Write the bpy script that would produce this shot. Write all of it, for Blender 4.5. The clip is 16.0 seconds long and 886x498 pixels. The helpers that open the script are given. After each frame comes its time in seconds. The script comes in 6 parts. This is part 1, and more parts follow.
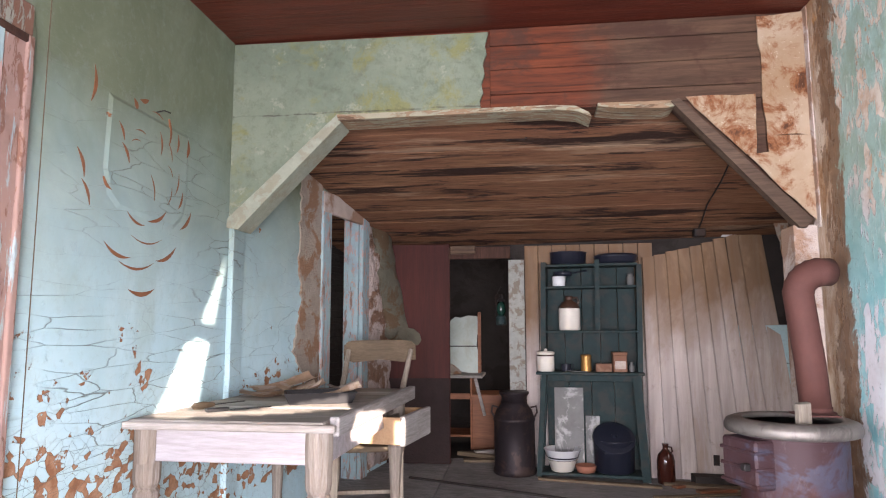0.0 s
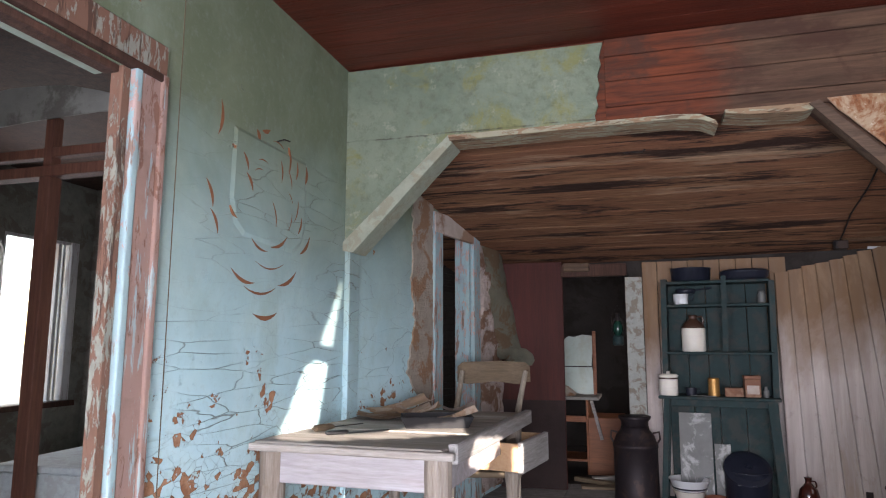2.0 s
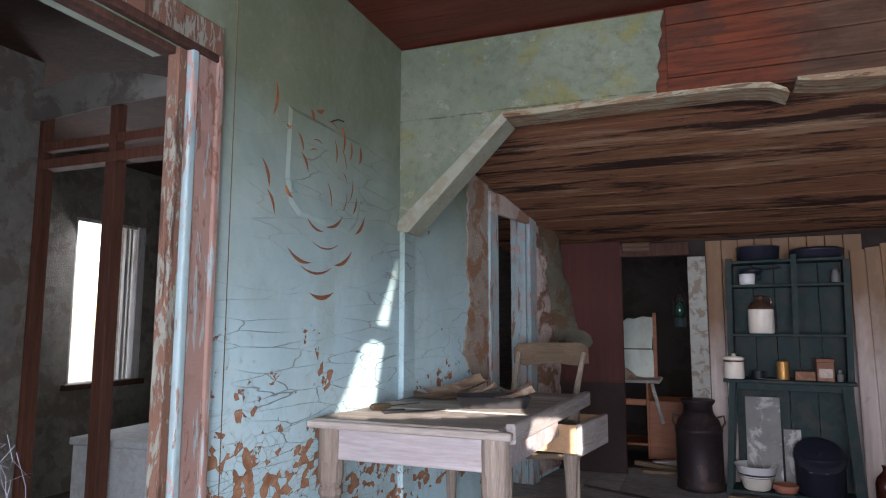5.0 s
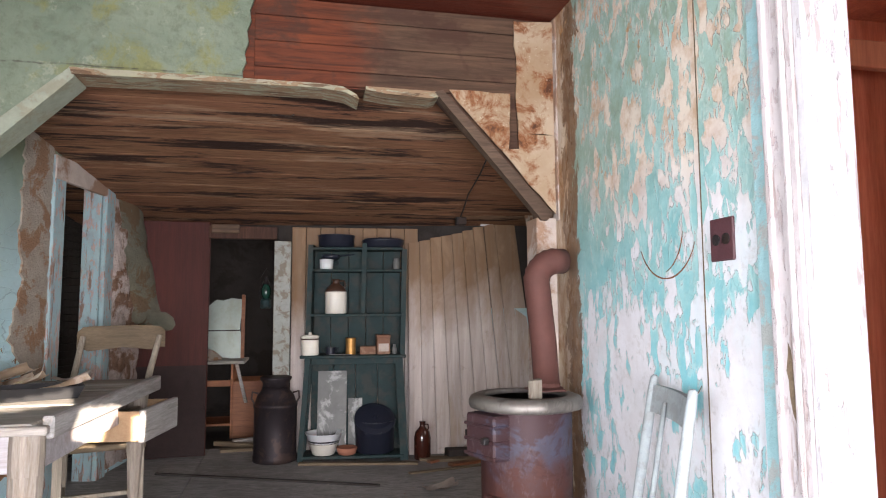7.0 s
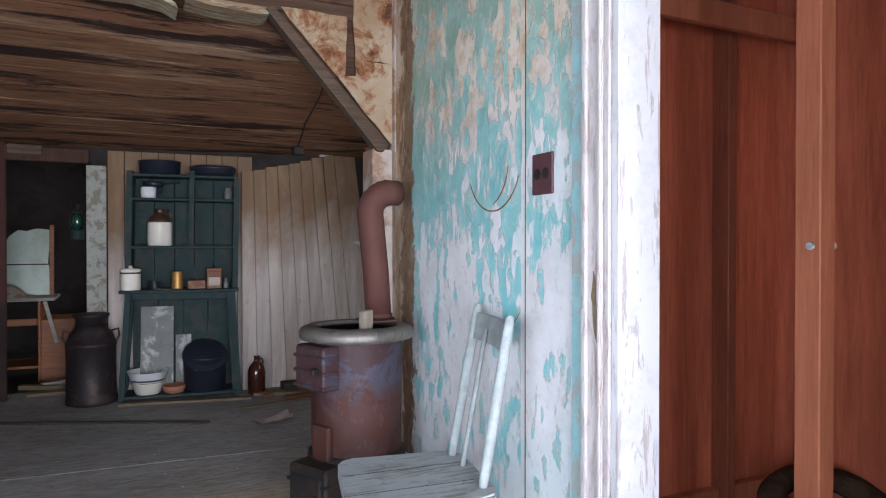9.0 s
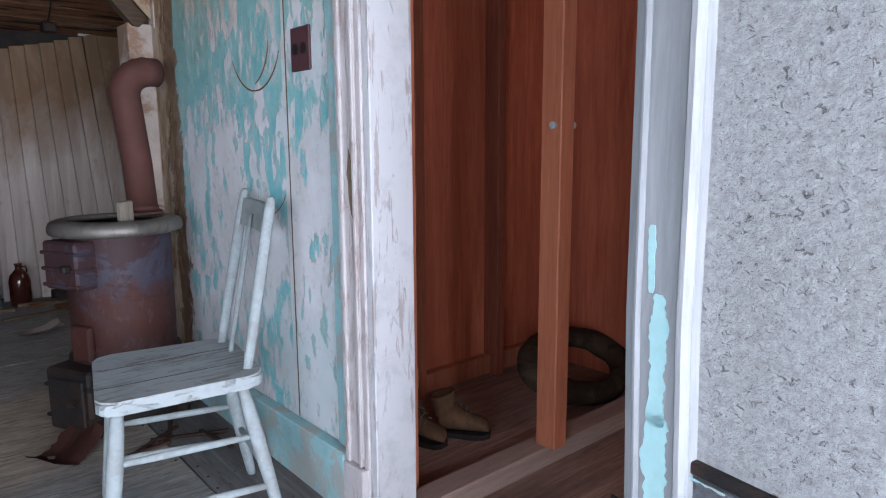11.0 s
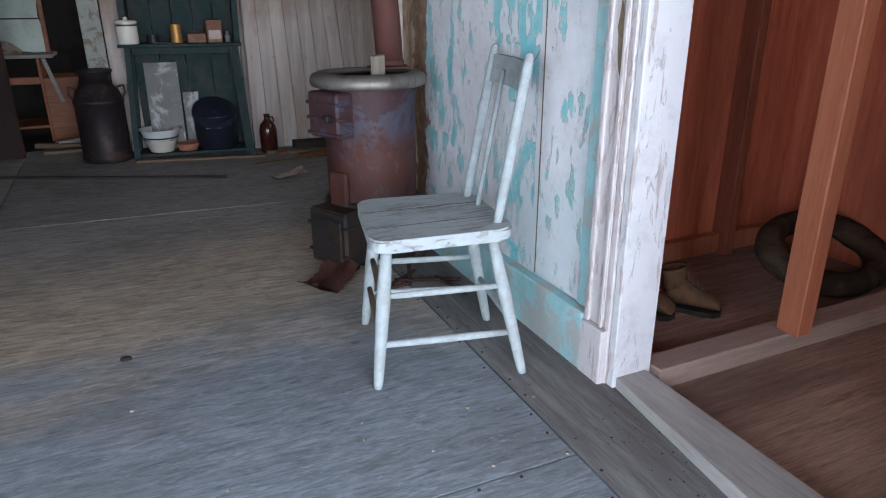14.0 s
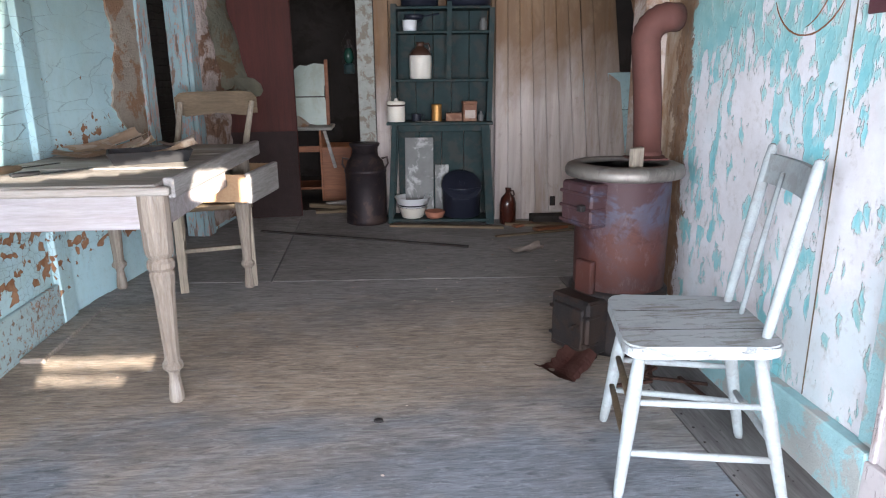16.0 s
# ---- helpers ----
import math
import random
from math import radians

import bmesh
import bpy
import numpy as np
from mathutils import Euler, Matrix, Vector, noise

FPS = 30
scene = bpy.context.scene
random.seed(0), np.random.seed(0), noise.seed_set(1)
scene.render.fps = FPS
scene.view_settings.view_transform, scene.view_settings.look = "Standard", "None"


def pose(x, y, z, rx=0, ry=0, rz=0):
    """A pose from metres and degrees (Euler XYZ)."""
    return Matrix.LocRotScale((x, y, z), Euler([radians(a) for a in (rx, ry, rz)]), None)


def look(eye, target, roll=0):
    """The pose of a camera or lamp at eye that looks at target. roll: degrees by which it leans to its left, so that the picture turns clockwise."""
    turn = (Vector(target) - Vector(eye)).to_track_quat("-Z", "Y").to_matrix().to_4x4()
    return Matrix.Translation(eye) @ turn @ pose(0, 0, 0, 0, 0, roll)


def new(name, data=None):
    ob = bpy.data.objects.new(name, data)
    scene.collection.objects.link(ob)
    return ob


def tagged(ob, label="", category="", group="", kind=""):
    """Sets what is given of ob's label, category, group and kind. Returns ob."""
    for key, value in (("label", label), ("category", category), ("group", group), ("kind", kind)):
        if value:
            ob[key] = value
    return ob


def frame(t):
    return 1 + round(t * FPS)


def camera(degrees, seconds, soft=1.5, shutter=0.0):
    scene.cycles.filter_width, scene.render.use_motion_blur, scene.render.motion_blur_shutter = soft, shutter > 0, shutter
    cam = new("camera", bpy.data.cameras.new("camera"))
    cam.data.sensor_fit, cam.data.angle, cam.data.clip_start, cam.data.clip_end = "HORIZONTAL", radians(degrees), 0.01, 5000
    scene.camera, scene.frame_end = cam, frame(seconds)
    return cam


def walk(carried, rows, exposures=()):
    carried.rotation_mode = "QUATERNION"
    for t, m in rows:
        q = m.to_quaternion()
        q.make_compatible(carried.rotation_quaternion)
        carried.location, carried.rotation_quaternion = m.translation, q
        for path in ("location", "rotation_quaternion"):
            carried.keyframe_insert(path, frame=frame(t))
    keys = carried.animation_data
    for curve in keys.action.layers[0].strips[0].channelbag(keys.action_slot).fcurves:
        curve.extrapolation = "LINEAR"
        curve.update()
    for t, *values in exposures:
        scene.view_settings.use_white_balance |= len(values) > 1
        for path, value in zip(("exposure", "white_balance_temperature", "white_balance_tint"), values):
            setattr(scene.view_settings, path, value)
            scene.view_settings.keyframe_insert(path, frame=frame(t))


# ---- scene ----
cam = camera(68.1, 16.0, soft=1.1)

PATH = [
    (0, (0.162, 0.007, 1.087), (-0.086, 1.977, 1.324), -0.2),
    (0.5, (0.169, 0.034, 1.095), (-0.211, 1.981, 1.354), -0.3),
    (1, (0.153, 0.05, 1.108), (-0.334, 1.969, 1.387), -0.1),
    (1.5, (0.123, 0.055, 1.115), (-0.394, 1.966, 1.401), -0.1),
    (2, (0.113, 0.06, 1.117), (-0.448, 1.959, 1.402), 0.0),
    (2.5, (0.085, 0.091, 1.118), (-0.79, 1.868, 1.395), 0.4),
    (3, (0.061, 0.125, 1.099), (-1.061, 1.757, 1.376), 0.8),
    (3.2, (0.048, 0.131, 1.077), (-1.127, 1.722, 1.372), 0.4),
    (5.3, (0.117, 0.087, 1.103), (-0.402, 2.004, 1.338), -0.0),
    (5.5, (0.129, 0.082, 1.09), (-0.233, 2.035, 1.326), -0.1),
    (6, (0.167, 0.063, 1.102), (0.161, 2.05, 1.326), -0.3),
    (6.5, (0.207, 0.067, 1.094), (0.44, 2.042, 1.302), -0.3),
    (7, (0.234, 0.06, 1.094), (0.652, 2.007, 1.275), -0.3),
    (7.5, (0.264, 0.063, 1.091), (0.815, 1.981, 1.226), -0.3),
    (8, (0.276, 0.069, 1.084), (0.912, 1.964, 1.153), -0.3),
    (8.5, (0.281, 0.078, 1.085), (1.007, 1.942, 1.09), -0.2),
    (9, (0.294, 0.074, 1.08), (1.154, 1.879, 1.062), 0.0),
    (9.5, (0.323, 0.062, 1.087), (1.362, 1.77, 1.036), -0.0),
    (10, (0.363, 0.036, 1.08), (1.57, 1.629, 0.987), 0.0),
    (10.2, (0.385, 0.025, 1.066), (1.642, 1.576, 0.939), 0.1),
    (12.3, (0.444, -0.037, 0.978), (1.71, 1.383, 0.361), 0.4),
    (12.5, (0.444, -0.034, 0.975), (1.706, 1.372, 0.32), 0.3),
    (13, (0.386, 0.003, 0.989), (1.612, 1.422, 0.294), 0.3),
    (13.5, (0.329, 0.049, 0.987), (1.341, 1.625, 0.284), 0.1),
    (14, (0.271, 0.086, 0.992), (1.057, 1.788, 0.297), -0.2),
    (14.5, (0.229, 0.121, 1.003), (0.809, 1.906, 0.313), -0.3),
    (15, (0.195, 0.135, 1.031), (0.595, 1.969, 0.343), -0.4),
    (15.5, (0.17, 0.133, 1.065), (0.44, 2.003, 0.407), -0.4),
    (16, (0.164, 0.127, 1.085), (0.349, 2.051, 0.573), -0.5),
]
walk(cam, [(t, look(eye, target, roll)) for t, eye, target, roll in PATH], [(0, 3.4, 7100, 22), (1.5, 3.15, 6950, 20), (3, 2.5, 6350, 13), (5.5, 2.5, 6850, 20), (6.0, 3.1, 7050, 18), (7, 3.25, 7200, 15), (9.5, 2.55, 6350, 10), (12.5, 2.0, 6250, 11), (14, 2.4, 6250, 8), (16, 3.15, 6650, 12)])

# ---- light ----
SUN_WAY = Vector((-0.35, 1.0, -0.2)).normalized()
world = bpy.data.worlds.new("world")
scene.world = world
world.use_nodes = True
wn = world.node_tree
sky = wn.nodes.new("ShaderNodeTexSky")
sky.sky_type = "NISHITA"
sky.sun_disc = False
sky.sun_elevation = math.asin(-SUN_WAY.z)
sky.sun_rotation = math.atan2(-SUN_WAY.x, -SUN_WAY.y)
wn.links.new(sky.outputs[0], wn.nodes["Background"].inputs[0])
wn.nodes["Background"].inputs[1].default_value = 0.15
sun_data = bpy.data.lights.new("sun", "SUN")
sun_data.energy, sun_data.angle, sun_data.color = 5.0, radians(0.25), (1.0, 0.93, 0.82)
sun = new("sun", sun_data)
sun.rotation_mode = "QUATERNION"
sun.rotation_quaternion = SUN_WAY.to_track_quat("-Z", "Y")
sun.location = (6, -8, 6)


def area_lamp(name, loc, target, w, h, power, color):
    """An area lamp for sky light; some stand where no opening is built."""
    d = bpy.data.lights.new(name, "AREA")
    d.shape, d.size, d.size_y, d.energy, d.color = "RECTANGLE", w, h, power, color
    o = new(name, d)
    o.matrix_world = look(loc, target)
    return o


# added fill lamp before the solid back wall, which has no window
area_lamp("sheeted_window_daylight", (0.1, -1.52, 0.90), (-0.6, 2.2, 0.50), 2.0, 1.2, 36, (0.86, 0.94, 1.08))
# added fill lamp, to brighten the left wall and table
area_lamp("east_window_daylight", (1.0, -1.0, 0.85), (-1.0, 2.5, 0.45), 0.9, 0.8, 8, (0.92, 0.96, 1.04))
# added for light supposed from the right; this wall is built solid
area_lamp("rear_window_daylight", (2.08, 3.62, 1.30), (0.2, 4.0, 0.9), 0.6, 0.7, 0.55, (0.95, 0.97, 1.0))
area_lamp("porch_daylight", (-1.36, -0.62, 0.95), (0.9, 0.1, 0.85), 1.7, 1.5, 19, (0.85, 0.94, 1.10))
area_lamp("side_window_daylight", (-3.85, 3.58, 1.35), (-2, 2.2, 0.8), 0.5, 0.9, 3.0, (0.92, 0.96, 1.0))
# added lamp standing free inside the far room, without any window
area_lamp("far_window_daylight", (1.2, 6.6, 1.3), (-0.4, 5.9, 0.7), 0.5, 0.7, 1.1, (1.0, 0.95, 0.9))


# ---- material nodes ----
class Nodes:
    def __init__(self, name):
        self.mat = bpy.data.materials.new(name)
        self.mat.use_nodes = True
        self.t = self.mat.node_tree
        self.bsdf = self.t.nodes["Principled BSDF"]
        self.co = self.t.nodes.new("ShaderNodeTexCoord").outputs["Object"]

    def put(self, socket, value):
        if isinstance(value, bpy.types.NodeSocket):
            self.t.links.new(value, socket)
        elif isinstance(value, tuple) and len(value) == 3 and socket.type == "RGBA":
            socket.default_value = (*value, 1)
        else:
            socket.default_value = value

    def scaled(self, sx, sy, sz, rz=0.0, by=None):
        n = self.t.nodes.new("ShaderNodeMapping")
        n.inputs["Scale"].default_value = (sx, sy, sz)
        n.inputs["Rotation"].default_value = (0, 0, radians(rz))
        self.put(n.inputs["Vector"], by or self.co)
        return n.outputs[0]

    def noise(self, scale, detail=4.0, rough=0.55, at=None, twist=0.0):
        n = self.t.nodes.new("ShaderNodeTexNoise")
        n.inputs["Scale"].default_value, n.inputs["Detail"].default_value = scale, detail
        n.inputs["Roughness"].default_value, n.inputs["Distortion"].default_value = rough, twist
        self.put(n.inputs["Vector"], at or self.co)
        return n.outputs["Fac"]

    def noise_colour(self, scale, at=None):
        n = self.t.nodes.new("ShaderNodeTexNoise")
        n.inputs["Scale"].default_value, n.inputs["Detail"].default_value = scale, 3
        self.put(n.inputs["Vector"], at or self.co)
        return n.outputs["Color"]

    def cells(self, scale, feature="F1", at=None, out="Distance"):
        n = self.t.nodes.new("ShaderNodeTexVoronoi")
        n.feature = feature
        n.inputs["Scale"].default_value = scale
        self.put(n.inputs["Vector"], at or self.co)
        return n.outputs[out]

    def ramp(self, fac, *stops):
        n = self.t.nodes.new("ShaderNodeValToRGB")
        e = n.color_ramp.elements
        while len(e) < len(stops):
            e.new(0.5)
        for el, (p, c) in zip(e, stops):
            el.position = p
            el.color = (c, c, c, 1) if isinstance(c, (int, float)) else (*c, 1)
        self.put(n.inputs[0], fac)
        return n.outputs[0]

    def math(self, op, a, b=0.0):
        n = self.t.nodes.new("ShaderNodeMath")
        n.operation = op
        self.put(n.inputs[0], a)
        self.put(n.inputs[1], b)
        return n.outputs[0]

    def mix(self, fac, a, b, kind="MIX"):
        n = self.t.nodes.new("ShaderNodeMix")
        n.data_type, n.blend_type = "RGBA", kind
        self.put(n.inputs[0], fac)
        self.put(n.inputs[6], a)
        self.put(n.inputs[7], b)
        return n.outputs[2]

    def warp(self, scale, amount, at=None):
        n = self.t.nodes.new("ShaderNodeVectorMath")
        n.operation = "MULTIPLY_ADD"
        self.put(n.inputs[0], self.noise_colour(scale, at))
        n.inputs[1].default_value = (amount, amount, amount)
        self.put(n.inputs[2], at or self.co)
        return n.outputs[0]

    def axis(self, which, at=None):
        n = self.t.nodes.new("ShaderNodeSeparateXYZ")
        self.put(n.inputs[0], at or self.co)
        return n.outputs[which]

    def chance(self):
        return self.t.nodes.new("ShaderNodeObjectInfo").outputs["Random"]

    def island(self):
        return self.t.nodes.new("ShaderNodeNewGeometry").outputs["Random Per Island"]

    def finish(self, colour, rough=0.8, bump=None, depth=0.004, metal=0.0, spec=0.3):
        self.put(self.bsdf.inputs["Base Color"], colour)
        self.put(self.bsdf.inputs["Roughness"], rough)
        self.put(self.bsdf.inputs["Metallic"], metal)
        self.bsdf.inputs["Specular IOR Level"].default_value = spec
        if bump is not None:
            b = self.t.nodes.new("ShaderNodeBump")
            b.inputs["Strength"].default_value = 1.0
            b.inputs["Distance"].default_value = depth
            self.put(b.inputs["Height"], bump)
            self.t.links.new(b.outputs[0], self.bsdf.inputs["Normal"])
        return self.mat


def wood(name, dark, light, along="x", rough=0.8, grain=30.0, depth=0.003, stain=None, stain_amount=0.5, per_piece=0.25, stain_scale=1.3):
    """Grained timber. along: the axis that the grain follows."""
    n = Nodes(name)
    k = {"x": (0.06, 1, 1), "y": (1, 0.06, 1), "z": (1, 1, 0.06)}[along]
    at = n.warp(1.5, 0.05, n.scaled(*k))
    fine = n.noise(grain * 4.0, 5, 0.7, n.scaled(*[max(v, 0.1) for v in k]))
    g = n.math("ADD", n.math("MULTIPLY", n.noise(grain, 6, 0.7, at, 0.6), 0.6), n.math("MULTIPLY", fine, 0.4))
    big = n.noise(2.2, 3, 0.6, n.scaled(*[max(v, 0.25) for v in k]))
    c = n.mix(n.ramp(g, (0.36, 0.0), (0.64, 1.0)), dark, light)
    c = n.mix(n.ramp(big, (0.35, 0.55), (0.7, 0.0)), c, tuple(v * 0.55 for v in dark))
    if stain:
        s = n.noise(stain_scale, 6, 0.7, n.scaled(*[max(v, 0.14) for v in k]))
        c = n.mix(n.ramp(s, (0.48, 0.0), (0.62, stain_amount)), c, stain)
    shade = n.ramp(n.chance(), (0.0, 1.0 - per_piece), (1.0, 1.0 + 0.0))
    c = n.mix(1.0, c, shade, "MULTIPLY")
    return n.finish(c, rough, g, depth)


def plain(name, colour, rough=0.6, metal=0.0, vary=0.3, scale=12.0, depth=0.001, second=None, amount=0.5, spec=0.3):
    """Colour with blotches and grit; second: a colour that shows through in worn places."""
    n = Nodes(name)
    a = n.noise(scale, 6, 0.65)
    c = n.mix(n.ramp(a, (0.3, 0.0), (0.75, vary)), colour, tuple(v * 0.35 for v in colour))
    if second:
        c = n.mix(n.ramp(n.noise(scale * 0.45, 7, 0.7, None, 0.4), (0.5, 0.0), (0.56, amount)), c, second)
    return n.finish(c, rough, n.noise(scale * 5, 4, 0.7), depth, metal, spec)


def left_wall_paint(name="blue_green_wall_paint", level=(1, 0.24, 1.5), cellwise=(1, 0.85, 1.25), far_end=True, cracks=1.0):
    """Blue paint below, smoky green above, darkened there to put the upper wall's shade into the colour: level hairline
    cracks, and a crackled, chipped dado.
    """
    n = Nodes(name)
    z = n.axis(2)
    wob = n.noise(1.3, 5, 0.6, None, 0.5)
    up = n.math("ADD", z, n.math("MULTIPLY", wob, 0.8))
    # upper shade and lower brightness are put into the paint's two ends
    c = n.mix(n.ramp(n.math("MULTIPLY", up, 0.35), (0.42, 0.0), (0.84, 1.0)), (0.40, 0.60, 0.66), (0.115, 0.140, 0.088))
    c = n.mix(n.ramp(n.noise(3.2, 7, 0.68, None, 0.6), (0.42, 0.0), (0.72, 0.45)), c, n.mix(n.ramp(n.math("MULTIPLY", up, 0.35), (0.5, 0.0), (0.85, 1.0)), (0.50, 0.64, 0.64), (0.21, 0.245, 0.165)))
    c = n.mix(n.ramp(n.noise(2.1, 7, 0.7, n.scaled(1, 1, 0.5), 0.4), (0.50, 0.0), (0.72, 0.5)), c, (0.25, 0.30, 0.24))
    c = n.mix(n.ramp(n.noise(30, 6, 0.75), (0.52, 0.0), (0.78, 0.42)), c, (0.24, 0.29, 0.27))
    # chips in the crackled lower part
    at = n.warp(7, 0.06, n.warp(1.7, 0.22, n.scaled(*cellwise)))
    edge = n.cells(27.0, "DISTANCE_TO_EDGE", at)
    cell = n.axis(0, n.cells(27.0, "F1", at, "Color"))
    clump = n.noise(8.0, 5, 0.62)
    lowness = n.ramp(n.math("MULTIPLY", up, 0.4), (0.20, 0.25), (0.30, 0.70), (0.38, 1.0), (0.46, 0.72), (0.60, 0.0))
    k = n.math("ADD", n.math("ADD", n.math("MULTIPLY", clump, 0.64), n.math("MULTIPLY", cell, 0.36)), n.math("MULTIPLY", lowness, 0.228))
    k = n.math("ADD", k, n.math("MULTIPLY", n.math("SUBTRACT", n.noise(40, 4, 0.7), 0.5), 0.08))
    if far_end:
        # the paint holds better towards the corner
        k = n.math("SUBTRACT", k, n.math("MULTIPLY", n.ramp(n.math("SUBTRACT", n.axis(1), 1.8), (0.48, 0.0), (0.66, 1.0)), n.math("MULTIPLY", n.ramp(z, (0.50, 0.0), (0.66, 1.0)), 0.2)))
    gone = n.ramp(k, (0.765, 0.0), (0.775, 1.0))
    base = n.mix(n.ramp(n.noise(16, 6, 0.7), (0.4, 0.0), (0.62, 1.0)), (0.36, 0.20, 0.12), (0.22, 0.10, 0.05))
    c = n.mix(gone, c, base)
    crackle = n.math("MULTIPLY", n.ramp(edge, (0.0, 1.0), (0.026, 0.0)), n.ramp(n.math("ADD", n.math("MULTIPLY", lowness, 0.42), n.math("MULTIPLY", clump, 0.5)), (0.46, 0.0), (0.60, 0.75)))
    # long level cracks
    far = n.warp(12, 0.04, n.warp(1.4, 0.30, n.scaled(*level)))
    long = n.cells(10.0, "DISTANCE_TO_EDGE", far)
    hair = n.math("MULTIPLY", n.ramp(long, (0.0, cracks), (0.013, 0.0)), n.ramp(n.noise(2.6, 4), (0.40, 0.1), (0.56, 0.9)))
    hair = n.math("MULTIPLY", hair, n.ramp(n.math("MULTIPLY", up, 0.4), (0.30, 0.25), (0.40, 1.0), (0.82, 0.9), (0.98, 0.1)))
    lines = n.math("MAXIMUM", crackle, hair)
    c = n.mix(lines, c, (0.09, 0.085, 0.07))
    h = n.math("ADD", n.math("MULTIPLY", n.noise(7, 6, 0.65), 0.35), n.math("MULTIPLY", n.math("MAXIMUM", gone, lines), -0.5))
    h = n.math("ADD", h, n.ramp(k, (0.71, 0.0), (0.762, 0.5), (0.775, 0.0)))
    return n.finish(c, n.mix(gone, (0.45, 0.45, 0.45), (0.9, 0.9, 0.9)), h, 0.006)


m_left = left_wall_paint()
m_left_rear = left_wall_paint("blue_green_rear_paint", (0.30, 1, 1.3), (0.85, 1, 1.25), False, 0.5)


def right_wall_paint():
    """Pale turquoise paint in small flakes over white distemper, whole and greener high up, brown by the arch."""
    n = Nodes("turquoise_paint_over_white")
    y, z = n.axis(1), n.axis(2)
    at = n.warp(11, 0.035, n.warp(3.0, 0.10, n.scaled(1, 1.5, 0.7)))
    blot = n.noise(13.0, 5, 0.52, n.warp(2.2, 0.10, n.scaled(1, 1.25, 0.52)), 0.5)
    blot = n.math("ADD", n.math("MULTIPLY", blot, 0.6), n.math("MULTIPLY", n.noise(34.0, 4, 0.55, n.scaled(1, 1.15, 0.55), 0.4), 0.4))
    wide = n.noise(2.3, 4, 0.6, n.scaled(1, 1.2, 0.8), 0.3)
    cell = n.axis(0, n.cells(15.0, "F1", at, "Color"))
    lift = n.ramp(n.math("MULTIPLY", z, 0.4), (0.02, 0.075), (0.28, 0.08), (0.40, 0.05), (0.50, -0.05), (0.70, -0.10), (0.95, -0.095))
    near = n.ramp(n.math("SUBTRACT", y, 1.4), (0.20, 0.030), (0.42, 0.022), (0.60, -0.045), (0.95, -0.05))
    bare = n.math("ADD", n.math("MULTIPLY", blot, 0.60), n.math("ADD", n.math("MULTIPLY", wide, 0.32), n.math("MULTIPLY", cell, 0.10)))
    bare = n.math("ADD", n.math("ADD", bare, lift), near)
    # paint gone along the board joint
    joint = n.math("ADD", n.math("MULTIPLY", n.math("ABSOLUTE", n.math("SUBTRACT", y, 1.812)), -1.0), n.math("MULTIPLY", n.noise(9, 4, 0.6, n.scaled(1, 1, 0.6)), 0.035))
    bare = n.math("ADD", bare, n.ramp(joint, (-0.0, 0.0), (0.006, 0.16)))
    gone = n.ramp(bare, (0.548, 0.0), (0.554, 1.0))
    thin = n.ramp(bare, (0.50, 0.0), (0.556, 0.45))
    paint = n.mix(n.ramp(n.math("ADD", n.math("MULTIPLY", z, 0.4), n.math("MULTIPLY", n.noise(1.6, 5), 0.5)), (0.62, 0.0), (0.98, 1.0)), (0.155, 0.44, 0.485), (0.22, 0.31, 0.24))
    paint = n.mix(n.ramp(n.noise(8, 7, 0.7), (0.40, 0.0), (0.70, 0.6)), paint, (0.36, 0.575, 0.565))
    paint = n.mix(thin, paint, (0.58, 0.63, 0.60))
    paint = n.mix(n.ramp(n.noise(3.1, 7, 0.7, n.scaled(1, 1, 0.5), 0.3), (0.52, 0.0), (0.72, 0.5)), paint, (0.30, 0.36, 0.30))
    white = n.mix(n.ramp(n.noise(5, 7, 0.7), (0.38, 0.0), (0.68, 0.75)), (0.63, 0.625, 0.65), (0.49, 0.46, 0.46))
    white = n.mix(n.ramp(n.noise(3.0, 7, 0.7, n.scaled(1, 1, 0.6)), (0.48, 0.0), (0.62, 0.5)), white, (0.47, 0.58, 0.60))
    white = n.mix(n.ramp(n.noise(26, 6, 0.75), (0.54, 0.0), (0.74, 0.55)), white, (0.34, 0.30, 0.27))
    # cream and rust where the upper paint has come off
    cream = n.mix(n.ramp(n.noise(9, 6, 0.7), (0.42, 0.0), (0.62, 1.0)), (0.60, 0.51, 0.40), (0.40, 0.24, 0.12))
    white = n.mix(n.ramp(n.math("ADD", n.math("MULTIPLY", z, 0.4), n.math("MULTIPLY", wide, 0.3)), (0.70, 0.0), (0.84, 0.8)), white, cream)
    rim = n.ramp(bare, (0.538, 0.0), (0.552, 1.0), (0.572, 0.0))
    c = n.mix(gone, paint, white)
    c = n.mix(n.math("MULTIPLY", rim, n.ramp(n.noise(2.2, 3), (0.40, 0.1), (0.6, 0.5))), c, (0.30, 0.25, 0.21))
    edge = n.cells(11.0, "DISTANCE_TO_EDGE", at)
    lines = n.math("MULTIPLY", n.math("MULTIPLY", n.ramp(edge, (0.0, 1.0), (0.018, 0.0)), n.math("SUBTRACT", 1.0, gone)), n.ramp(n.noise(3.0, 3), (0.42, 0.0), (0.58, 0.55)))
    c = n.mix(lines, c, (0.13, 0.20, 0.18))
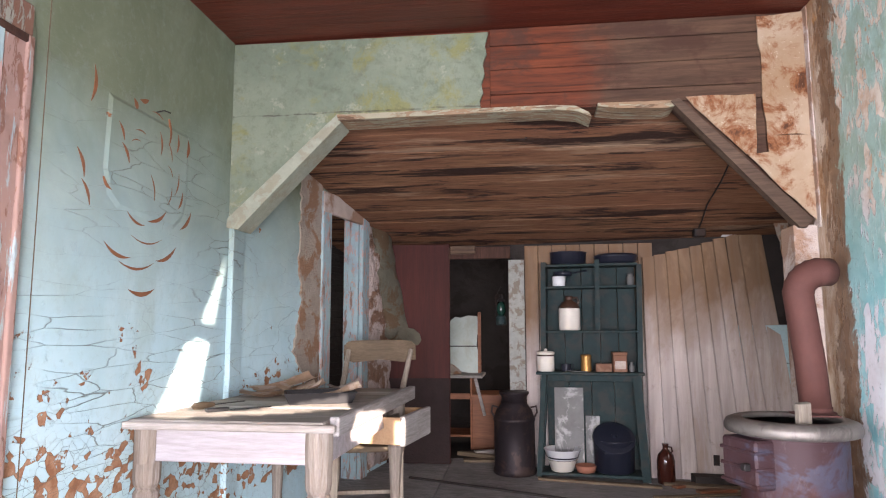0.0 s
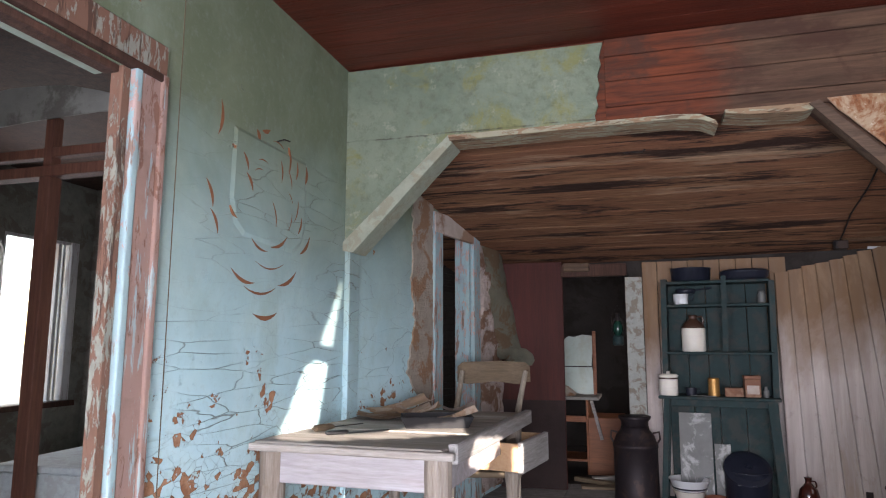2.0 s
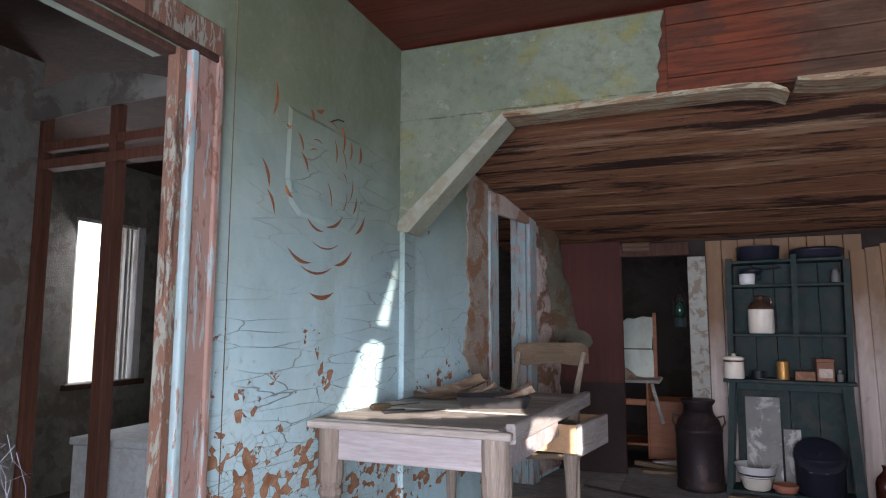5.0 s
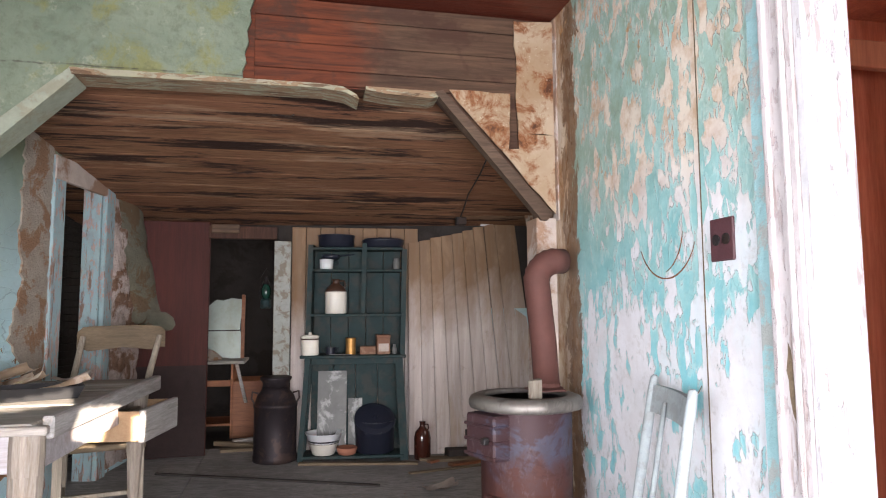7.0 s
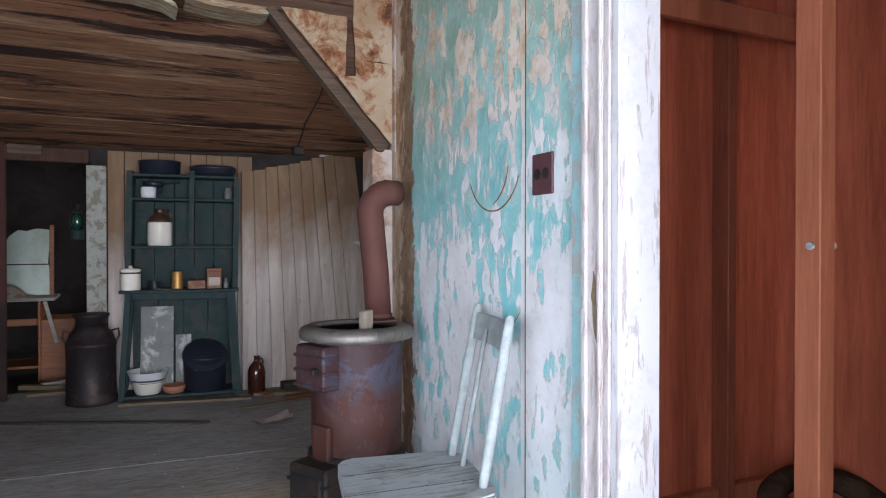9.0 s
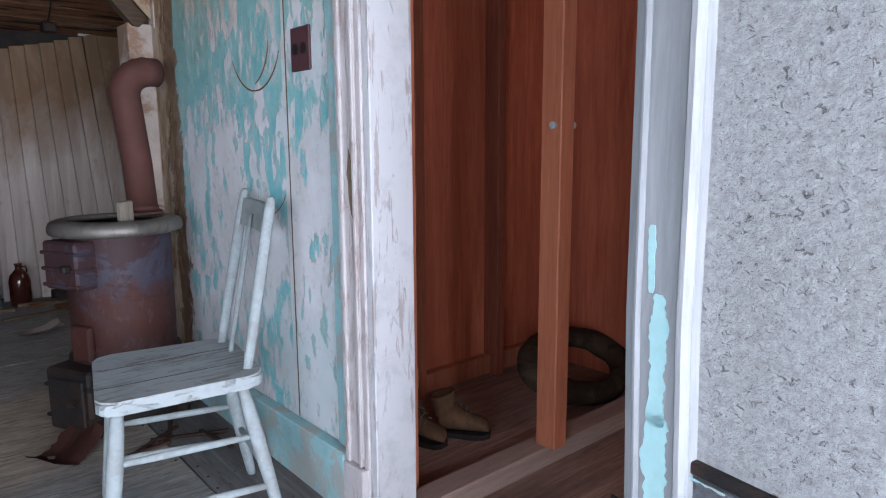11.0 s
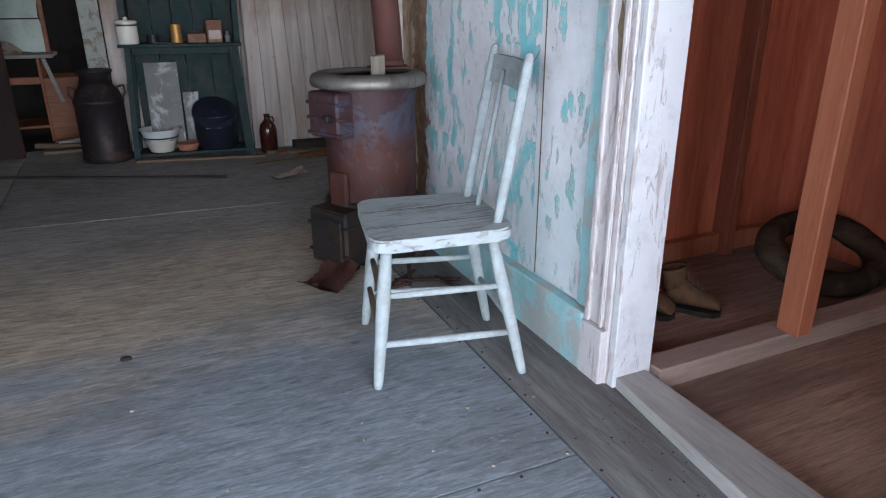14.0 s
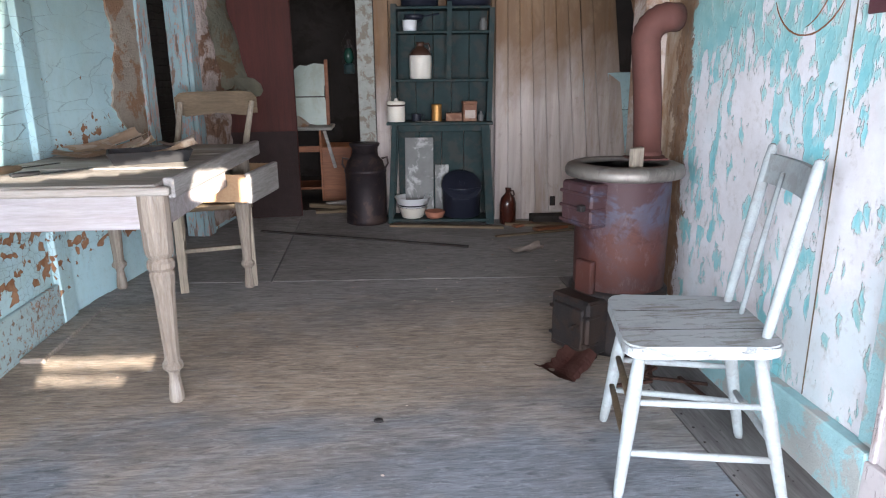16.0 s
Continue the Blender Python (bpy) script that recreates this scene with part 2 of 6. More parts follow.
    # ragged brown stain near the arch, and streaks of rust from above
    c = n.mix(n.ramp(n.math("ADD", n.math("SUBTRACT", y, 2.3), n.math("MULTIPLY", n.noise(12, 5, 0.7), 0.03)), (0.485, 0.0), (0.495, 1.0)), c, n.mix(n.ramp(n.noise(9, 7, 0.72, n.scaled(1, 1, 0.35), 0.4), (0.42, 0.0), (0.60, 1.0)), (0.47, 0.385, 0.30), (0.27, 0.15, 0.075)))
    band = n.math("ADD", n.math("MULTIPLY", n.math("ABSOLUTE", n.math("SUBTRACT", y, 2.765)), -8.0), n.math("MULTIPLY", n.noise(9, 8, 0.75, n.scaled(1, 1, 0.6), 0.6), 2.8))
    c = n.mix(n.ramp(n.math("MULTIPLY", band, 0.5), (0.42, 0.0), (0.45, 0.8), (0.55, 0.97)), c, n.mix(n.noise(18, 5, 0.7), (0.27, 0.15, 0.08), (0.06, 0.035, 0.022)))
    spots = n.math("ADD", n.math("MULTIPLY", z, 0.10), n.noise(9, 7, 0.72, n.scaled(1, 1, 0.7), 0.8))
    c = n.mix(n.ramp(spots, (0.83, 0.0), (0.87, 0.8)), c, (0.38, 0.19, 0.07))
    h = n.math("ADD", n.math("MULTIPLY", n.noise(14, 6, 0.7), 0.35), n.math("MULTIPLY", gone, -0.5))
    h = n.math("ADD", h, n.ramp(bare, (0.49, 0.0), (0.54, 0.6), (0.556, 0.0)))
    return n.finish(c, n.mix(gone, (0.42, 0.42, 0.42), (0.9, 0.9, 0.9)), h, 0.0022)


def arch_paper():
    """Blistered green wallpaper with mossy yellow blotches."""
    n = Nodes("mossy_green_wallpaper")
    moss = n.noise(5.0, 7, 0.7, None, 0.5)
    c = n.mix(n.ramp(n.noise(2.2, 6, 0.65), (0.36, 0.0), (0.66, 1.0)), (0.105, 0.135, 0.095), (0.165, 0.195, 0.14))
    right = n.ramp(n.math("ADD", n.axis(0), 1.3), (0.25, 0.0), (0.85, 0.10))
    c = n.mix(n.ramp(n.math("ADD", moss, right), (0.57, 0.0), (0.68, 0.7)), c, (0.16, 0.155, 0.045))
    c = n.mix(n.ramp(n.noise(24, 6, 0.75), (0.50, 0.0), (0.72, 0.55)), c, (0.065, 0.072, 0.042))
    c = n.mix(n.ramp(n.noise(11, 7, 0.7), (0.60, 0.0), (0.66, 0.5)), c, (0.25, 0.27, 0.20))
    y = n.math("ADD", n.axis(2), n.math("MULTIPLY", n.noise(7, 4, 0.7), 0.02))
    seam = n.math("MULTIPLY", n.ramp(n.math("MULTIPLY", n.math("ABSOLUTE", n.math("SUBTRACT", y, 2.115)), 10.0), (0.02, 0.8), (0.05, 0.0)), n.ramp(n.noise(12, 3), (0.42, 0.2), (0.55, 1.0)))
    c = n.mix(seam, c, (0.05, 0.05, 0.035))
    blister = n.math("ADD", n.ramp(n.cells(16, "SMOOTH_F1", n.warp(5, 0.1)), (0.1, 0.6), (0.6, 0.0)), n.math("MULTIPLY", n.noise(30, 6, 0.7), 0.6))
    return n.finish(c, 0.6, blister, 0.012)


def floor_wood():
    """Weathered grey ply: fine wavy grain, blue-grey with sky light put into the colour, brown where trodden."""
    n = Nodes("grey_weathered_floor")
    at = n.warp(2.0, 0.12, n.scaled(0.16, 1, 1))
    g = n.noise(62, 7, 0.74, at, 0.9)
    fine = n.noise(160, 4, 0.7, n.scaled(0.12, 1, 1))
    # this grey is tinted blue for sky light on the near floor
    c = n.mix(n.ramp(g, (0.30, 0.0), (0.68, 1.0)), (0.075, 0.086, 0.103), (0.275, 0.30, 0.335))
    warm = n.noise(1.15, 6, 0.66, n.scaled(0.7, 1, 1), 0.4)
    brown = n.mix(n.ramp(g, (0.30, 0.0), (0.66, 1.0)), (0.125, 0.094, 0.070), (0.50, 0.405, 0.315))
    trod = n.ramp(n.math("ADD", n.math("MULTIPLY", n.axis(1), 0.2), n.math("MULTIPLY", n.math("SUBTRACT", warm, 0.5), 0.55)), (0.33, 0.0), (0.46, 0.9), (0.54, 0.9), (0.64, 0.35))
    c = n.mix(trod, c, brown)
    c = n.mix(n.ramp(n.noise(2.6, 7, 0.72, n.scaled(0.5, 1, 1), 0.5), (0.48, 0.0), (0.68, 0.6)), c, (0.10, 0.092, 0.088))
    c = n.mix(n.ramp(fine, (0.56, 0.0), (0.72, 0.5)), c, (0.09, 0.085, 0.08))
    c = n.mix(n.ramp(n.noise(70, 5, 0.75, n.scaled(0.3, 1, 1)), (0.58, 0.0), (0.70, 0.5)), c, (0.42, 0.44, 0.46))
    c = n.mix(1.0, c, n.ramp(n.chance(), (0.0, 0.88), (1.0, 1.0)), "MULTIPLY")
    return n.finish(c, n.mix(g, (0.75, 0.75, 0.75), (0.5, 0.5, 0.5)), g, 0.0025)


def fibre():
    """Coarse pulp board, pitted and flecked."""
    n = Nodes("grey_fibreboard")
    c = n.mix(n.ramp(n.noise(70, 6, 0.75), (0.35, 0.0), (0.65, 1.0)), (0.245, 0.24, 0.235), (0.40, 0.40, 0.405))
    pit = n.noise(75, 5, 0.72, n.scaled(1, 1, 1.3), 0.9)
    c = n.mix(n.ramp(pit, (0.62, 0.0), (0.69, 0.45)), c, (0.13, 0.12, 0.11))
    c = n.mix(n.ramp(n.noise(3, 6, 0.7), (0.5, 0.0), (0.75, 0.35)), c, (0.22, 0.205, 0.19))
    c = n.mix(n.ramp(n.noise(14, 3), (0.70, 0.0), (0.74, 0.6)), c, (0.30, 0.225, 0.16))
    h = n.math("SUBTRACT", n.math("MULTIPLY", n.noise(60, 6, 0.75), 0.9), n.ramp(pit, (0.60, 0.0), (0.70, 0.7)))
    return n.finish(c, 0.95, h, 0.008)

def arch_boards():
    """Boards over the arch: rust-red and water stained at one end, grey-brown at the other."""
    n = Nodes("bare_stained_boards")
    g = n.noise(30, 6, 0.7, n.warp(1.5, 0.05, n.scaled(0.07, 1, 1)), 0.6)
    fine = n.noise(110, 4, 0.7, n.scaled(0.08, 1, 1))
    red = n.mix(n.ramp(g, (0.35, 0.0), (0.66, 1.0)), (0.045, 0.011, 0.005), (0.140, 0.034, 0.012))
    grey = n.mix(n.ramp(g, (0.35, 0.0), (0.66, 1.0)), (0.038, 0.019, 0.011), (0.098, 0.052, 0.030))
    far = n.math("ADD", n.axis(0), n.math("MULTIPLY", n.noise(3.5, 6, 0.65), 0.5))
    c = n.mix(n.ramp(far, (0.66, 0.0), (0.80, 1.0)), red, grey)
    wet = n.noise(6, 7, 0.7, n.scaled(0.6, 1, 1), 0.4)
    c = n.mix(n.ramp(wet, (0.50, 0.0), (0.60, 0.8)), c, (0.045, 0.018, 0.011))
    c = n.mix(n.ramp(fine, (0.55, 0.0), (0.75, 0.5)), c, (0.06, 0.03, 0.02))
    return n.finish(c, 0.8, g, 0.003)


def rear_ceiling_boards():
    """Unpainted boards with dark ragged streaks where rain has run along them."""
    n = Nodes("weathered_ceiling_boards")
    isl = n.island()
    at = n.scaled(0.12, 1, 1)
    g = n.noise(60, 6, 0.72, n.scaled(0.07, 1, 1), 0.5)
    c = n.mix(n.ramp(g, (0.34, 0.0), (0.66, 1.0)), (0.085, 0.036, 0.017), (0.25, 0.125, 0.064))
    c = n.mix(n.ramp(n.noise(2.0, 5, 0.65, n.scaled(0.5, 1, 1)), (0.4, 0.0), (0.65, 0.7)), c, (0.16, 0.062, 0.032))
    wet = n.math("ADD", n.noise(9, 8, 0.74, at, 0.4), n.math("MULTIPLY", n.math("SUBTRACT", isl, 0.5), 0.10))
    c = n.mix(n.ramp(wet, (0.52, 0.0), (0.575, 0.95)), c, (0.016, 0.005, 0.003))
    pale = n.noise(7, 7, 0.74, n.scaled(0.10, 1, 1), 0.3)
    c = n.mix(n.ramp(pale, (0.56, 0.0), (0.64, 0.55)), c, (0.36, 0.235, 0.15))
    return n.finish(c, 0.85, g, 0.004)


m_over = arch_boards()
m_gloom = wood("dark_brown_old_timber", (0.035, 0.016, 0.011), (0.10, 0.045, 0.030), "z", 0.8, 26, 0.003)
m_brace = wood("brown_brace_timber", (0.055, 0.034, 0.022), (0.17, 0.105, 0.07), "x", 0.8, 30, 0.002)
m_apron = wood("worn_lilac_white_table_paint", (0.33, 0.295, 0.30), (0.60, 0.575, 0.60), "x", 0.8, 34, 0.003, (0.24, 0.17, 0.145), 0.75, 0.1, 3.0)


m_palegreen = plain("pale_cracked_green_paint", (0.27, 0.29, 0.225), 0.7, 0, 0.4, 25, 0.004, (0.20, 0.17, 0.11), 0.5)
m_right = right_wall_paint()
m_arch = arch_paper()
m_ceil = wood("red_brown_ceiling_boards", (0.045, 0.008, 0.005), (0.14, 0.028, 0.014), "x", 0.45, 26)
m_ceil_rear = rear_ceiling_boards()
m_bare = wood("bare_stained_boards", (0.13, 0.052, 0.026), (0.33, 0.165, 0.092), "x", 0.8, 24, 0.003, (0.32, 0.075, 0.02), 0.85)
m_floor = floor_wood()
m_floor_strip = wood("brown_grey_floor_strip", (0.115, 0.108, 0.108), (0.29, 0.278, 0.275), "y", 0.85, 40, 0.003, (0.06, 0.05, 0.045), 0.7, 0.1, 2.5)


def flaking_trim(name, paint, under, wood_c, amount, level=False):
    """Paint that has come off a board in long flakes."""
    n = Nodes(name)
    at = n.scaled(0.30, 1, 1) if level else n.scaled(1, 1, 0.30)
    f = n.noise(40, 7, 0.7, at, 0.5)
    big = n.noise(3.0, 3, 0.6)
    k = n.math("ADD", n.math("MULTIPLY", f, 0.7), n.math("MULTIPLY", big, 0.3))
    c = n.mix(n.ramp(k, (amount, 0.0), (amount + 0.015, 1.0)), paint, under)
    c = n.mix(n.ramp(n.noise(34, 6, 0.7, n.scaled(0.12, 1, 1) if level else n.scaled(1, 1, 0.12), 0.3), (0.56, 0.0), (0.60, 0.9)), c, wood_c)
    c = n.mix(n.ramp(n.noise(10, 6, 0.7), (0.5, 0.0), (0.8, 0.45)), c, tuple(v * 0.45 for v in under))
    return n.finish(c, 0.75, n.math("ADD", n.math("MULTIPLY", n.ramp(k, (amount, 1.0), (amount + 0.015, 0.0)), 0.5), n.math("MULTIPLY", f, 0.3)), 0.003)


m_trim = flaking_trim("pink_and_blue_flaking_trim", (0.27, 0.38, 0.40), (0.40, 0.285, 0.255), (0.20, 0.11, 0.075), 0.535)
m_trim_pink = flaking_trim("pink_trim_with_blue_remains", (0.27, 0.175, 0.148), (0.19, 0.10, 0.072), (0.27, 0.36, 0.37), 0.545)
m_skirt = flaking_trim("flaking_blue_skirting_paint", (0.33, 0.45, 0.47), (0.33, 0.24, 0.19), (0.17, 0.10, 0.06), 0.55, True)
m_pinkwhite = flaking_trim("pinkish_white_casing", (0.46, 0.42, 0.42), (0.42, 0.355, 0.345), (0.34, 0.27, 0.255), 0.55)
m_white = flaking_trim("white_weathered_board", (0.50, 0.49, 0.505), (0.45, 0.415, 0.42), (0.34, 0.29, 0.28), 0.58)
m_redwood = wood("red_stained_plywood", (0.36, 0.082, 0.045), (0.68, 0.195, 0.106), "z", 0.6, 17, 0.002, (0.20, 0.042, 0.024), 0.55)
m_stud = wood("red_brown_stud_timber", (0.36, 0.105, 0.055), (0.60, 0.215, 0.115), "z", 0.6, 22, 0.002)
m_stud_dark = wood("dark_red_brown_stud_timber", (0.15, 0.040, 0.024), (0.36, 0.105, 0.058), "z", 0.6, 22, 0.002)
m_gold_plate = plain("dull_brass", (0.45, 0.32, 0.14), 0.4, 0.8, 0.4, 40)
m_fibre = fibre()


def smoke_boards():
    n = Nodes("smoke_stained_white_boards")
    g = n.noise(20, 5, 0.65, n.scaled(1, 1, 0.06), 0.5)
    z = n.axis(2)
    t = n.math("ADD", n.math("MULTIPLY", z, 0.55), n.math("MULTIPLY", n.noise(2.6, 6, 0.65, n.scaled(1, 1, 0.5), 0.4), 0.62))
    c = n.mix(n.ramp(t, (0.74, 0.0), (1.06, 1.0)), (0.54, 0.475, 0.445), (0.20, 0.118, 0.066))
    c = n.mix(n.ramp(g, (0.4, 0.35), (0.65, 0.0)), c, (0.22, 0.16, 0.12))
    c = n.mix(n.ramp(n.noise(14, 6, 0.7), (0.58, 0.0), (0.72, 0.5)), c, (0.20, 0.14, 0.10))
    c = n.mix(1.0, c, n.ramp(n.chance(), (0.0, 0.88), (1.0, 1.0)), "MULTIPLY")
    c = n.mix(n.ramp(n.noise(5, 7, 0.72, n.scaled(1, 1, 0.35), 0.5), (0.54, 0.0), (0.66, 0.45)), c, (0.30, 0.20, 0.125))
    return n.finish(c, 0.8, g, 0.002)


m_bead = smoke_boards()
m_reddoor = wood("dark_red_painted_door", (0.045, 0.007, 0.005), (0.092, 0.017, 0.011), "z", 0.7, 20, 0.002, (0.024, 0.009, 0.008), 0.5)
# near black: dimness of the rooms beyond is put into this colour
m_dark = plain("near_black_plaster", (0.034, 0.028, 0.025), 0.9, 0, 0.5, 6, 0.004, (0.018, 0.012, 0.010), 0.7)
m_side = plain("stained_side_room_plaster", (0.24, 0.235, 0.21), 0.9, 0, 0.6, 14, 0.006, (0.13, 0.105, 0.085), 0.7)


def rusty_tin():
    """Flattened tin: cream paint eaten through by orange and dark brown rust."""
    n = Nodes("rusty_flattened_tin")
    a = n.noise(7, 8, 0.72, None, 0.5)
    c = n.mix(n.ramp(n.noise(3, 5, 0.6), (0.35, 0.0), (0.65, 1.0)), (0.37, 0.285, 0.20), (0.25, 0.155, 0.085))
    c = n.mix(n.ramp(a, (0.47, 0.0), (0.57, 0.9)), c, (0.18, 0.058, 0.016))
    c = n.mix(n.ramp(a, (0.57, 0.0), (0.64, 0.9)), c, (0.060, 0.022, 0.010))
    c = n.mix(n.ramp(n.noise(60, 4, 0.7), (0.62, 0.0), (0.70, 0.6)), c, (0.50, 0.42, 0.33))
    return n.finish(c, 0.75, a, 0.004, 0.1)


m_tin = rusty_tin()
m_teal = plain("dull_teal_cabinet_paint", (0.013, 0.034, 0.035), 0.7, 0, 0.7, 22, 0.002, (0.045, 0.040, 0.034), 0.5)
m_table = wood("bleached_table_wood", (0.25, 0.22, 0.195), (0.64, 0.60, 0.56), "x", 0.8, 40, 0.004, (0.15, 0.11, 0.085), 0.65)
m_table_leg = wood("worn_table_leg_wood", (0.19, 0.155, 0.12), (0.43, 0.37, 0.295), "z", 0.8, 46, 0.003)
m_leg_worn = wood("weathered_leg_with_paint_remains", (0.17, 0.132, 0.105), (0.40, 0.345, 0.29), "z", 0.85, 46, 0.004, (0.46, 0.43, 0.40), 0.55, 0.1, 7.0)
m_drawer = wood("worn_white_drawer_front", (0.22, 0.20, 0.19), (0.54, 0.525, 0.515), "y", 0.85, 46, 0.003, (0.14, 0.115, 0.10), 0.7, 0.1, 6.0)
m_pine = wood("raw_pine_drawer_wood", (0.34, 0.20, 0.11), (0.52, 0.34, 0.20), "y", 0.7, 24, 0.002)
m_oak = wood("old_brown_chair_wood", (0.11, 0.078, 0.048), (0.27, 0.195, 0.125), "x", 0.75, 36, 0.002)
m_chair = plain("chalky_pale_blue_white_paint", (0.36, 0.40, 0.41), 0.75, 0, 0.35, 45, 0.002, (0.27, 0.28, 0.27), 0.6)
m_seat = flaking_trim("worn_seat_paint", (0.35, 0.38, 0.39), (0.295, 0.31, 0.305), (0.225, 0.22, 0.20), 0.52, True)
m_iron = plain("black_cast_iron", (0.03, 0.026, 0.026), 0.6, 0.5, 0.5, 20, 0.003, (0.06, 0.035, 0.025), 0.5)
m_nickel = plain("tarnished_nickel_rim", (0.21, 0.19, 0.17), 0.5, 0.6, 0.6, 14, 0.001, (0.10, 0.088, 0.08), 0.7)
m_pale_jamb = wood("bare_pale_grey_jamb", (0.34, 0.345, 0.365), (0.56, 0.57, 0.585), "z", 0.85, 30, 0.002, (0.20, 0.19, 0.195), 0.6)
m_closet_floor = wood("dusty_red_brown_ply_floor", (0.17, 0.095, 0.070), (0.46, 0.29, 0.225), "x", 0.9, 55, 0.003, (0.095, 0.06, 0.05), 0.75, 0.0, 2.2)
m_sillplate = wood("pinkish_grey_floor_plate", (0.30, 0.20, 0.165), (0.50, 0.37, 0.31), "x", 0.8, 30, 0.002)
m_pipe = plain("rusted_stovepipe", (0.105, 0.042, 0.034), 0.75, 0.25, 0.35, 14, 0.001, (0.085, 0.036, 0.028), 0.5)
m_sill = wood("grey_dusty_sill", (0.28, 0.255, 0.245), (0.47, 0.44, 0.42), "y", 0.85, 26, 0.002)
m_plaster = plain("crumbled_pale_plaster", (0.50, 0.42, 0.37), 0.95, 0, 0.5, 7, 0.01, (0.24, 0.13, 0.075), 0.8)
m_backdrop = plain("pale_dry_grass", (0.45, 0.42, 0.33), 0.95, 0, 0.3, 2)


m_splint = flaking_trim("dirty_splintered_trim", (0.27, 0.25, 0.175), (0.23, 0.15, 0.09), (0.10, 0.055, 0.03), 0.48, True)


# ---- mesh tools ----
def fz(x, y):
    """Height of the sagging floor."""
    return -0.02 * x + 0.02 * (y - 1.5)


def ob_from(name, bm, mat, smooth=False):
    me = bpy.data.meshes.new(name)
    bmesh.ops.recalc_face_normals(bm, faces=bm.faces[:])
    bm.to_mesh(me)
    bm.free()
    for mm in (mat if isinstance(mat, (list, tuple)) else [mat]):
        me.materials.append(mm)
    if smooth:
        me.shade_smooth()
    return new(name, me)


def part(name, bm, mat, parent=None, label="", smooth=False):
    o = ob_from(name, bm, mat, smooth)
    o.parent = parent
    return tagged(o, label)


def thing(name, m, label, category, group=""):
    e = new(name)
    e.empty_display_size = 0.1
    e.matrix_world = m
    return tagged(e, label, category, group)


def block(bm, x0, y0, z0, x1, y1, z1, bevel=0.0, m=None, seg=1):
    """A bevelled box between two corners."""
    r = bmesh.ops.create_cube(bm, size=1.0)
    vs = r["verts"]
    mm = Matrix.Translation(((x0 + x1) / 2, (y0 + y1) / 2, (z0 + z1) / 2)) @ Matrix.Diagonal((abs(x1 - x0), abs(y1 - y0), abs(z1 - z0), 1))
    bmesh.ops.transform(bm, matrix=mm, verts=vs)
    if bevel:
        es = list({e for v in vs for e in v.link_edges})
        g = bmesh.ops.bevel(bm, geom=es, offset=bevel, segments=seg, affect="EDGES", profile=0.5)
        vs = list({v for f in g["faces"] for v in f.verts} | {v for v in vs if v.is_valid})
        seen, todo = set(vs), list(vs)
        while todo:
            for e in todo.pop().link_edges:
                for w in e.verts:
                    if w not in seen:
                        seen.add(w)
                        todo.append(w)
        vs = list(seen)
    if m is not None:
        bmesh.ops.transform(bm, matrix=m, verts=vs)
    return vs


def boxed(*a, **k):
    bm = bmesh.new()
    block(bm, *a, **k)
    return bm


def lathe(bm, profile, seg=28, m=None, sx=1.0, sy=1.0):
    """Turns (radius, height) pairs round z."""
    rings = []
    for r, z in profile:
        rings.append([bm.verts.new((sx * r * math.cos(2 * math.pi * i / seg), sy * r * math.sin(2 * math.pi * i / seg), z)) for i in range(seg)])
    for a, b in zip(rings, rings[1:]):
        for i in range(seg):
            bm.faces.new((a[i], a[(i + 1) % seg], b[(i + 1) % seg], b[i]))
    if profile[0][0] > 1e-4:
        bm.faces.new(rings[0][::-1])
    if profile[-1][0] > 1e-4:
        bm.faces.new(rings[-1])
    vs = [v for r in rings for v in r]
    if m is not None:
        bmesh.ops.transform(bm, matrix=m, verts=vs)
    return bm


def turned(profile, seg=28, m=None, sx=1.0, sy=1.0):
    return lathe(bmesh.new(), profile, seg, m, sx, sy)


def tube(bm, pts, radii, seg=12):
    """A round bar along points."""
    pts = [Vector(p) for p in pts]
    if not isinstance(radii, (list, tuple)):
        radii = [radii] * len(pts)
    rings = []
    side = None
    for i, p in enumerate(pts):
        d = (pts[min(i + 1, len(pts) - 1)] - pts[max(i - 1, 0)]).normalized()
        if side is None:
            side = d.orthogonal().normalized()
        side = (side - d * side.dot(d)).normalized()
        up = d.cross(side)
        rings.append([bm.verts.new(p + radii[i] * (math.cos(2 * math.pi * k / seg) * side + math.sin(2 * math.pi * k / seg) * up)) for k in range(seg)])
    for a, b in zip(rings, rings[1:]):
        for k in range(seg):
            bm.faces.new((a[k], a[(k + 1) % seg], b[(k + 1) % seg], b[k]))
    bm.faces.new(rings[0][::-1])
    bm.faces.new(rings[-1])
    return bm


def tubed(pts, radii, seg=12):
    return tube(bmesh.new(), pts, radii, seg)


def slab(bm, outline, axis, a, b):
    """A flat outline (pairs) pushed from a to b along an axis."""
    def at(p, v):
        return {"x": (v, p[0], p[1]), "y": (p[0], v, p[1]), "z": (p[0], p[1], v)}[axis]
    lo = [bm.verts.new(at(p, a)) for p in outline]
    hi = [bm.verts.new(at(p, b)) for p in outline]
    bm.faces.new(lo)
    bm.faces.new(hi[::-1])
    k = len(outline)
    for i in range(k):
        bm.faces.new((lo[i], lo[(i + 1) % k], hi[(i + 1) % k], hi[i]))
    return bm


def slabbed(outline, axis, a, b):
    return slab(bmesh.new(), outline, axis, a, b)


def setting(name, bm, mat, label="", category=""):
    return tagged(ob_from(name, bm, mat), label, category, kind="structure")


def ragged(pts, step=0.04, amount=0.012, seed=1):
    """An outline with broken edges."""
    rnd = random.Random(seed)
    out = []
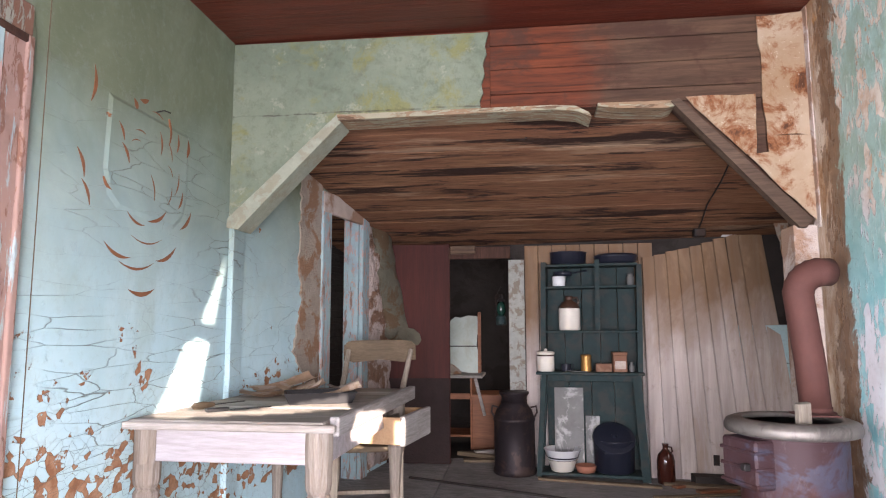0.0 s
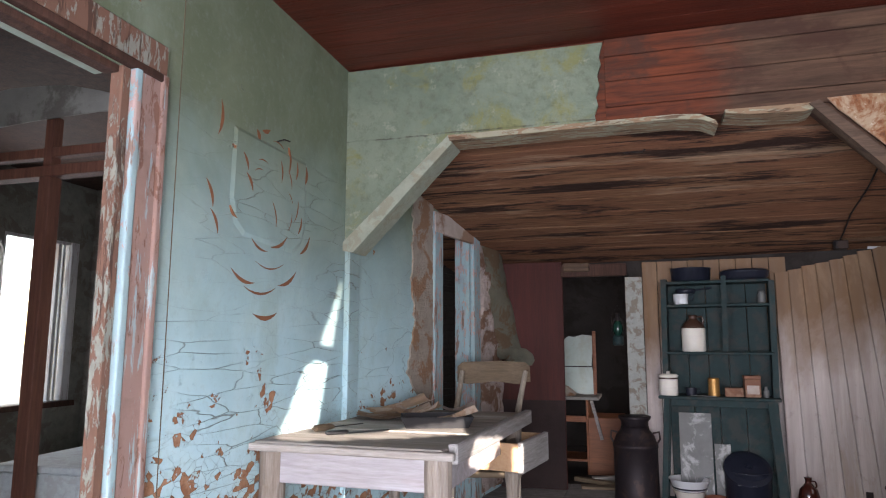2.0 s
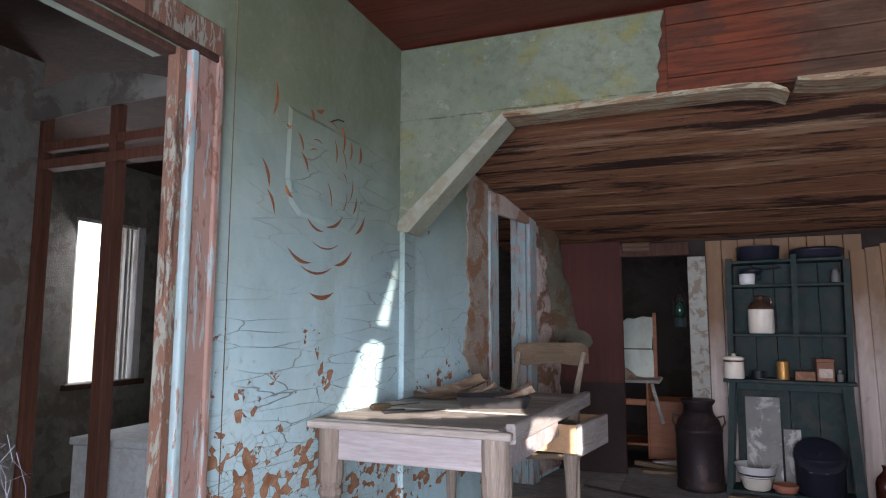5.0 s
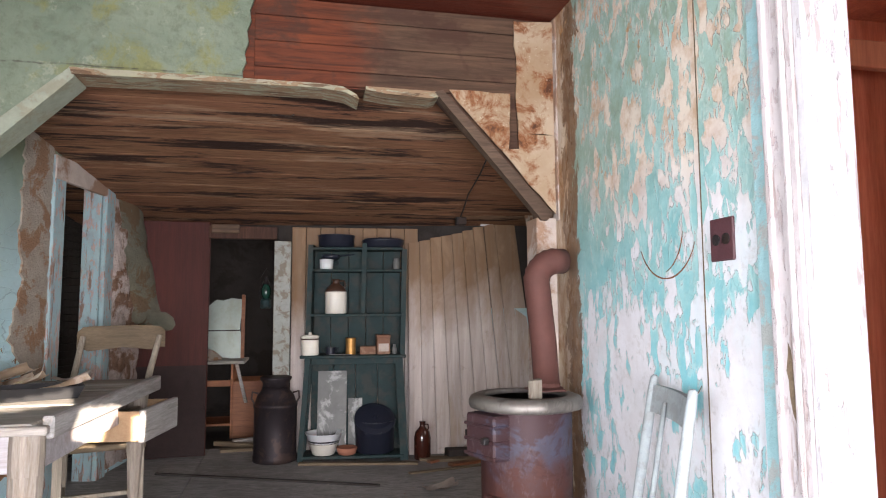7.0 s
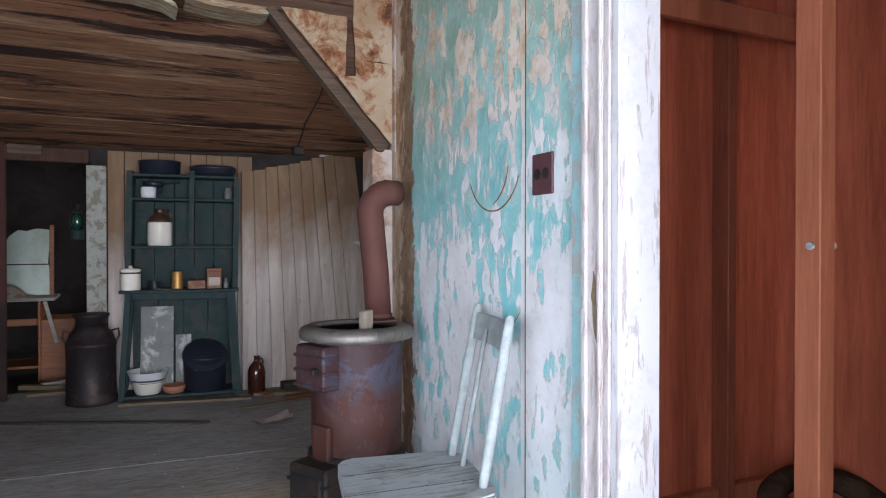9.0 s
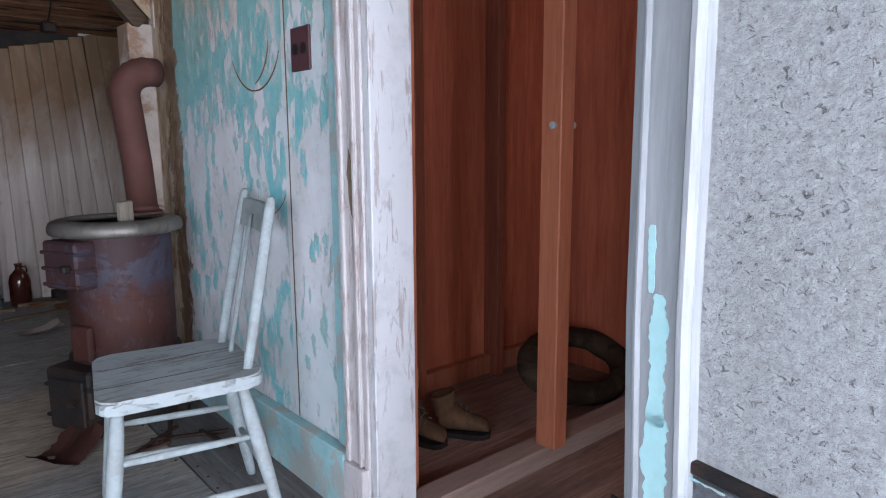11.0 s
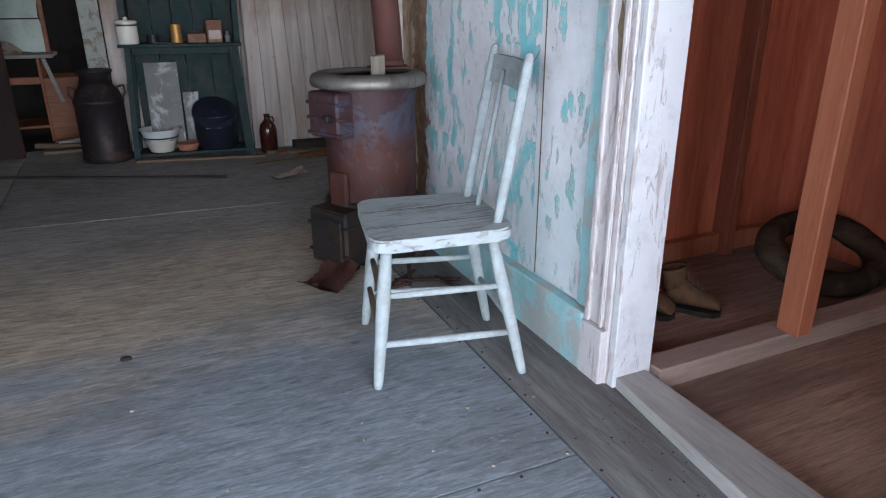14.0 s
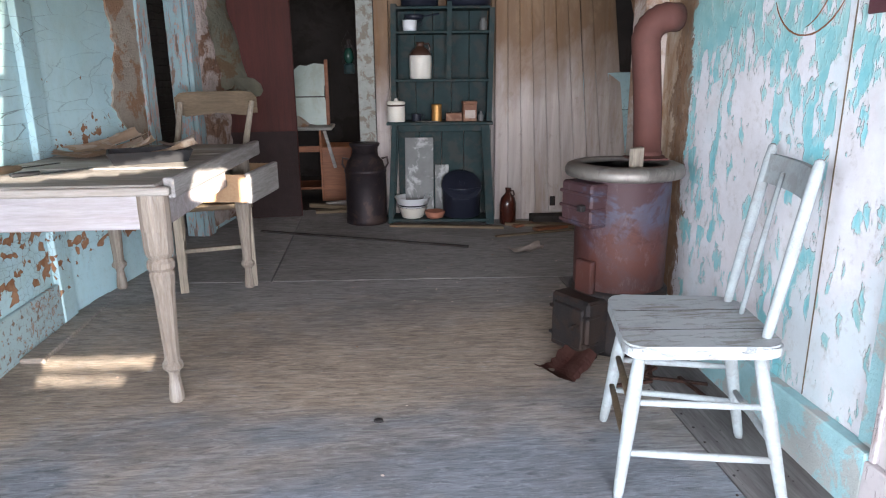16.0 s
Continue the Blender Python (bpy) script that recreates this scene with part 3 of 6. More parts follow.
    for (x0, y0), (x1, y1) in zip(pts, pts[1:] + pts[:1]):
        k = max(1, int(math.hypot(x1 - x0, y1 - y0) / step))
        for i in range(k):
            f = i / k
            out.append((x0 + (x1 - x0) * f + rnd.uniform(-amount, amount), y0 + (y1 - y0) * f + rnd.uniform(-amount, amount)))
    return out


# ---- main room ----
XL, XR, YA, ZC = -1.24, 1.40, 2.95, 2.48
YB = -1.6

# left wall with the doorway into the side room and the open porch side behind the camera
bm = bmesh.new()
block(bm, XL - 0.12, 1.62, -0.15, XL, YA + 0.12, ZC + 0.1)
block(bm, XL - 0.03, 1.50, -0.15, XL, 1.62, ZC + 0.1)
block(bm, XL - 0.12, 0.86, 1.885, XL, 1.50, ZC + 0.1)
block(bm, XL - 0.12, 0.32, -0.15, XL, 0.86, ZC + 0.1)
block(bm, XL - 0.12, YB, 2.2, XL, 0.32, ZC + 0.1)
block(bm, XL - 0.12, YB - 0.12, -0.15, XL, YB + 0.05, 2.2)
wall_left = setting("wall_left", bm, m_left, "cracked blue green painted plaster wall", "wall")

# right wall by the stove
wall_right = setting("wall_right", boxed(XR, 1.36, -0.15, XR + 0.1, YA + 0.14, ZC + 0.1), m_right, "white wall with peeling turquoise paint", "wall")
bm = bmesh.new()
block(bm, XR, 0.52, 2.0, XR + 0.1, 1.36, ZC + 0.1)
wall_right_header = setting("wall_over_closet", bm, m_right)

# ceiling boards, running across the room
bm = bmesh.new()
y = YB - 0.2
while y < YA + 0.1:
    block(bm, XL - 0.14, y + 0.0015, ZC, 1.55, y + 0.1385, ZC + 0.03)
    y += 0.14
ceiling = setting("ceiling", bm, m_ceil, "dark red varnished board ceiling", "ceiling")

# floor under the boards
bm = bmesh.new()
vs = [bm.verts.new((x, y, fz(x, y) - 0.03)) for x, y in ((-1.5, -2), (2.0, -2), (2.3, 5.3), (-1.5, 5.3))]
lo = [bm.verts.new((v.co.x, v.co.y, v.co.z - 0.1)) for v in vs]
bm.faces.new(vs)
bm.faces.new(lo[::-1])
for i in range(4):
    bm.faces.new((vs[i], lo[i], lo[(i + 1) % 4], vs[(i + 1) % 4]))
floor = setting("floor", bm, m_dark, "grey weathered wooden floor with worn sheets", "floor")

# wide worn sheets and boards of the floor, each a piece
SHEETS = [
    (-1.30, -1.9, 1.115, 1.145), (-1.30, 1.15, 1.115, 3.47),
    (-1.30, 3.475, -0.42, 5.2), (-0.415, 3.475, 2.1, 5.2), (1.12, -1.9, 1.40, 3.47),
]


def tilted_sheet(x0, y0, x1, y1, thick, lift=0.0, gap=0.0006):
    bm = bmesh.new()
    x0, y0, x1, y1 = x0 + gap, y0 + gap, x1 - gap, y1 - gap
    q = [(x0, y0), (x1, y0), (x1, y1), (x0, y1)]
    hi = [bm.verts.new((x, y, fz(x, y) + lift)) for x, y in q]
    lo = [bm.verts.new((x, y, fz(x, y) + lift - thick)) for x, y in q]
    bm.faces.new(hi)
    bm.faces.new(lo[::-1])
    for i in range(4):
        bm.faces.new((hi[i], lo[i], lo[(i + 1) % 4], hi[(i + 1) % 4]))
    bmesh.ops.recalc_face_normals(bm, faces=bm.faces[:])
    bmesh.ops.bevel(bm, geom=[e for e in bm.edges if e.verts[0] in hi and e.verts[1] in hi], offset=0.0005, segments=1, affect="EDGES")
    return bm


rnd = random.Random(5)
for s in SHEETS:
    part("floorboard", tilted_sheet(*s, 0.028, rnd.uniform(-0.001, 0.002)), m_floor_strip if s[0] > 1.0 else m_floor, floor)
# nail heads along the joints
bm = bmesh.new()
for i in range(46):
    x, y = (1.116 + rnd.choice((-0.018, 0.02)) + rnd.uniform(-0.003, 0.003), -0.2 + 0.085 * i) if i < 40 else (0.95 - 0.11 * (i - 40), 1.13)
    lathe(bm, [(0.0045, 0.0), (0.004, 0.0022), (0.001, 0.0026)], 7, Matrix.Translation((x, y, fz(x, y) + 0.001)))
tagged(part("nail_heads", bm, m_iron, floor, "rusty nail heads along the joints"), kind="stuff")

# ---- arch wall ----
AT, AB = YA, YA + 0.12
bm = bmesh.new()
slab(bm, [(XL, ZC), (XL, 1.60), (-0.712, 2.085), (0.84, 2.085), (1.33, 1.56), (1.33, -0.1), (XR + 0.1, -0.1), (XR + 0.1, ZC)], "y", AT + 0.02, AB)
arch = setting("arch_wall", bm, m_over, "wide arched opening with stripped boards and wallpaper", "wall")
# green papered sheet with a broken end
sheet = [(XL + 0.002, 2.472), (XL + 0.002, 1.604), (-0.716, 2.090), (-0.030, 2.090), (-0.034, 2.13), (-0.018, 2.17), (-0.026, 2.21), (-0.010, 2.26), (-0.018, 2.31), (0.000, 2.36), (-0.008, 2.40), (0.010, 2.462)]
part("wallpaper", slabbed(sheet, "y", AT - 0.004, AT + 0.018), m_arch, arch, "mossy green blistered wallpaper")
for i, (z0, z1) in enumerate(((2.09, 2.155), (2.158, 2.275), (2.278, 2.392), (2.395, 2.475))):
    part("board", boxed(0.015, AT + 0.002 - 0.002 * (i % 2), z0, 1.215, AT + 0.0195, z1, 0.002), m_over, arch)
# soffit trims
L_DIAG = [(-1.24, 1.602), (-1.24, 1.56), (-1.185, 1.55), (-0.690, 2.050), (-0.711, 2.088)]
part("trim", slabbed(L_DIAG, "y", AT - 0.022, AB + 0.01), m_palegreen, arch, "pale green brace trim")
part("trim", slabbed([(-0.70, 2.058), (0.0, 2.064), (0.3, 2.066), (0.41, 2.052), (0.47, 2.024), (0.46, 2.045), (0.40, 2.078), (0.30, 2.086), (-0.71, 2.087)], "y", AT - 0.03, AB + 0.01), m_splint, arch, "splintered pale trim")
part("trim", slabbed([(0.50, 2.072), (0.60, 2.058), (0.80, 2.050), (0.835, 2.060), (0.82, 2.084), (0.5, 2.087)], "y", AT - 0.028, AB + 0.01), m_splint, arch, "splintered pale trim")
R_DIAG = [(0.815, 2.078), (0.850, 2.092), (1.372, 1.535), (1.345, 1.500), (1.318, 1.502)]
part("brace", slabbed(R_DIAG, "y", AT - 0.035, AT + 0.019), m_brace, arch, "brown diagonal brace board")
part("tin_sheet", slabbed(ragged([(1.205, 2.462), (1.215, 1.912), (1.405, 1.912), (1.40, 2.47)], 0.06, 0.006, 4), "y", AT - 0.012, AT - 0.004), m_tin, arch, "rusty tin patch")
part("tin_sheet", slabbed(ragged([(0.885, 2.10), (1.175, 2.10), (1.175, 1.83), (1.13, 1.83)], 0.06, 0.006, 5), "y", AT - 0.010, AT - 0.003), m_tin, arch, "rusty tin patch")
part("tin_sheet", slabbed(ragged([(1.13, 1.825), (1.22, 1.84), (1.22, 1.908), (1.408, 1.905), (1.408, 1.52)], 0.06, 0.005, 6), "y", AT - 0.016, AT - 0.010), m_tin, arch, "rusty tin patch")
# corner post on the stove side, narrow pilaster on the other
part("post", boxed(1.415 - 0.02, AT - 0.05, 1.50, XR, AT + 0.02, ZC, 0.004), m_plaster, arch)
part("post", boxed(1.30, AT - 0.012, -0.05, 1.399, AB + 0.012, 1.515, 0.004), m_plaster, arch, "flaking white post")
part("pilaster", boxed(XL + 0.001, AT + 0.0, 0.0, XL + 0.030, AB - 0.002, 1.58, 0.003), m_left, arch)

# ---- rear lean-to ----
def rear_ceiling_z(y):
    return 2.13 - 0.205 * (y - 3.06)


RL0, RL1 = Vector((-1.235, 3.07)), Vector((-0.86, 5.12))      # rear left wall
FW0, FW1 = Vector((-0.86, 5.12)), Vector((2.30, 4.93))        # far wall


def along(p, q, name="wall"):
    """A frame whose x runs from p to q on the floor."""
    d = q - p
    a = math.atan2(d.y, d.x)
    return Matrix.Translation((p.x, p.y, 0)) @ Matrix.Rotation(a, 4, "Z")


rl = along(RL0, RL1)
bm = bmesh.new()
block(bm, -0.05, 0.0, -0.1, 0.92, 0.10, 2.3)
block(bm, 0.92, 0.0, 1.86, 1.40, 0.10, 2.3)
block(bm, 1.40, 0.0, -0.1, 2.12, 0.10, 2.3)
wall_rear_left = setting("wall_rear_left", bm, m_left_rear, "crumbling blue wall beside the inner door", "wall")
wall_rear_left.matrix_world = rl
fw = along(FW0, FW1)
bm = bmesh.new()
block(bm, -0.1, 0.0, -0.1, 0.02, 0.10, 2.3)
block(bm, 0.02, 0.0, 1.62, 0.92, 0.10, 2.3)
block(bm, 0.92, 0.0, -0.1, 3.3, 0.10, 2.3)
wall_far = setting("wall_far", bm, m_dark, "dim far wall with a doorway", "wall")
wall_far.matrix_world = fw
wall_rear_right = setting("wall_rear_right", boxed(2.13, 3.07, -0.1, 2.23, 5.2, 2.3), m_right, "peeling turquoise wall behind the stove", "wall")
setting("wall_rear_return", boxed(XR + 0.1, YA + 0.02, -0.1, 2.2, YA + 0.14, 2.3), m_right)
bm = bmesh.new()
y = 3.07
k = 0
while y < 5.2:
    w = 0.105
    vs = block(bm, -1.45, y, 0, 2.25, y + w - 0.003, 0.02)
    for v in vs:
        v.co.z += rear_ceiling_z(v.co.y) + (0.0015 if k % 2 else 0)
    y += w
    k += 1
ceiling_rear = setting("ceiling_rear", bm, m_ceil_rear, "sloping grey brown board ceiling with dark stains", "ceiling")

# ---- closet off the main room ----
setting("closet_floor", boxed(1.42, 0.2, -0.2, 3.4, 2.6, -0.052), m_closet_floor, "brown plywood closet floor", "floor")
bm = bmesh.new()
block(bm, 1.50, 2.12, -0.1, 3.3, 2.16, 2.4)
setting("closet_wall_north", bm, m_redwood, "red stained plywood closet wall", "wall")
setting("closet_wall_east", boxed(2.95, -0.1, -0.1, 3.0, 2.2, 2.4), m_redwood, "red stained plywood closet wall", "wall")
setting("closet_wall_south", boxed(1.5, -0.15, -0.1, 3.0, -0.1, 2.4), m_redwood)
setting("closet_ceiling", boxed(1.45, -0.2, 2.2, 3.1, 2.3, 2.24), m_redwood)
setting("closet_wall_west", boxed(XR + 0.1, 1.40, -0.1, XR + 0.115, 2.2, 2.3), m_redwood)

# fibreboard wall past the closet; unseen opening added for the fill lamp and sun rays
fbm = along(Vector((1.31, 0.555)), Vector((1.165, -0.325)))
bm = bmesh.new()
block(bm, 0.133, 0.0, -0.15, 1.12, 0.1, ZC + 0.1)
block(bm, 1.12, 0.0, -0.15, 2.16, 0.1, 0.45)
block(bm, 1.12, 0.0, 1.75, 2.16, 0.1, ZC + 0.1)
w = setting("wall_right_south", bm, m_fibre, "rough grey fibreboard wall", "wall")
w.matrix_world = fbm

# unseen wall added behind the camera; its gaps are shaped to cast the sun patches
GAPS = [
    [(0.351, 2.34), (0.312, 1.99), (0.275, 1.98)],
    [(0.300, 1.908), (0.258, 1.900), (0.252, 1.878), (0.232, 1.872), (0.196, 1.72), (0.186, 1.66), (0.150, 1.548), (0.262, 1.548)],
    [(0.19, 1.535), (0.20, 1.58), (0.50, 1.585), (0.66, 1.622), (0.93, 1.672), (0.93, 1.61), (0.66, 1.572), (0.40, 1.55)],
    [(0.930, 1.480), (1.060, 1.475), (1.075, 1.53), (1.12, 1.60), (1.11, 1.622), (0.95, 1.585), (0.925, 1.52)],
    [(1.176, 1.58), (1.225, 1.592), (1.222, 1.49), (1.176, 1.475)],
    [(0.325, 0.884), (0.742, 0.874), (0.718, 0.853), (0.331, 0.862)],
    [(0.320, 0.849), (0.643, 0.841), (0.61, 0.825), (0.320, 0.832)],
]


def crossings(poly, z):
    xs = []
    for (x0, z0), (x1, z1) in zip(poly, poly[1:] + poly[:1]):
        if (z0 > z) != (z1 > z):
            xs.append(x0 + (x1 - x0) * (z - z0) / (z1 - z0))
    return sorted(xs)


bm = bmesh.new()
levels = [-0.15] + [0.824 + 0.004 * i for i in range(16)] + [1.44 + 0.011 * i for i in range(84)] + [ZC + 0.1]
for z0, z1 in zip(levels, levels[1:]):
    a = XL - 0.12
    for c in sorted(tuple(crossings(g, (z0 + z1) / 2)[:2]) for g in GAPS):
        if c and c[1] > a:
            if c[0] - a > 0.001:
                block(bm, a, YB - 0.004, z0, c[0], YB, z1)
            a = c[1]
    block(bm, a, YB - 0.004, z0, 1.7, YB, z1)
wall_back = setting("wall_back", bm, m_bare, "unseen back wall with gaps shaped to cast sun patches", "wall")

# dry ground outside
bm = bmesh.new()
slab(bm, [(-400, -400), (400, -400), (400, 400), (-400, 400)], "z", -0.9, -0.6)
setting("ground", bm, m_backdrop, "pale dry grassland outside", "ground")

# ---- table ----
m_pan = plain("black_iron_pan", (0.02, 0.02, 0.022), 0.5, 0.4, 0.4, 25)
m_paper = plain("brown_wrapping_paper", (0.52, 0.37, 0.26), 0.85, 0, 0.3, 20, 0.002, (0.66, 0.57, 0.48), 0.7)


def make_table():
    t = thing("kitchen_table", pose(-0.47, 2.17, 0, 0, 0, -1.5), "bleached grey wooden kitchen table with turned legs", "table")
    top = 0.770
    # tabletop boards, running across
    rnd = random.Random(2)
    y = 0.0
    for i, w in enumerate((0.20, 0.215, 0.21, 0.22, 0.215, 0.235)):
        part("tabletop_board", boxed(-0.755, y + 0.002, top - 0.024, -0.055 + rnd.uniform(-0.012, 0.01), y + w - 0.002, top + rnd.uniform(-0.003, 0.002), 0.004), m_table, t)
        y += w
    part("front_edge", boxed(-0.765, -0.018, top - 0.03, 0.0, 0.012, top - 0.004, 0.004), m_table, t, "worn front edge strip")
    edge = boxed(-0.05, 0.075, top - 0.055, -0.015, 1.30, top + 0.012, 0.005, m=Matrix.Rotation(radians(-1.2), 4, "Z"))
    part("edge_board", edge, m_drawer, t, "loose grey plank along the edge")
    zb = 0.626
    part("apron", boxed(-0.70, 0.035, zb, -0.115, 0.058, top - 0.028, 0.003), m_apron, t)
    part("apron", boxed(-0.70, 1.225, zb, -0.115, 1.248, top - 0.028, 0.003), m_table, t)
    part("apron", boxed(-0.722, 0.08, zb, -0.70, 1.20, top - 0.028, 0.003), m_table, t)
    part("apron", boxed(-0.07, 0.09, zb, -0.047, 0.84, top - 0.028, 0.003), m_apron, t)
    part("apron", boxed(-0.07, 0.84, zb, -0.047, 1.20, zb + 0.03, 0.003), m_table_leg, t)
    prof = [(0.021, 0.0), (0.026, 0.012), (0.023, 0.05), (0.018, 0.09), (0.021, 0.105), (0.034, 0.118), (0.036, 0.130), (0.026, 0.145), (0.025, 0.17), (0.034, 0.36), (0.041, 0.425), (0.036, 0.436), (0.044, 0.446), (0.044, 0.462), (0.035, 0.474), (0.044, 0.490), (0.047, 0.51), (0.047, 0.56)]
    for lx, ly in ((-0.075, 0.055), (-0.705, 0.055), (-0.075, 1.225), (-0.705, 1.225)):
        wx, wy = t.matrix_world @ Vector((lx, ly, 0)).xyz, 0
        z0 = fz(wx.x, wx.y)
        bm = bmesh.new()
        k = (top - 0.15 - z0) / 0.56
        lathe(bm, [(r, z0 + z * k) for r, z in prof], 10, Matrix.Translation((lx, ly, 0)))
        lathe(bm, [(0.047, top - 0.151), (0.048, top - 0.08), (0.047, top - 0.027)], 12, Matrix.Translation((lx, ly, 0)))
        part("leg", bm, m_leg_worn, t)
    d = part("drawer", boxed(0, 0, 0, 0.001, 0.001, 0.001), m_pine, t, "pulled out drawer of raw pine")
    d.matrix_local = pose(-0.055, 0.855, 0.550, 0, 0, -7)
    part("drawer_front", boxed(0.088, -0.005, 0.0, 0.112, 0.40, 0.135, 0.004), m_drawer, d, "grey worn drawer front")
    part("drawer_side", boxed(-0.30, 0.0, 0.006, 0.088, 0.014, 0.128, 0.002), m_pine, d)
    part("drawer_side", boxed(-0.30, 0.38, 0.006, 0.088, 0.394, 0.128, 0.002), m_pine, d)
    part("drawer_bottom", boxed(-0.30, 0.014, 0.008, 0.088, 0.38, 0.018), m_pine, d)
    return t


make_table()
TOP = 0.7725


def curled_sheet(w, d, bend, seed, nx=14, ny=8, wob=0.012, thick=0.003):
    """A stiff sheet that has warped."""
    rnd = random.Random(seed)
    bm = bmesh.new()
    g = []
    for i in range(nx + 1):
        row = []
        for j in range(ny + 1):
            u, v = i / nx, j / ny
            x, y = (u - 0.5) * w, (v - 0.5) * d
            if i in (0, nx):
                x += rnd.uniform(-0.02, 0.02) * w
            if j in (0, ny):
                y += rnd.uniform(-0.05, 0.05) * d
            z = bend * (abs(u - 0.35) ** 1.5) + wob * math.sin(7 * v + seed) * u + wob * 0.5 * noise.noise((u * 4, v * 4, seed))
            row.append(bm.verts.new((x, y, z)))
        g.append(row)
    for i in range(nx):
        for j in range(ny):
            bm.faces.new((g[i][j], g[i + 1][j], g[i + 1][j + 1], g[i][j + 1]))
    lowest = min(v.co.z for v in bm.verts)
    for v in bm.verts:
        v.co.z -= lowest
    bmesh.ops.solidify(bm, geom=bm.faces[:], thickness=thick)
    return bm


e = thing("wrapping_paper", pose(-1.0, 3.02, TOP, 0, 0, 22), "crumpled brown paper sheets lying on the table", "paper")
part("sheet", curled_sheet(0.34, 0.22, 0.10, 3), m_paper, e)
s2 = part("sheet", curled_sheet(0.30, 0.18, 0.05, 8), m_paper, e)
s2.matrix_local = pose(0.03, 0.05, 0.035, 4, -7, 18)
s3 = part("sheet", curled_sheet(0.22, 0.10, 0.12, 5), m_paper, e)
s3.matrix_local = pose(0.10, -0.06, 0.012, 0, 5, -30)

e = thing("baking_pan", pose(-0.72, 2.78, TOP, 0, 0, 20), "black iron baking pan with paper scraps inside", "pan")
bm = bmesh.new()
o0 = [(-0.15, -0.10), (0.15, -0.10), (0.15, 0.10), (-0.15, 0.10)]
rings = []
for k, z in ((1.0, 0.045), (0.86, 0.0), (0.82, 0.006), (0.96, 0.045)):
    rings.append([bm.verts.new((x * k, y * k, z)) for x, y in o0])
for a, b in zip(rings, rings[1:] + rings[:1]):
    for i in range(4):
        bm.faces.new((a[i], a[(i + 1) % 4], b[(i + 1) % 4], b[i]))
bm.faces.new(rings[1][::-1])
bm.faces.new(rings[2])
part("pan_body", bm, m_pan, e)
s = part("scrap", curled_sheet(0.26, 0.07, 0.06, 11), m_paper, e, "torn pale paper scrap")
s.matrix_local = pose(0.04, -0.02, 0.03, 0, -4, 12)

e = thing("spatula", pose(-1.13, 2.46, TOP + 0.012, 0, 0, 62), "old grey kitchen tool with a wooden handle on the table", "tool")
part("handle", turned([(0.004, 0), (0.013, 0.01), (0.015, 0.05), (0.010, 0.09), (0.007, 0.10)], 12, Matrix.Rotation(radians(90), 4, "Y")), m_oak, e)
part("blade", boxed(0.098, -0.006, -0.002, 0.25, 0.006, 0.001, 0.0008), m_iron, e)
e = thing("knife", pose(-0.98, 2.46, TOP, 0, 0, 48), "dark iron knife lying flat on the table", "knife")
part("blade", slabbed([(0, -0.012), (0.14, -0.014), (0.18, 0.0), (0.14, 0.010), (0, 0.010)], "z", 0.001, 0.004), m_pan, e)
part("handle", boxed(-0.09, -0.011, 0.0, 0.0, 0.011, 0.014, 0.004), m_pan, e)
e = thing("cloth_scrap", pose(-0.80, 3.42, TOP, 0, 0, 10), "stiff pale rag lying on the table", "rag")
part("rag_cloth", curled_sheet(0.16, 0.08, 0.07, 4), m_plaster, e)


# ---- brown wooden chair behind the table ----
def make_brown_chair():
    c = thing("wooden_chair", pose(-0.70, 3.55, fz(-0.70, 3.55), 0, 0, 14), "old brown wooden chair pushed under the table", "chair")
    W, D = 0.165, 0.185
    part("seat", boxed(-0.19, -0.20, 0.40, 0.19, 0.20, 0.43, 0.010, seg=2), m_oak, c)
    for x in (-W, W):
        part("leg", slabbed([(x - 0.019, -D - 0.02), (x + 0.019, -D - 0.02), (x + 0.019, -D + 0.018), (x - 0.019, -D + 0.018)], "z", 0, 0.402), m_table_leg, c)
        post = tubed([(x * 1.05, D + 0.03, 0), (x, D, 0.25), (x, D, 0.42), (x * 1.06 + 0.035, D + 0.06, 0.70), (x * 1.12 + 0.075, D + 0.15, 0.90)], [0.014, 0.018, 0.018, 0.017, 0.014], 8)
        part("back_post", post, m_table_leg, c)
        part("stretcher", boxed(x - 0.011, -D, 0.15, x + 0.011, D + 0.01, 0.175, 0.003), m_table_leg, c)
    part("stretcher", boxed(-W, -0.012, 0.152, W, 0.012, 0.173, 0.003), m_table_leg, c)
    # broad curved top rail
    bm = bmesh.new()
    n = 16
    cols = []
    for i in range(n + 1):
        u = i / n * 2 - 1
        y = D + 0.165 - 0.035 * (1 - u * u) + 0.02
        top = 0.945 + 0.012 * (1 - u ** 4) - (0.02 if abs(u) > 0.97 else 0)
        bot = 0.825 + 0.018 * (1 - min(1, abs(u) / 0.7)) + (0.012 if abs(u) > 0.75 else 0)
        cols.append([bm.verts.new((u * 0.215 + 0.075, y - 0.012, bot)), bm.verts.new((u * 0.215 + 0.075, y + 0.012, bot)), bm.verts.new((u * 0.215 + 0.075, y + 0.030, top)), bm.verts.new((u * 0.215 + 0.075, y + 0.008, top))])
    for a, b in zip(cols, cols[1:]):
        for i in range(4):
            bm.faces.new((a[i], a[(i + 1) % 4], b[(i + 1) % 4], b[i]))
    bm.faces.new(cols[0])
    bm.faces.new(cols[-1][::-1])
    part("top_rail", bm, m_oak, c, "broad curved brown top rail")


make_brown_chair()


# ---- white chair ----
def make_white_chair():
    o = Vector((1.0, 1.74, fz(1.0, 1.74)))
    c = thing("white_chair", Matrix.Translation(o), "chalky pale blue white wooden chair by the wall", "chair")

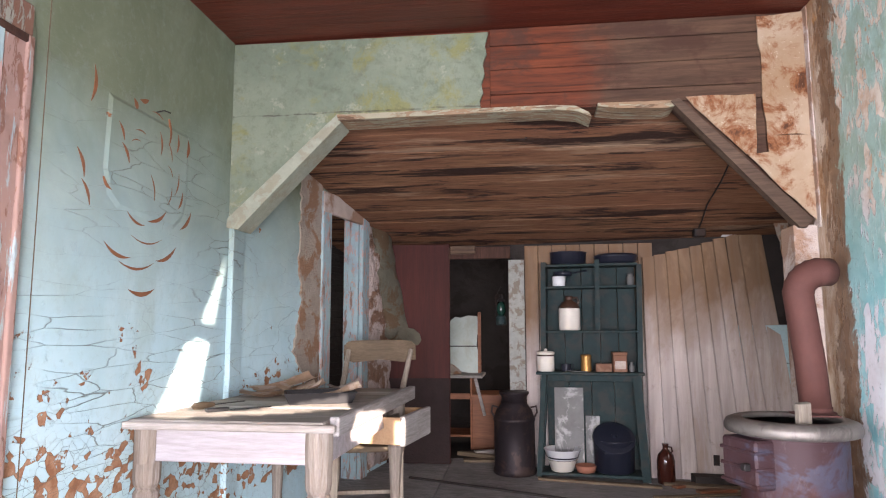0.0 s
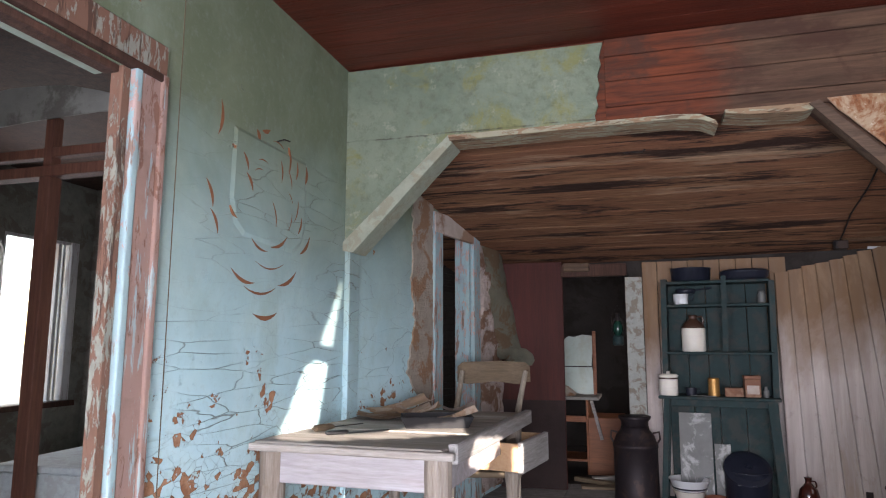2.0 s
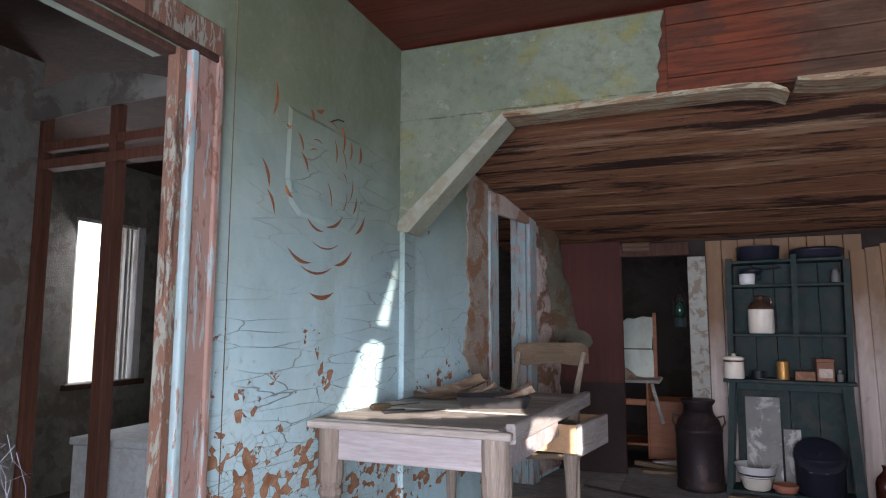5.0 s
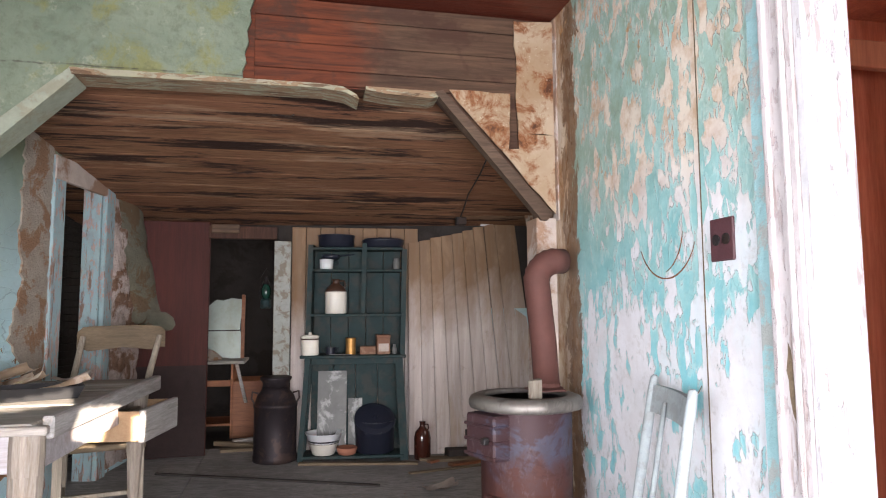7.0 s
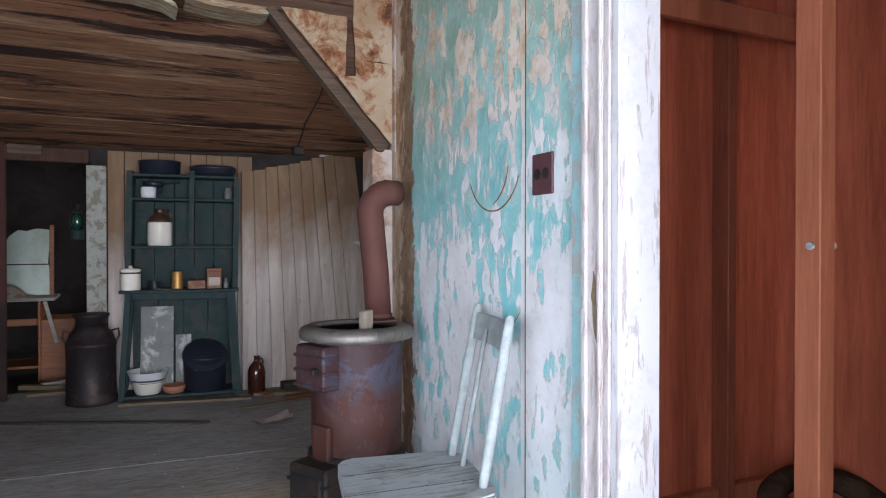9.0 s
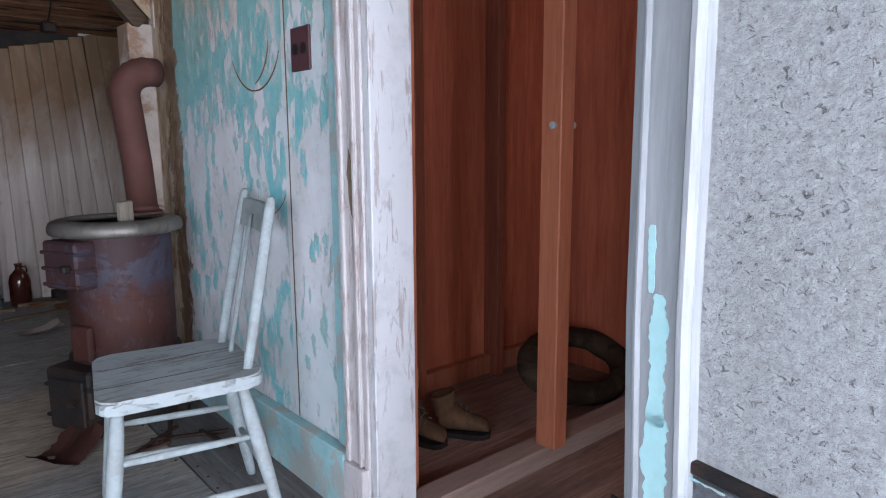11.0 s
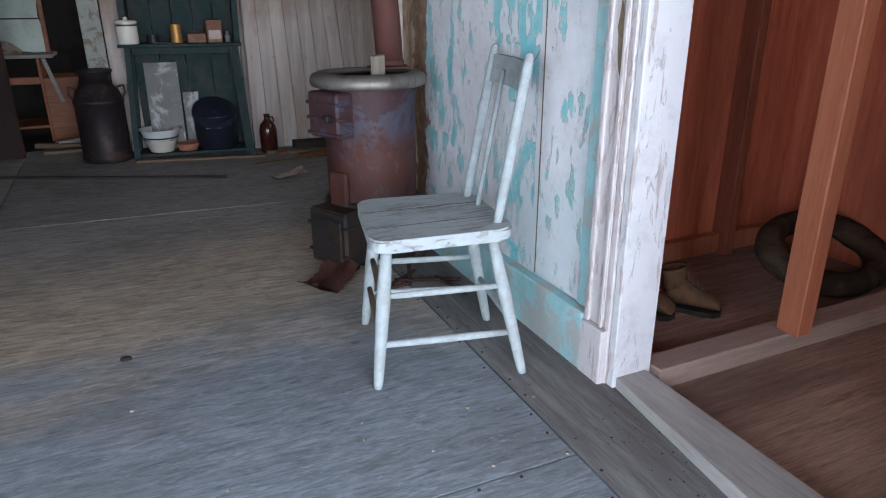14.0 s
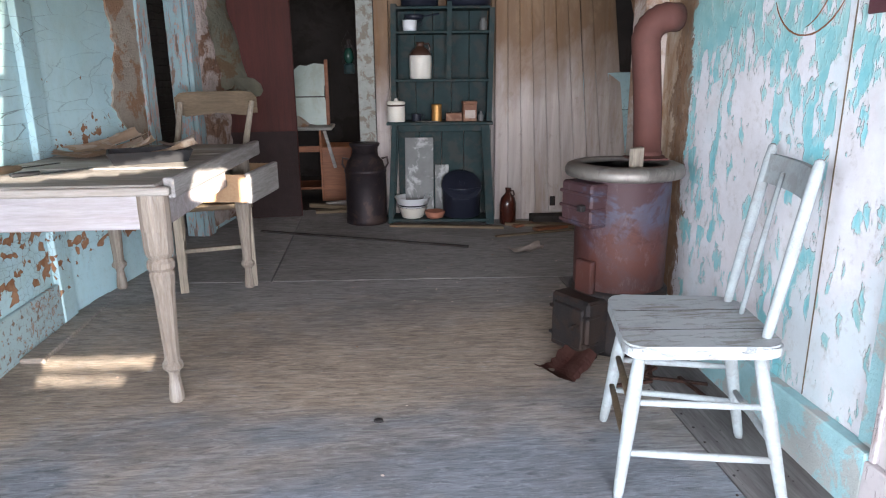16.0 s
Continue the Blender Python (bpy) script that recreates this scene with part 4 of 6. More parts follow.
    def P(x, y, z):
        return Vector((x, y, z)) - o

    SZ = 0.412
    # seat: rounded slab of two boards
    fl, fr, bl_, br_ = (0.775, 1.625), (1.185, 1.575), (0.865, 2.035), (1.245, 1.965)

    def seat_outline(q, r=0.05, k=5):
        out = []
        m = len(q)
        for i in range(m):
            p0, p1, p2 = Vector(q[i - 1]), Vector(q[i]), Vector(q[(i + 1) % m])
            a, b = (p0 - p1).normalized(), (p2 - p1).normalized()
            s, e2 = p1 + a * r, p1 + b * r
            for j in range(k + 1):
                f = j / k
                out.append(tuple((s * (1 - f) ** 2 + p1 * 2 * f * (1 - f) + e2 * f * f)))
        return out

    ol = [(x - o.x, y - o.y) for x, y in seat_outline([fl, fr, br_, bl_])]
    bm = slabbed(ol, "z", SZ - 0.036 - o.z, SZ - o.z)
    bmesh.ops.bevel(bm, geom=[e for e in bm.edges if abs(e.verts[0].co.z - e.verts[1].co.z) < 1e-5 and len(e.link_faces) == 2], offset=0.006, segments=2, affect="EDGES")
    part("seat", bm, m_seat, c, "worn pale seat with bare wood showing")
    for i, yy in enumerate((1.72, 1.87)):
        part("seat_joint", boxed(0.80 - o.x + 0.03 * i, yy - o.y - 0.0008, SZ - o.z - 0.004, 1.20 - o.x, yy - o.y + 0.0008, SZ - o.z + 0.0006, m=Matrix.Rotation(radians(-5), 4, "Z")), m_iron, c)
    tops = {"fl": (0.835, 1.675), "fr": (1.135, 1.625), "bl": (0.905, 1.955), "br": (1.195, 1.905)}
    feet = {"fl": (0.770, 1.603), "fr": (1.189, 1.520), "bl": (0.862, 1.990), "br": (1.254, 1.860)}
    at = {}
    for k in tops:
        a, b = feet[k], tops[k]
        z0 = fz(*a)
        q = [P(a[0] + (b[0] - a[0]) * f, a[1] + (b[1] - a[1]) * f, z0 + (SZ - 0.034 - z0) * f) for f in (0, 0.04, 0.3, 0.62, 0.85, 1.0)]
        part("leg", tubed(q, [0.011, 0.014, 0.017, 0.0205, 0.018, 0.014], 12), m_chair, c, smooth=True)
        at[k] = (P(*a, z0), P(*b, SZ - 0.034))

    def rung(a, b, f, r, mm=m_chair, f2=None):
        p, q = at[a][0].lerp(at[a][1], f), at[b][0].lerp(at[b][1], f if f2 is None else f2)
        part("rung", tubed([p, p.lerp(q, 0.3), p.lerp(q, 0.7), q], [r * 0.8, r, r, r * 0.8], 10), mm, c, smooth=True)

    rung("fl", "fr", 0.65, 0.010)
    rung("fl", "fr", 0.31, 0.011)
    rung("bl", "br", 0.58, 0.010)
    rung("bl", "br", 0.30, 0.010)
    rung("fl", "bl", 0.62, 0.010, m_oak)
    rung("fl", "bl", 0.36, 0.010, m_oak)
    rung("fr", "br", 0.40, 0.010)
    # back posts, leaning to the wall
    backs = [((1.160, 1.642), (1.279, 1.690), 0.872), ((1.205, 1.925), (1.350, 2.012), 0.878)]
    line = []
    for a, b, zt in backs:
        q = [P(a[0] + (b[0] - a[0]) * f, a[1] + (b[1] - a[1]) * f, SZ - 0.01 + (zt - SZ + 0.01) * f) for f in (0, 0.1, 0.5, 0.9, 0.985, 1.0)]
        part("back_post", tubed(q, [0.012, 0.0145, 0.017, 0.016, 0.013, 0.006], 12), m_chair, c, smooth=True)
        line.append((q[0], q[-1]))
    for f in (0.62,):
        lo, hi = line[0][0].lerp(line[1][0], f), line[0][1].lerp(line[1][1], f)
        part("spindle", tubed([lo, lo.lerp(hi, 0.4), lo.lerp(hi, 0.86)], [0.007, 0.009, 0.007], 10), m_chair, c, smooth=True)
    bm = bmesh.new()
    cols = []
    for i in range(9):
        u = i / 8
        bow = 0.020 * math.sin(math.pi * u)
        lo = line[0][0].lerp(line[0][1], 0.77).lerp(line[1][0].lerp(line[1][1], 0.77), u) + Vector((bow, 0, 0))
        hi = line[0][0].lerp(line[0][1], 0.94).lerp(line[1][0].lerp(line[1][1], 0.94), u) + Vector((bow, 0, 0))
        n = Vector((0.008, -0.002, 0))
        cols.append([bm.verts.new(lo - n), bm.verts.new(hi - n), bm.verts.new(hi + n), bm.verts.new(lo + n)])
    for a, b in zip(cols, cols[1:]):
        for i in range(4):
            bm.faces.new((a[i], a[(i + 1) % 4], b[(i + 1) % 4], b[i]))
    bm.faces.new(cols[0])
    bm.faces.new(cols[-1][::-1])
    part("top_rail", bm, m_chair, c, "grey white top rail")


make_white_chair()


# ---- stove ----
def stove_steel():
    n = Nodes("rust_streaked_stove_drum")
    z = n.axis(2)
    a = n.noise(6, 6, 0.7, None, 0.4)
    h = n.math("ADD", n.math("MULTIPLY", z, 0.95), n.math("MULTIPLY", a, 0.55))
    c = n.mix(n.ramp(h, (0.74, 0.0), (0.84, 1.0)), (0.058, 0.019, 0.014), (0.046, 0.044, 0.066))
    c = n.mix(n.ramp(n.noise(13, 6, 0.7), (0.45, 0.0), (0.7, 0.7)), c, (0.045, 0.030, 0.034))
    c = n.mix(n.ramp(n.noise(3.2, 5, 0.7, None, 0.6), (0.50, 0.0), (0.54, 0.8)), c, (0.040, 0.013, 0.011))
    c = n.mix(n.ramp(n.noise(22, 6, 0.75, n.scaled(1, 1, 0.5)), (0.56, 0.0), (0.66, 0.6)), c, (0.085, 0.060, 0.062))
    return n.finish(c, 0.62, n.noise(60, 4, 0.7), 0.001, 0.1)


m_drum = stove_steel()


def make_stove():
    sx, sy = 1.10, 2.56
    z0 = fz(sx, sy)
    s = thing("heating_stove", pose(sx, sy, z0), "rusty round sheet steel heating stove with nickel rim", "stove")
    part("drum", turned([(0.174, 0.27), (0.176, 0.28), (0.178, 0.5), (0.179, 0.715), (0.177, 0.72)], 40), m_drum, s, smooth=True)
    part("rim", turned([(0.176, 0.716), (0.205, 0.708), (0.219, 0.712), (0.224, 0.722), (0.223, 0.738), (0.216, 0.752), (0.196, 0.760), (0.168, 0.761), (0.160, 0.756), (0.160, 0.742), (0.176, 0.742)], 44), m_nickel, s, "tarnished nickel rim", smooth=True)
    # flat black disc in place of the dark depth inside the rim
    part("hole", turned([(0.162, 0.735), (0.155, 0.738), (0.02, 0.738)], 36), m_iron, s, "dark disc standing in for the open stove top")
    part("plate", slabbed([(0.03, -0.03), (0.16, -0.03), (0.165, 0.06), (0.03, 0.10)], "z", 0.766, 0.772), m_pipe, s)
    # base of cast iron
    part("base", turned([(0.182, 0.03), (0.186, 0.05), (0.186, 0.24), (0.193, 0.25), (0.191, 0.27), (0.174, 0.285)], 40), m_iron, s, smooth=True)
    for a in (40, 140, 220, 320):
        m = Matrix.Rotation(radians(a), 4, "Z")
        part("foot", boxed(0.15, -0.02, -0.002, 0.215, 0.02, 0.05, 0.006, m=m), m_iron, s)
    # fuel door box, upper
    f = Matrix.Rotation(radians(203), 4, "Z")
    d = part("fuel_door", boxed(0.15, -0.085, 0.535, 0.232, 0.085, 0.700, 0.008, m=f), m_drum, s, "blue grey ribbed fuel door box")
    for z in (0.545, 0.60, 0.655):
        part("rib", boxed(0.165, -0.090, z, 0.238, 0.090, z + 0.012, 0.003, m=f), m_drum, d)
    part("latch", boxed(0.236, 0.04, 0.60, 0.262, 0.065, 0.625, 0.004, m=f), m_iron, d)
    # lower ash door
    f2 = Matrix.Rotation(radians(208), 4, "Z")
    d = part("ash_door", boxed(0.15, -0.10, 0.045, 0.262, 0.10, 0.265, 0.010, m=f2), m_iron, s, "black cast iron ash door")
    part("door_panel", boxed(0.258, -0.08, 0.07, 0.272, 0.08, 0.235, 0.006, m=f2), m_iron, d)
    for z in (0.09, 0.20):
        part("rib", boxed(0.20, -0.105, z, 0.268, 0.105, z + 0.012, 0.003, m=f2), m_iron, d)
    part("knob", tubed([f2 @ Vector((0.27, 0.06, 0.17)), f2 @ Vector((0.30, 0.06, 0.17)), f2 @ Vector((0.305, 0.06, 0.16))], [0.006, 0.006, 0.011], 10), m_iron, d)
    part("shield", boxed(0.170, -0.045, 0.27, 0.198, 0.045, 0.40, 0.010, m=f2, seg=2), m_drum, s, "small rusty draught plate")
    # pipe
    px, py = 1.22 - sx, 2.64 - sy
    pts = [(px, py, 0.765), (px - 0.01, py, 0.95), (px - 0.035, py, 1.20)]
    pr = [0.054, 0.0535, 0.0535]
    k = 12
    for i in range(1, k + 1):
        a = math.pi / 2 * i / k
        pts.append((px - 0.035 + 0.085 * (1 - math.cos(a)), py, 1.205 + 0.085 * math.sin(a)))
        pr.append(0.056 if i % 2 else 0.0525)
    pts.append((px + 0.085, py + 0.012, 1.291))
    pr.append(0.053)
    part("stovepipe", tubed(pts, pr, 22), m_pipe, s, "rusted stovepipe with crimped elbow", smooth=True)
    part("collar", turned([(0.068, 0.764), (0.068, 0.772), (0.056, 0.776), (0.056, 0.79)], 24, Matrix.Translation((px, py, 0))), m_pipe, s)


make_stove()
e = thing("wood_offcut", pose(1.105, 2.46, 0.73, 6, -5, 20), "pale wood offcut standing in the stove top", "wood")
part("offcut_body", boxed(-0.026, -0.012, 0, 0.026, 0.012, 0.095, 0.003), m_table_leg, e)
e = thing("hearth_tray", pose(0.83, 2.34, fz(0.83, 2.34), 0, 0, 28), "rusty curled tin tray on the floor by the stove", "tray")
part("tray_sheet", curled_sheet(0.18, 0.16, 0.14, 6), m_pipe, e)


# ---- electric plate, marks on the walls ----
m_plate = plain("dark_maroon_plate", (0.085, 0.035, 0.040), 0.5, 0, 0.4, 40)
e = thing("socket_plate", pose(XR, 1.70, 1.285), "maroon metal socket cover plate with two outlets", "socket")
part("plate_body", boxed(-0.008, -0.053, -0.061, 0.0, 0.053, 0.061, 0.003), m_plate, e)
for y in (-0.022, 0.022):
    part("outlet", turned([(0.0165, 0), (0.0165, 0.003), (0.012, 0.004)], 14, Matrix.Translation((-0.008, y, 0)) @ Matrix.Rotation(radians(-90), 4, "Y")), m_iron, e)


def door_trim():
    """Casings round the closet opening, skirtings and battens."""
    m_sky = plain("turquoise_flaking_skirting", (0.31, 0.52, 0.54), 0.7, 0, 0.4, 16, 0.003, (0.36, 0.33, 0.30), 0.8)
    d = tagged(new("door_1"), kind="structure")
    d.matrix_world = pose(0, 0, 0)
    part("casing", boxed(XR - 0.030, 1.400, 0.14, XR + 0.0, 1.475, 2.2, 0.004), m_pinkwhite, d, "pinkish white moulded casing")
    part("casing_bead", boxed(XR - 0.040, 1.452, 0.14, XR - 0.029, 1.474, 2.2, 0.005, seg=2), m_pinkwhite, d)
    part("casing_bead", boxed(XR - 0.036, 1.400, 0.14, XR - 0.029, 1.412, 2.2, 0.003, seg=2), m_pinkwhite, d)
    part("casing", boxed(XR - 0.026, 1.376, -0.04, XR + 0.0, 1.399, 2.2, 0.003), m_pinkwhite, d)
    part("jamb", boxed(XR - 0.020, 1.346, -0.03, XR + 0.115, 1.375, 2.05, 0.003), m_white, d, "white painted door jamb")
    part("stop", boxed(XR + 0.117, 1.440, -0.05, XR + 0.20, 1.48, 2.05, 0.003), m_stud, d)
    part("latch_plate", boxed(XR + 0.196, 1.4375, 0.30, XR + 0.199, 1.4395, 0.36, 0.0008), m_gold_plate, d, "small brass strike plate")
    part("plinth", boxed(XR - 0.047, 1.380, -0.04, XR - 0.001, 1.476, 0.139, 0.003), m_pinkwhite, d)
    part("knot", slabbed(ragged([(1.414, 0.82), (1.430, 0.86), (1.438, 0.94), (1.430, 1.01), (1.421, 0.97), (1.416, 0.90)], 0.02, 0.003, 61), "x", XR - 0.0315, XR - 0.0302), m_oak, d, "dark weathered knot")
    part("batten", boxed(XR - 0.016, 1.478, 0.156, XR - 0.001, 1.545, 2.3, 0.003), m_sky, d)
    # far jamb, flaked to bare grey wood; its foot has shifted along the wall
    def bowed(bm):
        for z in (0.15, 0.35, 0.55, 0.75):
            bmesh.ops.bisect_plane(bm, geom=bm.verts[:] + bm.edges[:] + bm.faces[:], plane_co=(0, 0, z), plane_no=(0, 0, 1))
        for v in bm.verts:
            if v.co.z < 0.85:
                v.co += Vector((-0.163, -0.987, 0)) * 0.032 * (0.85 - v.co.z) / 0.85
        return bm

    f = along(Vector((1.31, 0.555)), Vector((1.165, -0.325)))
    j = part("jamb", bowed(boxed(0.0, -0.008, -0.06, 0.028, 0.13, 2.1, 0.003, m=f)), m_pale_jamb, d, "bare grey jamb with turquoise flakes")
    part("casing", bowed(boxed(0.028, -0.022, -0.06, 0.132, 0.02, 2.2, 0.004, m=f)), m_pale_jamb, d)
    part("casing_bead", bowed(boxed(0.110, -0.032, -0.06, 0.131, 0.02, 2.2, 0.006, m=f)), m_pale_jamb, d)
    part("casing_bead", bowed(boxed(0.030, -0.028, -0.06, 0.044, 0.02, 2.2, 0.005, m=f)), m_pale_jamb, d)
    m_flake = plain("pale_turquoise_flake", (0.42, 0.66, 0.67), 0.5, 0, 0.25, 30)
    rnd = random.Random(9)
    for z0, z1, x0, x1, sd in ((0.02, 0.62, 0.048, 0.104, 1), (0.60, 0.80, 0.058, 0.096, 2), (0.80, 0.90, 0.056, 0.072, 3)):
        k = int((z1 - z0) / 0.006)
        lft, rgt = [], []
        for i in range(k + 1):
            z = z0 + (z1 - z0) * i / k
            w = 0.85 + 0.3 * noise.noise((z * 9, sd * 3.1, 0.5)) + 0.25 * noise.noise((z * 47, sd, 1.5)) if 0 < i < k else 0.45
            cx, hw = (x0 + x1) / 2, (x1 - x0) / 2 * max(0.15, w)
            lft.append((cx - hw * (0.85 + 0.7 * noise.noise((z * 13, sd, 7.5)) + 0.2 * rnd.uniform(-1, 1) * (rnd.random() < 0.3)) , z))
            rgt.append((cx + hw * rnd.uniform(0.7, 1.0), z))
        bm = slabbed(lft + rgt[::-1], "y", -0.0234, -0.0222)
        bmesh.ops.transform(bm, matrix=f, verts=bm.verts[:])
        for v in bm.verts:
            v.co += Vector((-0.163, -0.987, 0)) * 0.032 * max(0.0, 0.85 - v.co.z) / 0.85
        part("paint_flake", bm, m_flake, d)
    h = part("hinge", bowed(boxed(-0.048, 0.012, 0.325, -0.001, 0.018, 0.425, 0.002, m=f)), m_iron, d, "black hinge plate")
    # skirting on the stove side
    bm = bmesh.new()
    block(bm, XR - 0.045, 1.477, -0.06, XR - 0.001, 2.90, 0.155, 0.004)
    part("skirting", bm, m_sky, wall_right, "turquoise flaking skirting board")
    part("seam", boxed(XR - 0.003, 1.796, 0.156, XR - 0.001, 1.7995, 2.3), m_oak, wall_right)
    # threshold
    setting("threshold", slabbed([(1.290, 0.44), (1.475, 0.44), (1.495, 1.345), (1.392, 1.345)], "z", -0.09, 0.004), m_sill, "worn grey threshold plank", "threshold")
    return d


door_trim()

# rail and lower half of the fibreboard wall
m_slate = plain("dull_blue_grey_board", (0.165, 0.172, 0.185), 0.85, 0, 0.6, 60, 0.006, (0.10, 0.10, 0.105), 0.35)
bm = bmesh.new()
block(bm, 0.134, -0.014, 0.547, 1.11, 0.010, 0.566, 0.003, m=fbm)
part("rail", bm, m_iron, w, "dark strip between the boards")
part("lower_board", boxed(0.134, -0.008, -0.1, 1.11, -0.0005, 0.544, 0.002, m=fbm), m_slate, w, "dull blue grey lower board")
for o in (bpy.data.objects["rail"], bpy.data.objects["lower_board"]):
    o.matrix_parent_inverse = fbm.inverted()


# torn edge of paint left along the rail
m_edge = plain("pale_turquoise_paint_edge", (0.36, 0.58, 0.60), 0.6, 0, 0.4, 30, 0.001, (0.40, 0.37, 0.34), 0.7)
rnd = random.Random(21)
for x0, x1, zz in ((0.14, 0.20, 0.540), (0.30, 0.40, 0.538), (0.43, 0.50, 0.530), (0.52, 0.76, 0.536), (0.80, 0.98, 0.538), (0.36, 0.40, 0.569), (0.62, 0.66, 0.569), (0.86, 0.97, 0.572), (1.05, 1.4, 0.537)):
    pts = [(x0 + (x1 - x0) * i / 8, zz + 0.005 + rnd.uniform(-0.002, 0.0)) for i in range(9)] + [(x0 + (x1 - x0) * i / 8, zz + rnd.uniform(0.0, 0.004)) for i in range(8, -1, -1)]
    bm = slabbed(pts, "y", -0.0162, -0.0146)
    bmesh.ops.transform(bm, matrix=fbm, verts=bm.verts[:])
    o = part("paint_flake", bm, m_edge, w)
    o.matrix_parent_inverse = fbm.inverted()


# ---- closet fittings ----
def closet():
    c = bpy.data.objects["closet_floor"]
    part("sill_plate", boxed(1.52, 1.31, -0.06, 2.95, 1.40, 0.012, 0.004, m=None), m_sillplate, c, "bare floor plate of the stud wall")
    post = thing("stud_post", pose(2.075, 1.30, 0.012), "bare red brown stud post inside the closet", "post")
    part("stud_body", boxed(-0.033, -0.02, 0, 0.033, 0.060, 2.18, 0.004), m_stud, post)
    for sgn in (-1, 1):
        k = turned([(0.003, 0), (0.003, 0.006), (0.011, 0.008), (0.012, 0.018), (0.008, 0.022)], 12, Matrix.Translation((0.034 * sgn, -0.0, 1.06)) @ Matrix.Rotation(radians(90 * sgn), 4, "Y"))
        part("knob", k, m_chair, post, "small white porcelain knob")
    for x, y in ((2.10, 2.075), (2.57, 2.075), (2.905, 1.42), (2.905, 0.80)):
        p = thing("stud_post", pose(x, y, -0.052), "red stained wall stud", "post", "closet wall studs")
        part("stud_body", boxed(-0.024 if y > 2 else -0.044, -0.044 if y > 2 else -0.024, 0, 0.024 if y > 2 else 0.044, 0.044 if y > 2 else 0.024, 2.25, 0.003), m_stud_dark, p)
    part("bottom_strip", boxed(1.52, 2.075, -0.052, 2.94, 2.118, 0.035, 0.003), m_stud, c)
    r = thing("closet_rail", pose(0, 0, 0), "red brown rail across the top of the closet", "rail")
    part("rail_board", boxed(1.53, 1.93, 1.93, 2.93, 1.965, 2.03, 0.004), m_stud, r)
    part("rail_board", boxed(1.53, 1.30, 2.06, 2.93, 1.345, 2.14, 0.004), m_stud, r)
    m_leather = plain("worn_tan_leather", (0.13, 0.070, 0.040), 0.9, 0, 0.5, 25, 0.002, (0.07, 0.040, 0.026), 0.6, 0.1)
    m_collar = plain("dusty_old_leather", (0.035, 0.024, 0.017), 0.9, 0, 0.5, 18, 0.006, (0.07, 0.045, 0.03), 0.6, 0.1)
    m_lining = plain("green_grey_boot_lining", (0.07, 0.09, 0.075), 0.9)
    for (x, y, rz) in ((1.985, 1.69, -140), (1.848, 1.759, -165)):
        b = thing("boot", pose(x, y, -0.052, 0, 0, rz) @ Matrix.Diagonal((0.92, 0.78, 1.05, 1)), "worn tan leather work boot on the closet floor", "boot", "boots")
        # body lofted from sole sections
        bm = bmesh.new()
        secs = [(-0.090, 0.030, 0.10), (-0.065, 0.042, 0.115), (-0.015, 0.043, 0.118), (0.025, 0.043, 0.092), (0.065, 0.050, 0.078), (0.110, 0.050, 0.070), (0.140, 0.040, 0.058), (0.152, 0.022, 0.042)]
        rings = []
        for yy, hw, hh in secs:
            ring = []
            for i in range(12):
                a = 2 * math.pi * i / 12
                zz = 0.016 + max(0.0, (hh - 0.016) * (0.5 - 0.5 * math.cos(a)) ** 0.7)
                ring.append(bm.verts.new((hw * math.sin(a) * (0.95 if zz < 0.05 else 0.85), yy, zz)))
            rings.append(ring)
        for a, q in zip(rings, rings[1:]):
            for i in range(12):
                bm.faces.new((a[i], a[(i + 1) % 12], q[(i + 1) % 12], q[i]))
        bm.faces.new(rings[0])
        bm.faces.new(rings[-1][::-1])
        part("upper", bm, m_leather, b, smooth=True)
        part("sole", slabbed([(-0.036, -0.09), (0.036, -0.09), (0.040, -0.02), (0.052, 0.07), (0.046, 0.13), (0.02, 0.158), (-0.02, 0.158), (-0.046, 0.13), (-0.052, 0.07), (-0.040, -0.02)], "z", 0, 0.018), m_iron, b)
        part("collar", turned([(0.050, 0.085), (0.051, 0.12), (0.057, 0.150), (0.060, 0.155), (0.050, 0.152), (0.044, 0.11)], 18, Matrix.Translation((0, -0.042, 0)) @ Matrix.Rotation(radians(12), 4, "X"), 0.82, 1.05), m_leather, b, smooth=True)
        part("lining", turned([(0.046, 0.125), (0.001, 0.118)], 16, Matrix.Translation((0, -0.06, 0)), 0.8, 1.0), m_lining, b)
        for k in range(4):
            part("lace", tubed([(-0.026, -0.002 + 0.022 * k, 0.122 - 0.014 * k), (0.0, 0.0 + 0.022 * k, 0.134 - 0.014 * k), (0.026, 0.002 + 0.022 * k, 0.120 - 0.014 * k)], 0.0025, 6), m_lining, b)
    # old horse collar or tyre, leaning in the corner
    t = thing("horse_collar", pose(2.66, 1.66, 0.075, 24, 0, 6), "dusty dark leather horse collar lying in the closet", "collar")
    bm = bmesh.new()
    n1, n2 = 36, 10
    rings = []
    for i in range(n1):
        a = 2 * math.pi * i / n1
        ring = []
        for j in range(n2):
            q = 2 * math.pi * j / n2
            r = 0.235 + 0.060 * math.cos(q)
            ring.append(bm.verts.new((1.15 * r * math.cos(a), 0.75 * r * math.sin(a), 0.048 * math.sin(q) * (1 + 0.3 * noise.noise((3 * math.cos(a), 3 * math.sin(a), q))))))
        rings.append(ring)
    for i in range(n1):
        a, q = rings[i], rings[(i + 1) % n1]
        for j in range(n2):
            bm.faces.new((a[j], q[j], q[(j + 1) % n2], a[(j + 1) % n2]))
    part("collar_body", bm, m_collar, t, smooth=True)


closet()

